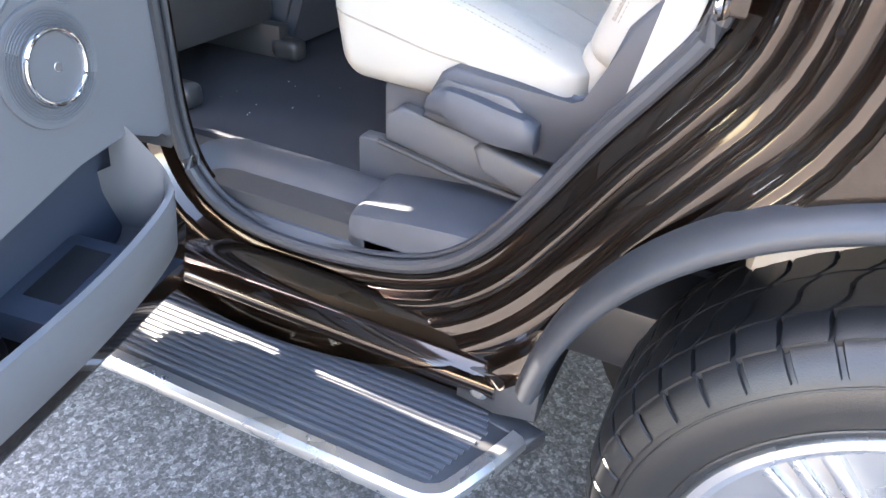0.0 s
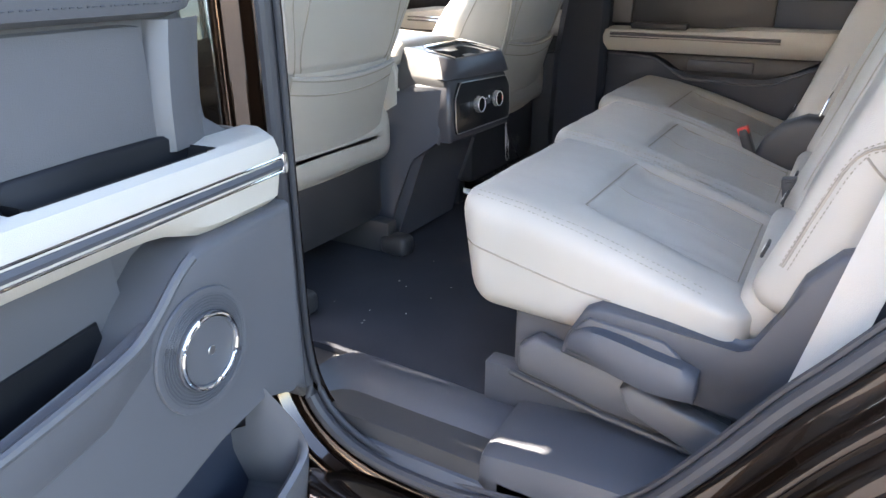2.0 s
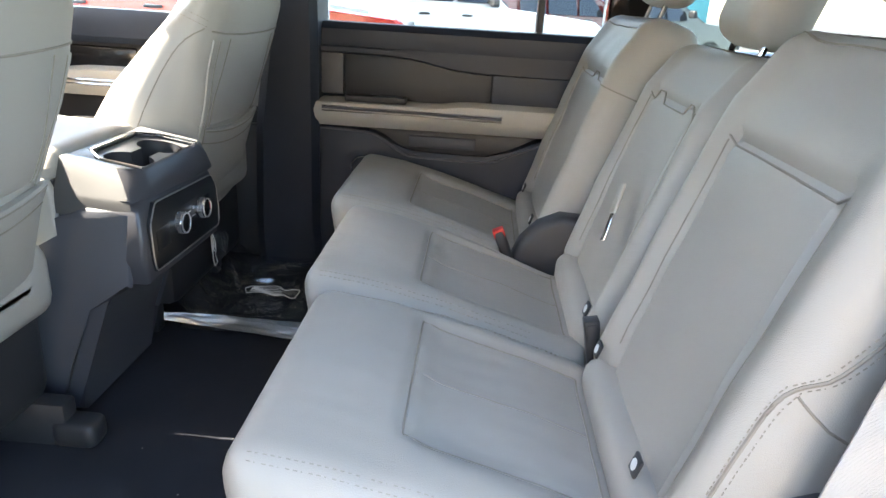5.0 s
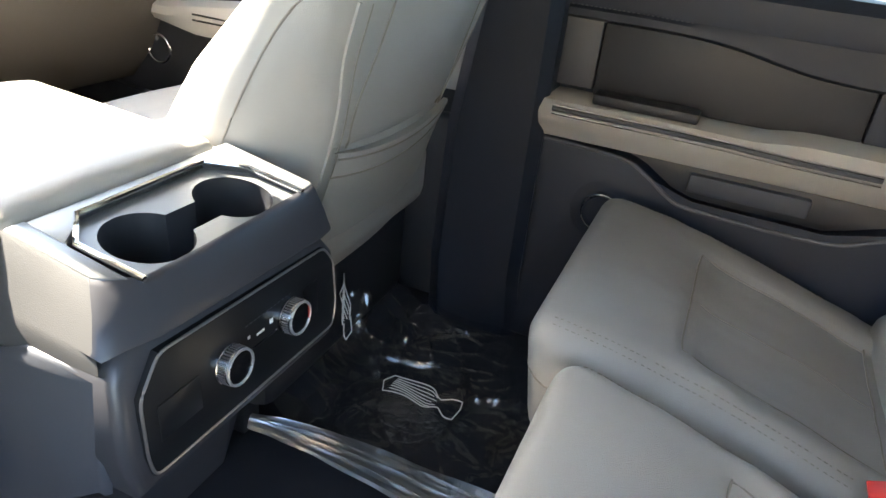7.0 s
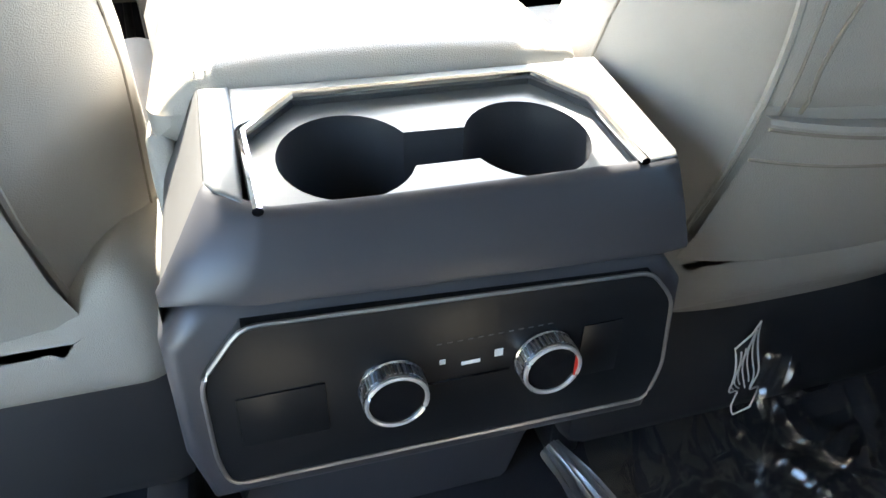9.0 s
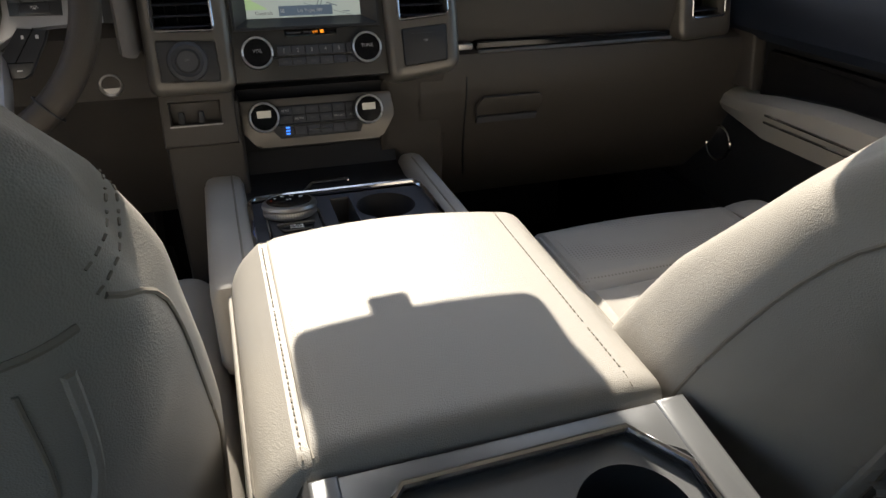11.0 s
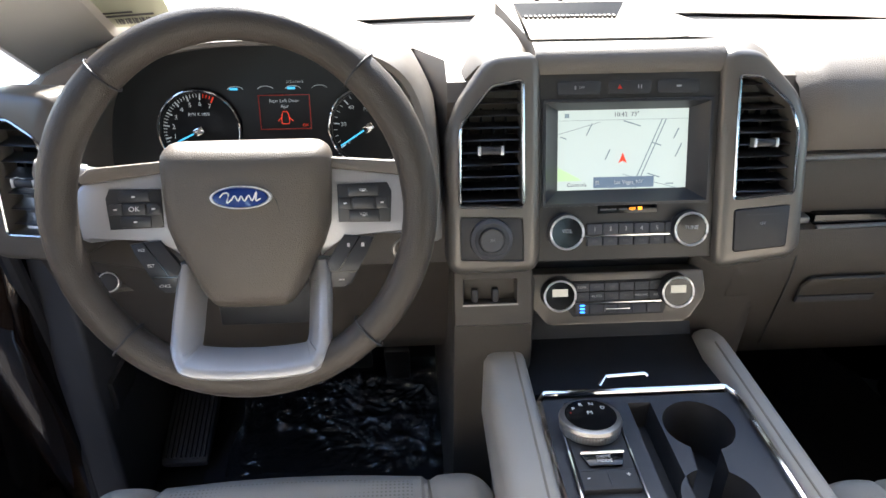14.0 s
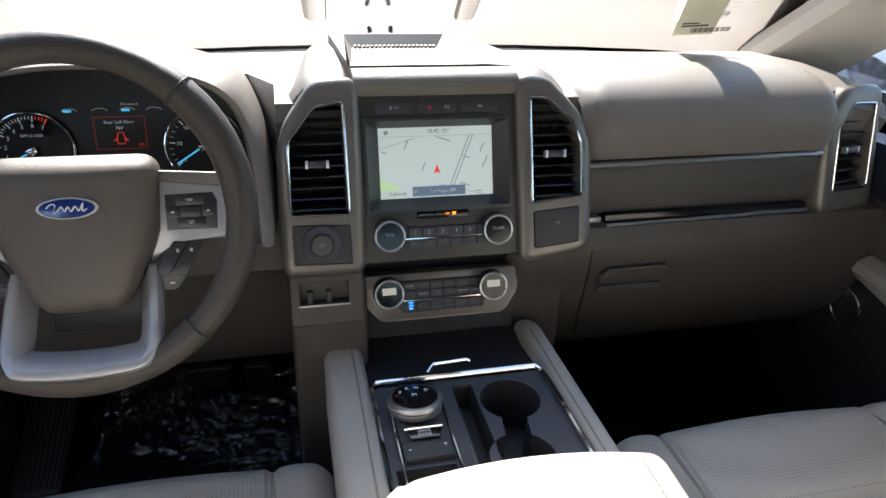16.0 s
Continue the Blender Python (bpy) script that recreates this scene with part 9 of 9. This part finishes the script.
def parked(style, paint, label, loc, turn):
    """A pickup or wagon round its own centre, nose towards +y."""
    car = thing("parked_pickup" if style == "pickup" else "parked_wagon", (0, 0, 0), label, "car", "parked cars")
    L = 2.9 if style == "pickup" else 2.5
    if style == "pickup":
        side = [(L, 0.75), (L, 1.05), (L - 0.15, 1.15), (1.45, 1.26), (0.95, 1.30), (0.35, 1.86), (-1.0, 1.88), (-1.25, 1.32), (-L, 1.30), (-L, 0.55), (L - 0.05, 0.5)]
    else:
        side = [(L, 0.6), (L, 0.95), (L - 0.2, 1.10), (1.2, 1.20), (0.35, 1.72), (-1.9, 1.70), (-L, 1.15), (-L, 0.45), (L - 0.05, 0.42)]
    bm = BM()
    rows = []
    for x, k in ((-0.98, 0.94), (-1.0, 0.97), (-0.96, 1.0), (-0.75, 1.01), (0.75, 1.01), (0.96, 1.0), (1.0, 0.97), (0.98, 0.94)):
        rows.append([Vector(((x if z < 1.32 else x * (1 - 0.22 * (z - 1.32) / 0.55)), y * (0.985 if abs(x) > 0.97 else 1), 0.9 + (z - 0.9) * k)) for y, z in side])
    loft(bm, rows)
    body = part("body", bm, paint, car, "", True, 30)
    for s in (-1, 1):
        for y0, y1 in ((-0.92, -0.12), (-0.05, 0.62)) if style == "pickup" else ((-1.6, -0.95), (-0.88, -0.15), (-0.08, 0.6)):
            zt = 1.78 if style == "pickup" else 1.62
            zb = 1.36 if style == "pickup" else 1.22
            bm = BM()
            xo = lambda z: s * (0.992 * (1 - 0.22 * max(0, z - 1.32) / 0.55) + 0.012)
            slope = max(0, y1 - 0.30) * 1.0
            vs = [Vector((xo(zb), y0, zb)), Vector((xo(zb), y1, zb)), Vector((xo(zt), y1 - slope - 0.02, zt)), Vector((xo(zt), y0, zt))]
            inner = [v - Vector((s * 0.03, 0, 0)) for v in vs]
            loft(bm, [vs, inner])
            part("window", bm, GLASS_DARK, car, "", False)
        bm = BM()
        rounded(bm, (s * 1.12 - 0.12, 0.55, 1.30), (s * 1.12 + 0.12, 0.68, 1.50), 0.05, (6, 6, 6))
        part("door_mirror", bm, DARK, car)
        for y in (-0.75, 0.05):
            bm = BM()
            rounded(bm, (s * 1.0 - 0.02, y, 1.12), (s * 1.0 + 0.02, y + 0.2, 1.16), 0.015, (4, 4, 4))
            part("door_handle", bm, DARK, car)
        for y in (-1.85, 1.85) if style == "pickup" else (-1.5, 1.5):
            m = frame_at((s * 0.86, y, 0.39), (0, -s, 0), (0, 0, 1))
            bm = BM()
            lathe(bm, [(0.0, -0.12), (0.37, -0.12), (0.40, -0.08), (0.40, 0.08), (0.37, 0.125), (0.27, 0.125), (0.26, 0.10), (0.0, 0.10)], m, 36)
            wh = part("wheel", bm, TYRE, car)
            bm = BM()
            lathe(bm, [(0.0, 0.128), (0.10, 0.128), (0.25, 0.135), (0.265, 0.11)], m, 36)
            part("rim", bm, ALLOY, wh)
            bm = BM()
            tube(bm, [m @ Vector((0.47 * math.cos(a), 0.47 * math.sin(a), 0.14)) for a in np.linspace(-0.2, math.pi + 0.2, 17)], 0.045, 6)
            part("arch", bm, DARK, car)
        bm = BM()
        rounded(bm, (s * 0.72 - 0.22, L - 0.06, 0.92), (s * 0.72 + 0.22, L + 0.03, 1.08), 0.03, (6, 4, 4))
        part("headlight", bm, CHROME, car)
    bm = BM()
    y0, z0, y1, z1 = (0.98, 1.33, 0.42, 1.82) if style == "pickup" else (1.1, 1.24, 0.42, 1.67)
    vs = [Vector((-0.85, y0 + 0.02, z0)), Vector((0.85, y0 + 0.02, z0)), Vector((0.72, y1 + 0.03, z1)), Vector((-0.72, y1 + 0.03, z1))]
    loft(bm, [vs, [v - Vector((0, 0.03, 0.03)) for v in vs]])
    part("windshield", bm, GLASS_DARK, car, "", False)
    bm = BM()
    rounded(bm, (-0.48, L - 0.03, 0.70), (0.48, L + 0.05, 1.10), 0.03, (8, 4, 6))
    grille = part("grille", bm, DARK, car)
    for k in range(4):
        bm = BM()
        add_box(bm, (-0.46, L + 0.03, 0.76 + 0.08 * k), (0.46, L + 0.07, 0.79 + 0.08 * k), 0.006)
        part("grille_bar", bm, CHROME, grille)
    bm = BM()
    rounded(bm, (-0.96, L - 0.1, 0.48), (0.96, L + 0.10, 0.70), 0.06, (10, 4, 6))
    part("bumper", bm, CHROME if style == "pickup" else DARK, car)
    car.matrix_basis = pose(*loc, 0, 0, turn)
    return car


def car_paint(name, c):
    return material(name, c, 0.25, 0.0, 0.05, 3, coat=1.0)


PW = car_paint("paint_white", (0.75, 0.75, 0.74))
PR = car_paint("paint_red", (0.55, 0.03, 0.012))
PM2 = car_paint("paint_maroon", (0.16, 0.015, 0.015))
PK = car_paint("paint_dark", (0.02, 0.025, 0.03))
PS = car_paint("paint_silver", (0.45, 0.46, 0.47))
parked("pickup", PW, "white crew cab pickup parked across the lane", (12.5, 0.2, 0), 200)
parked("pickup", PR, "bright red pickup parked nose out", (7.2, 3.2, 0), 185)
parked("wagon", PM2, "maroon wagon parked beside the white pickup", (16.0, -2.4, 0), 205)
parked("wagon", PK, "dark wagon parked at the end of the row", (18.5, -5.0, 0), 205)
parked("pickup", PW, "white pickup parked ahead, facing the windshield", (3.2, 9.0, 0), 190)
parked("wagon", PS, "silver wagon parked ahead of the windshield", (-2.2, 9.5, 0), 180)
parked("wagon", PW, "white wagon parked ahead in the row", (0.6, 9.4, 0), 184)
parked("pickup", PW, "white pickup in the row alongside", (5.0, 6.5, 0), 188)
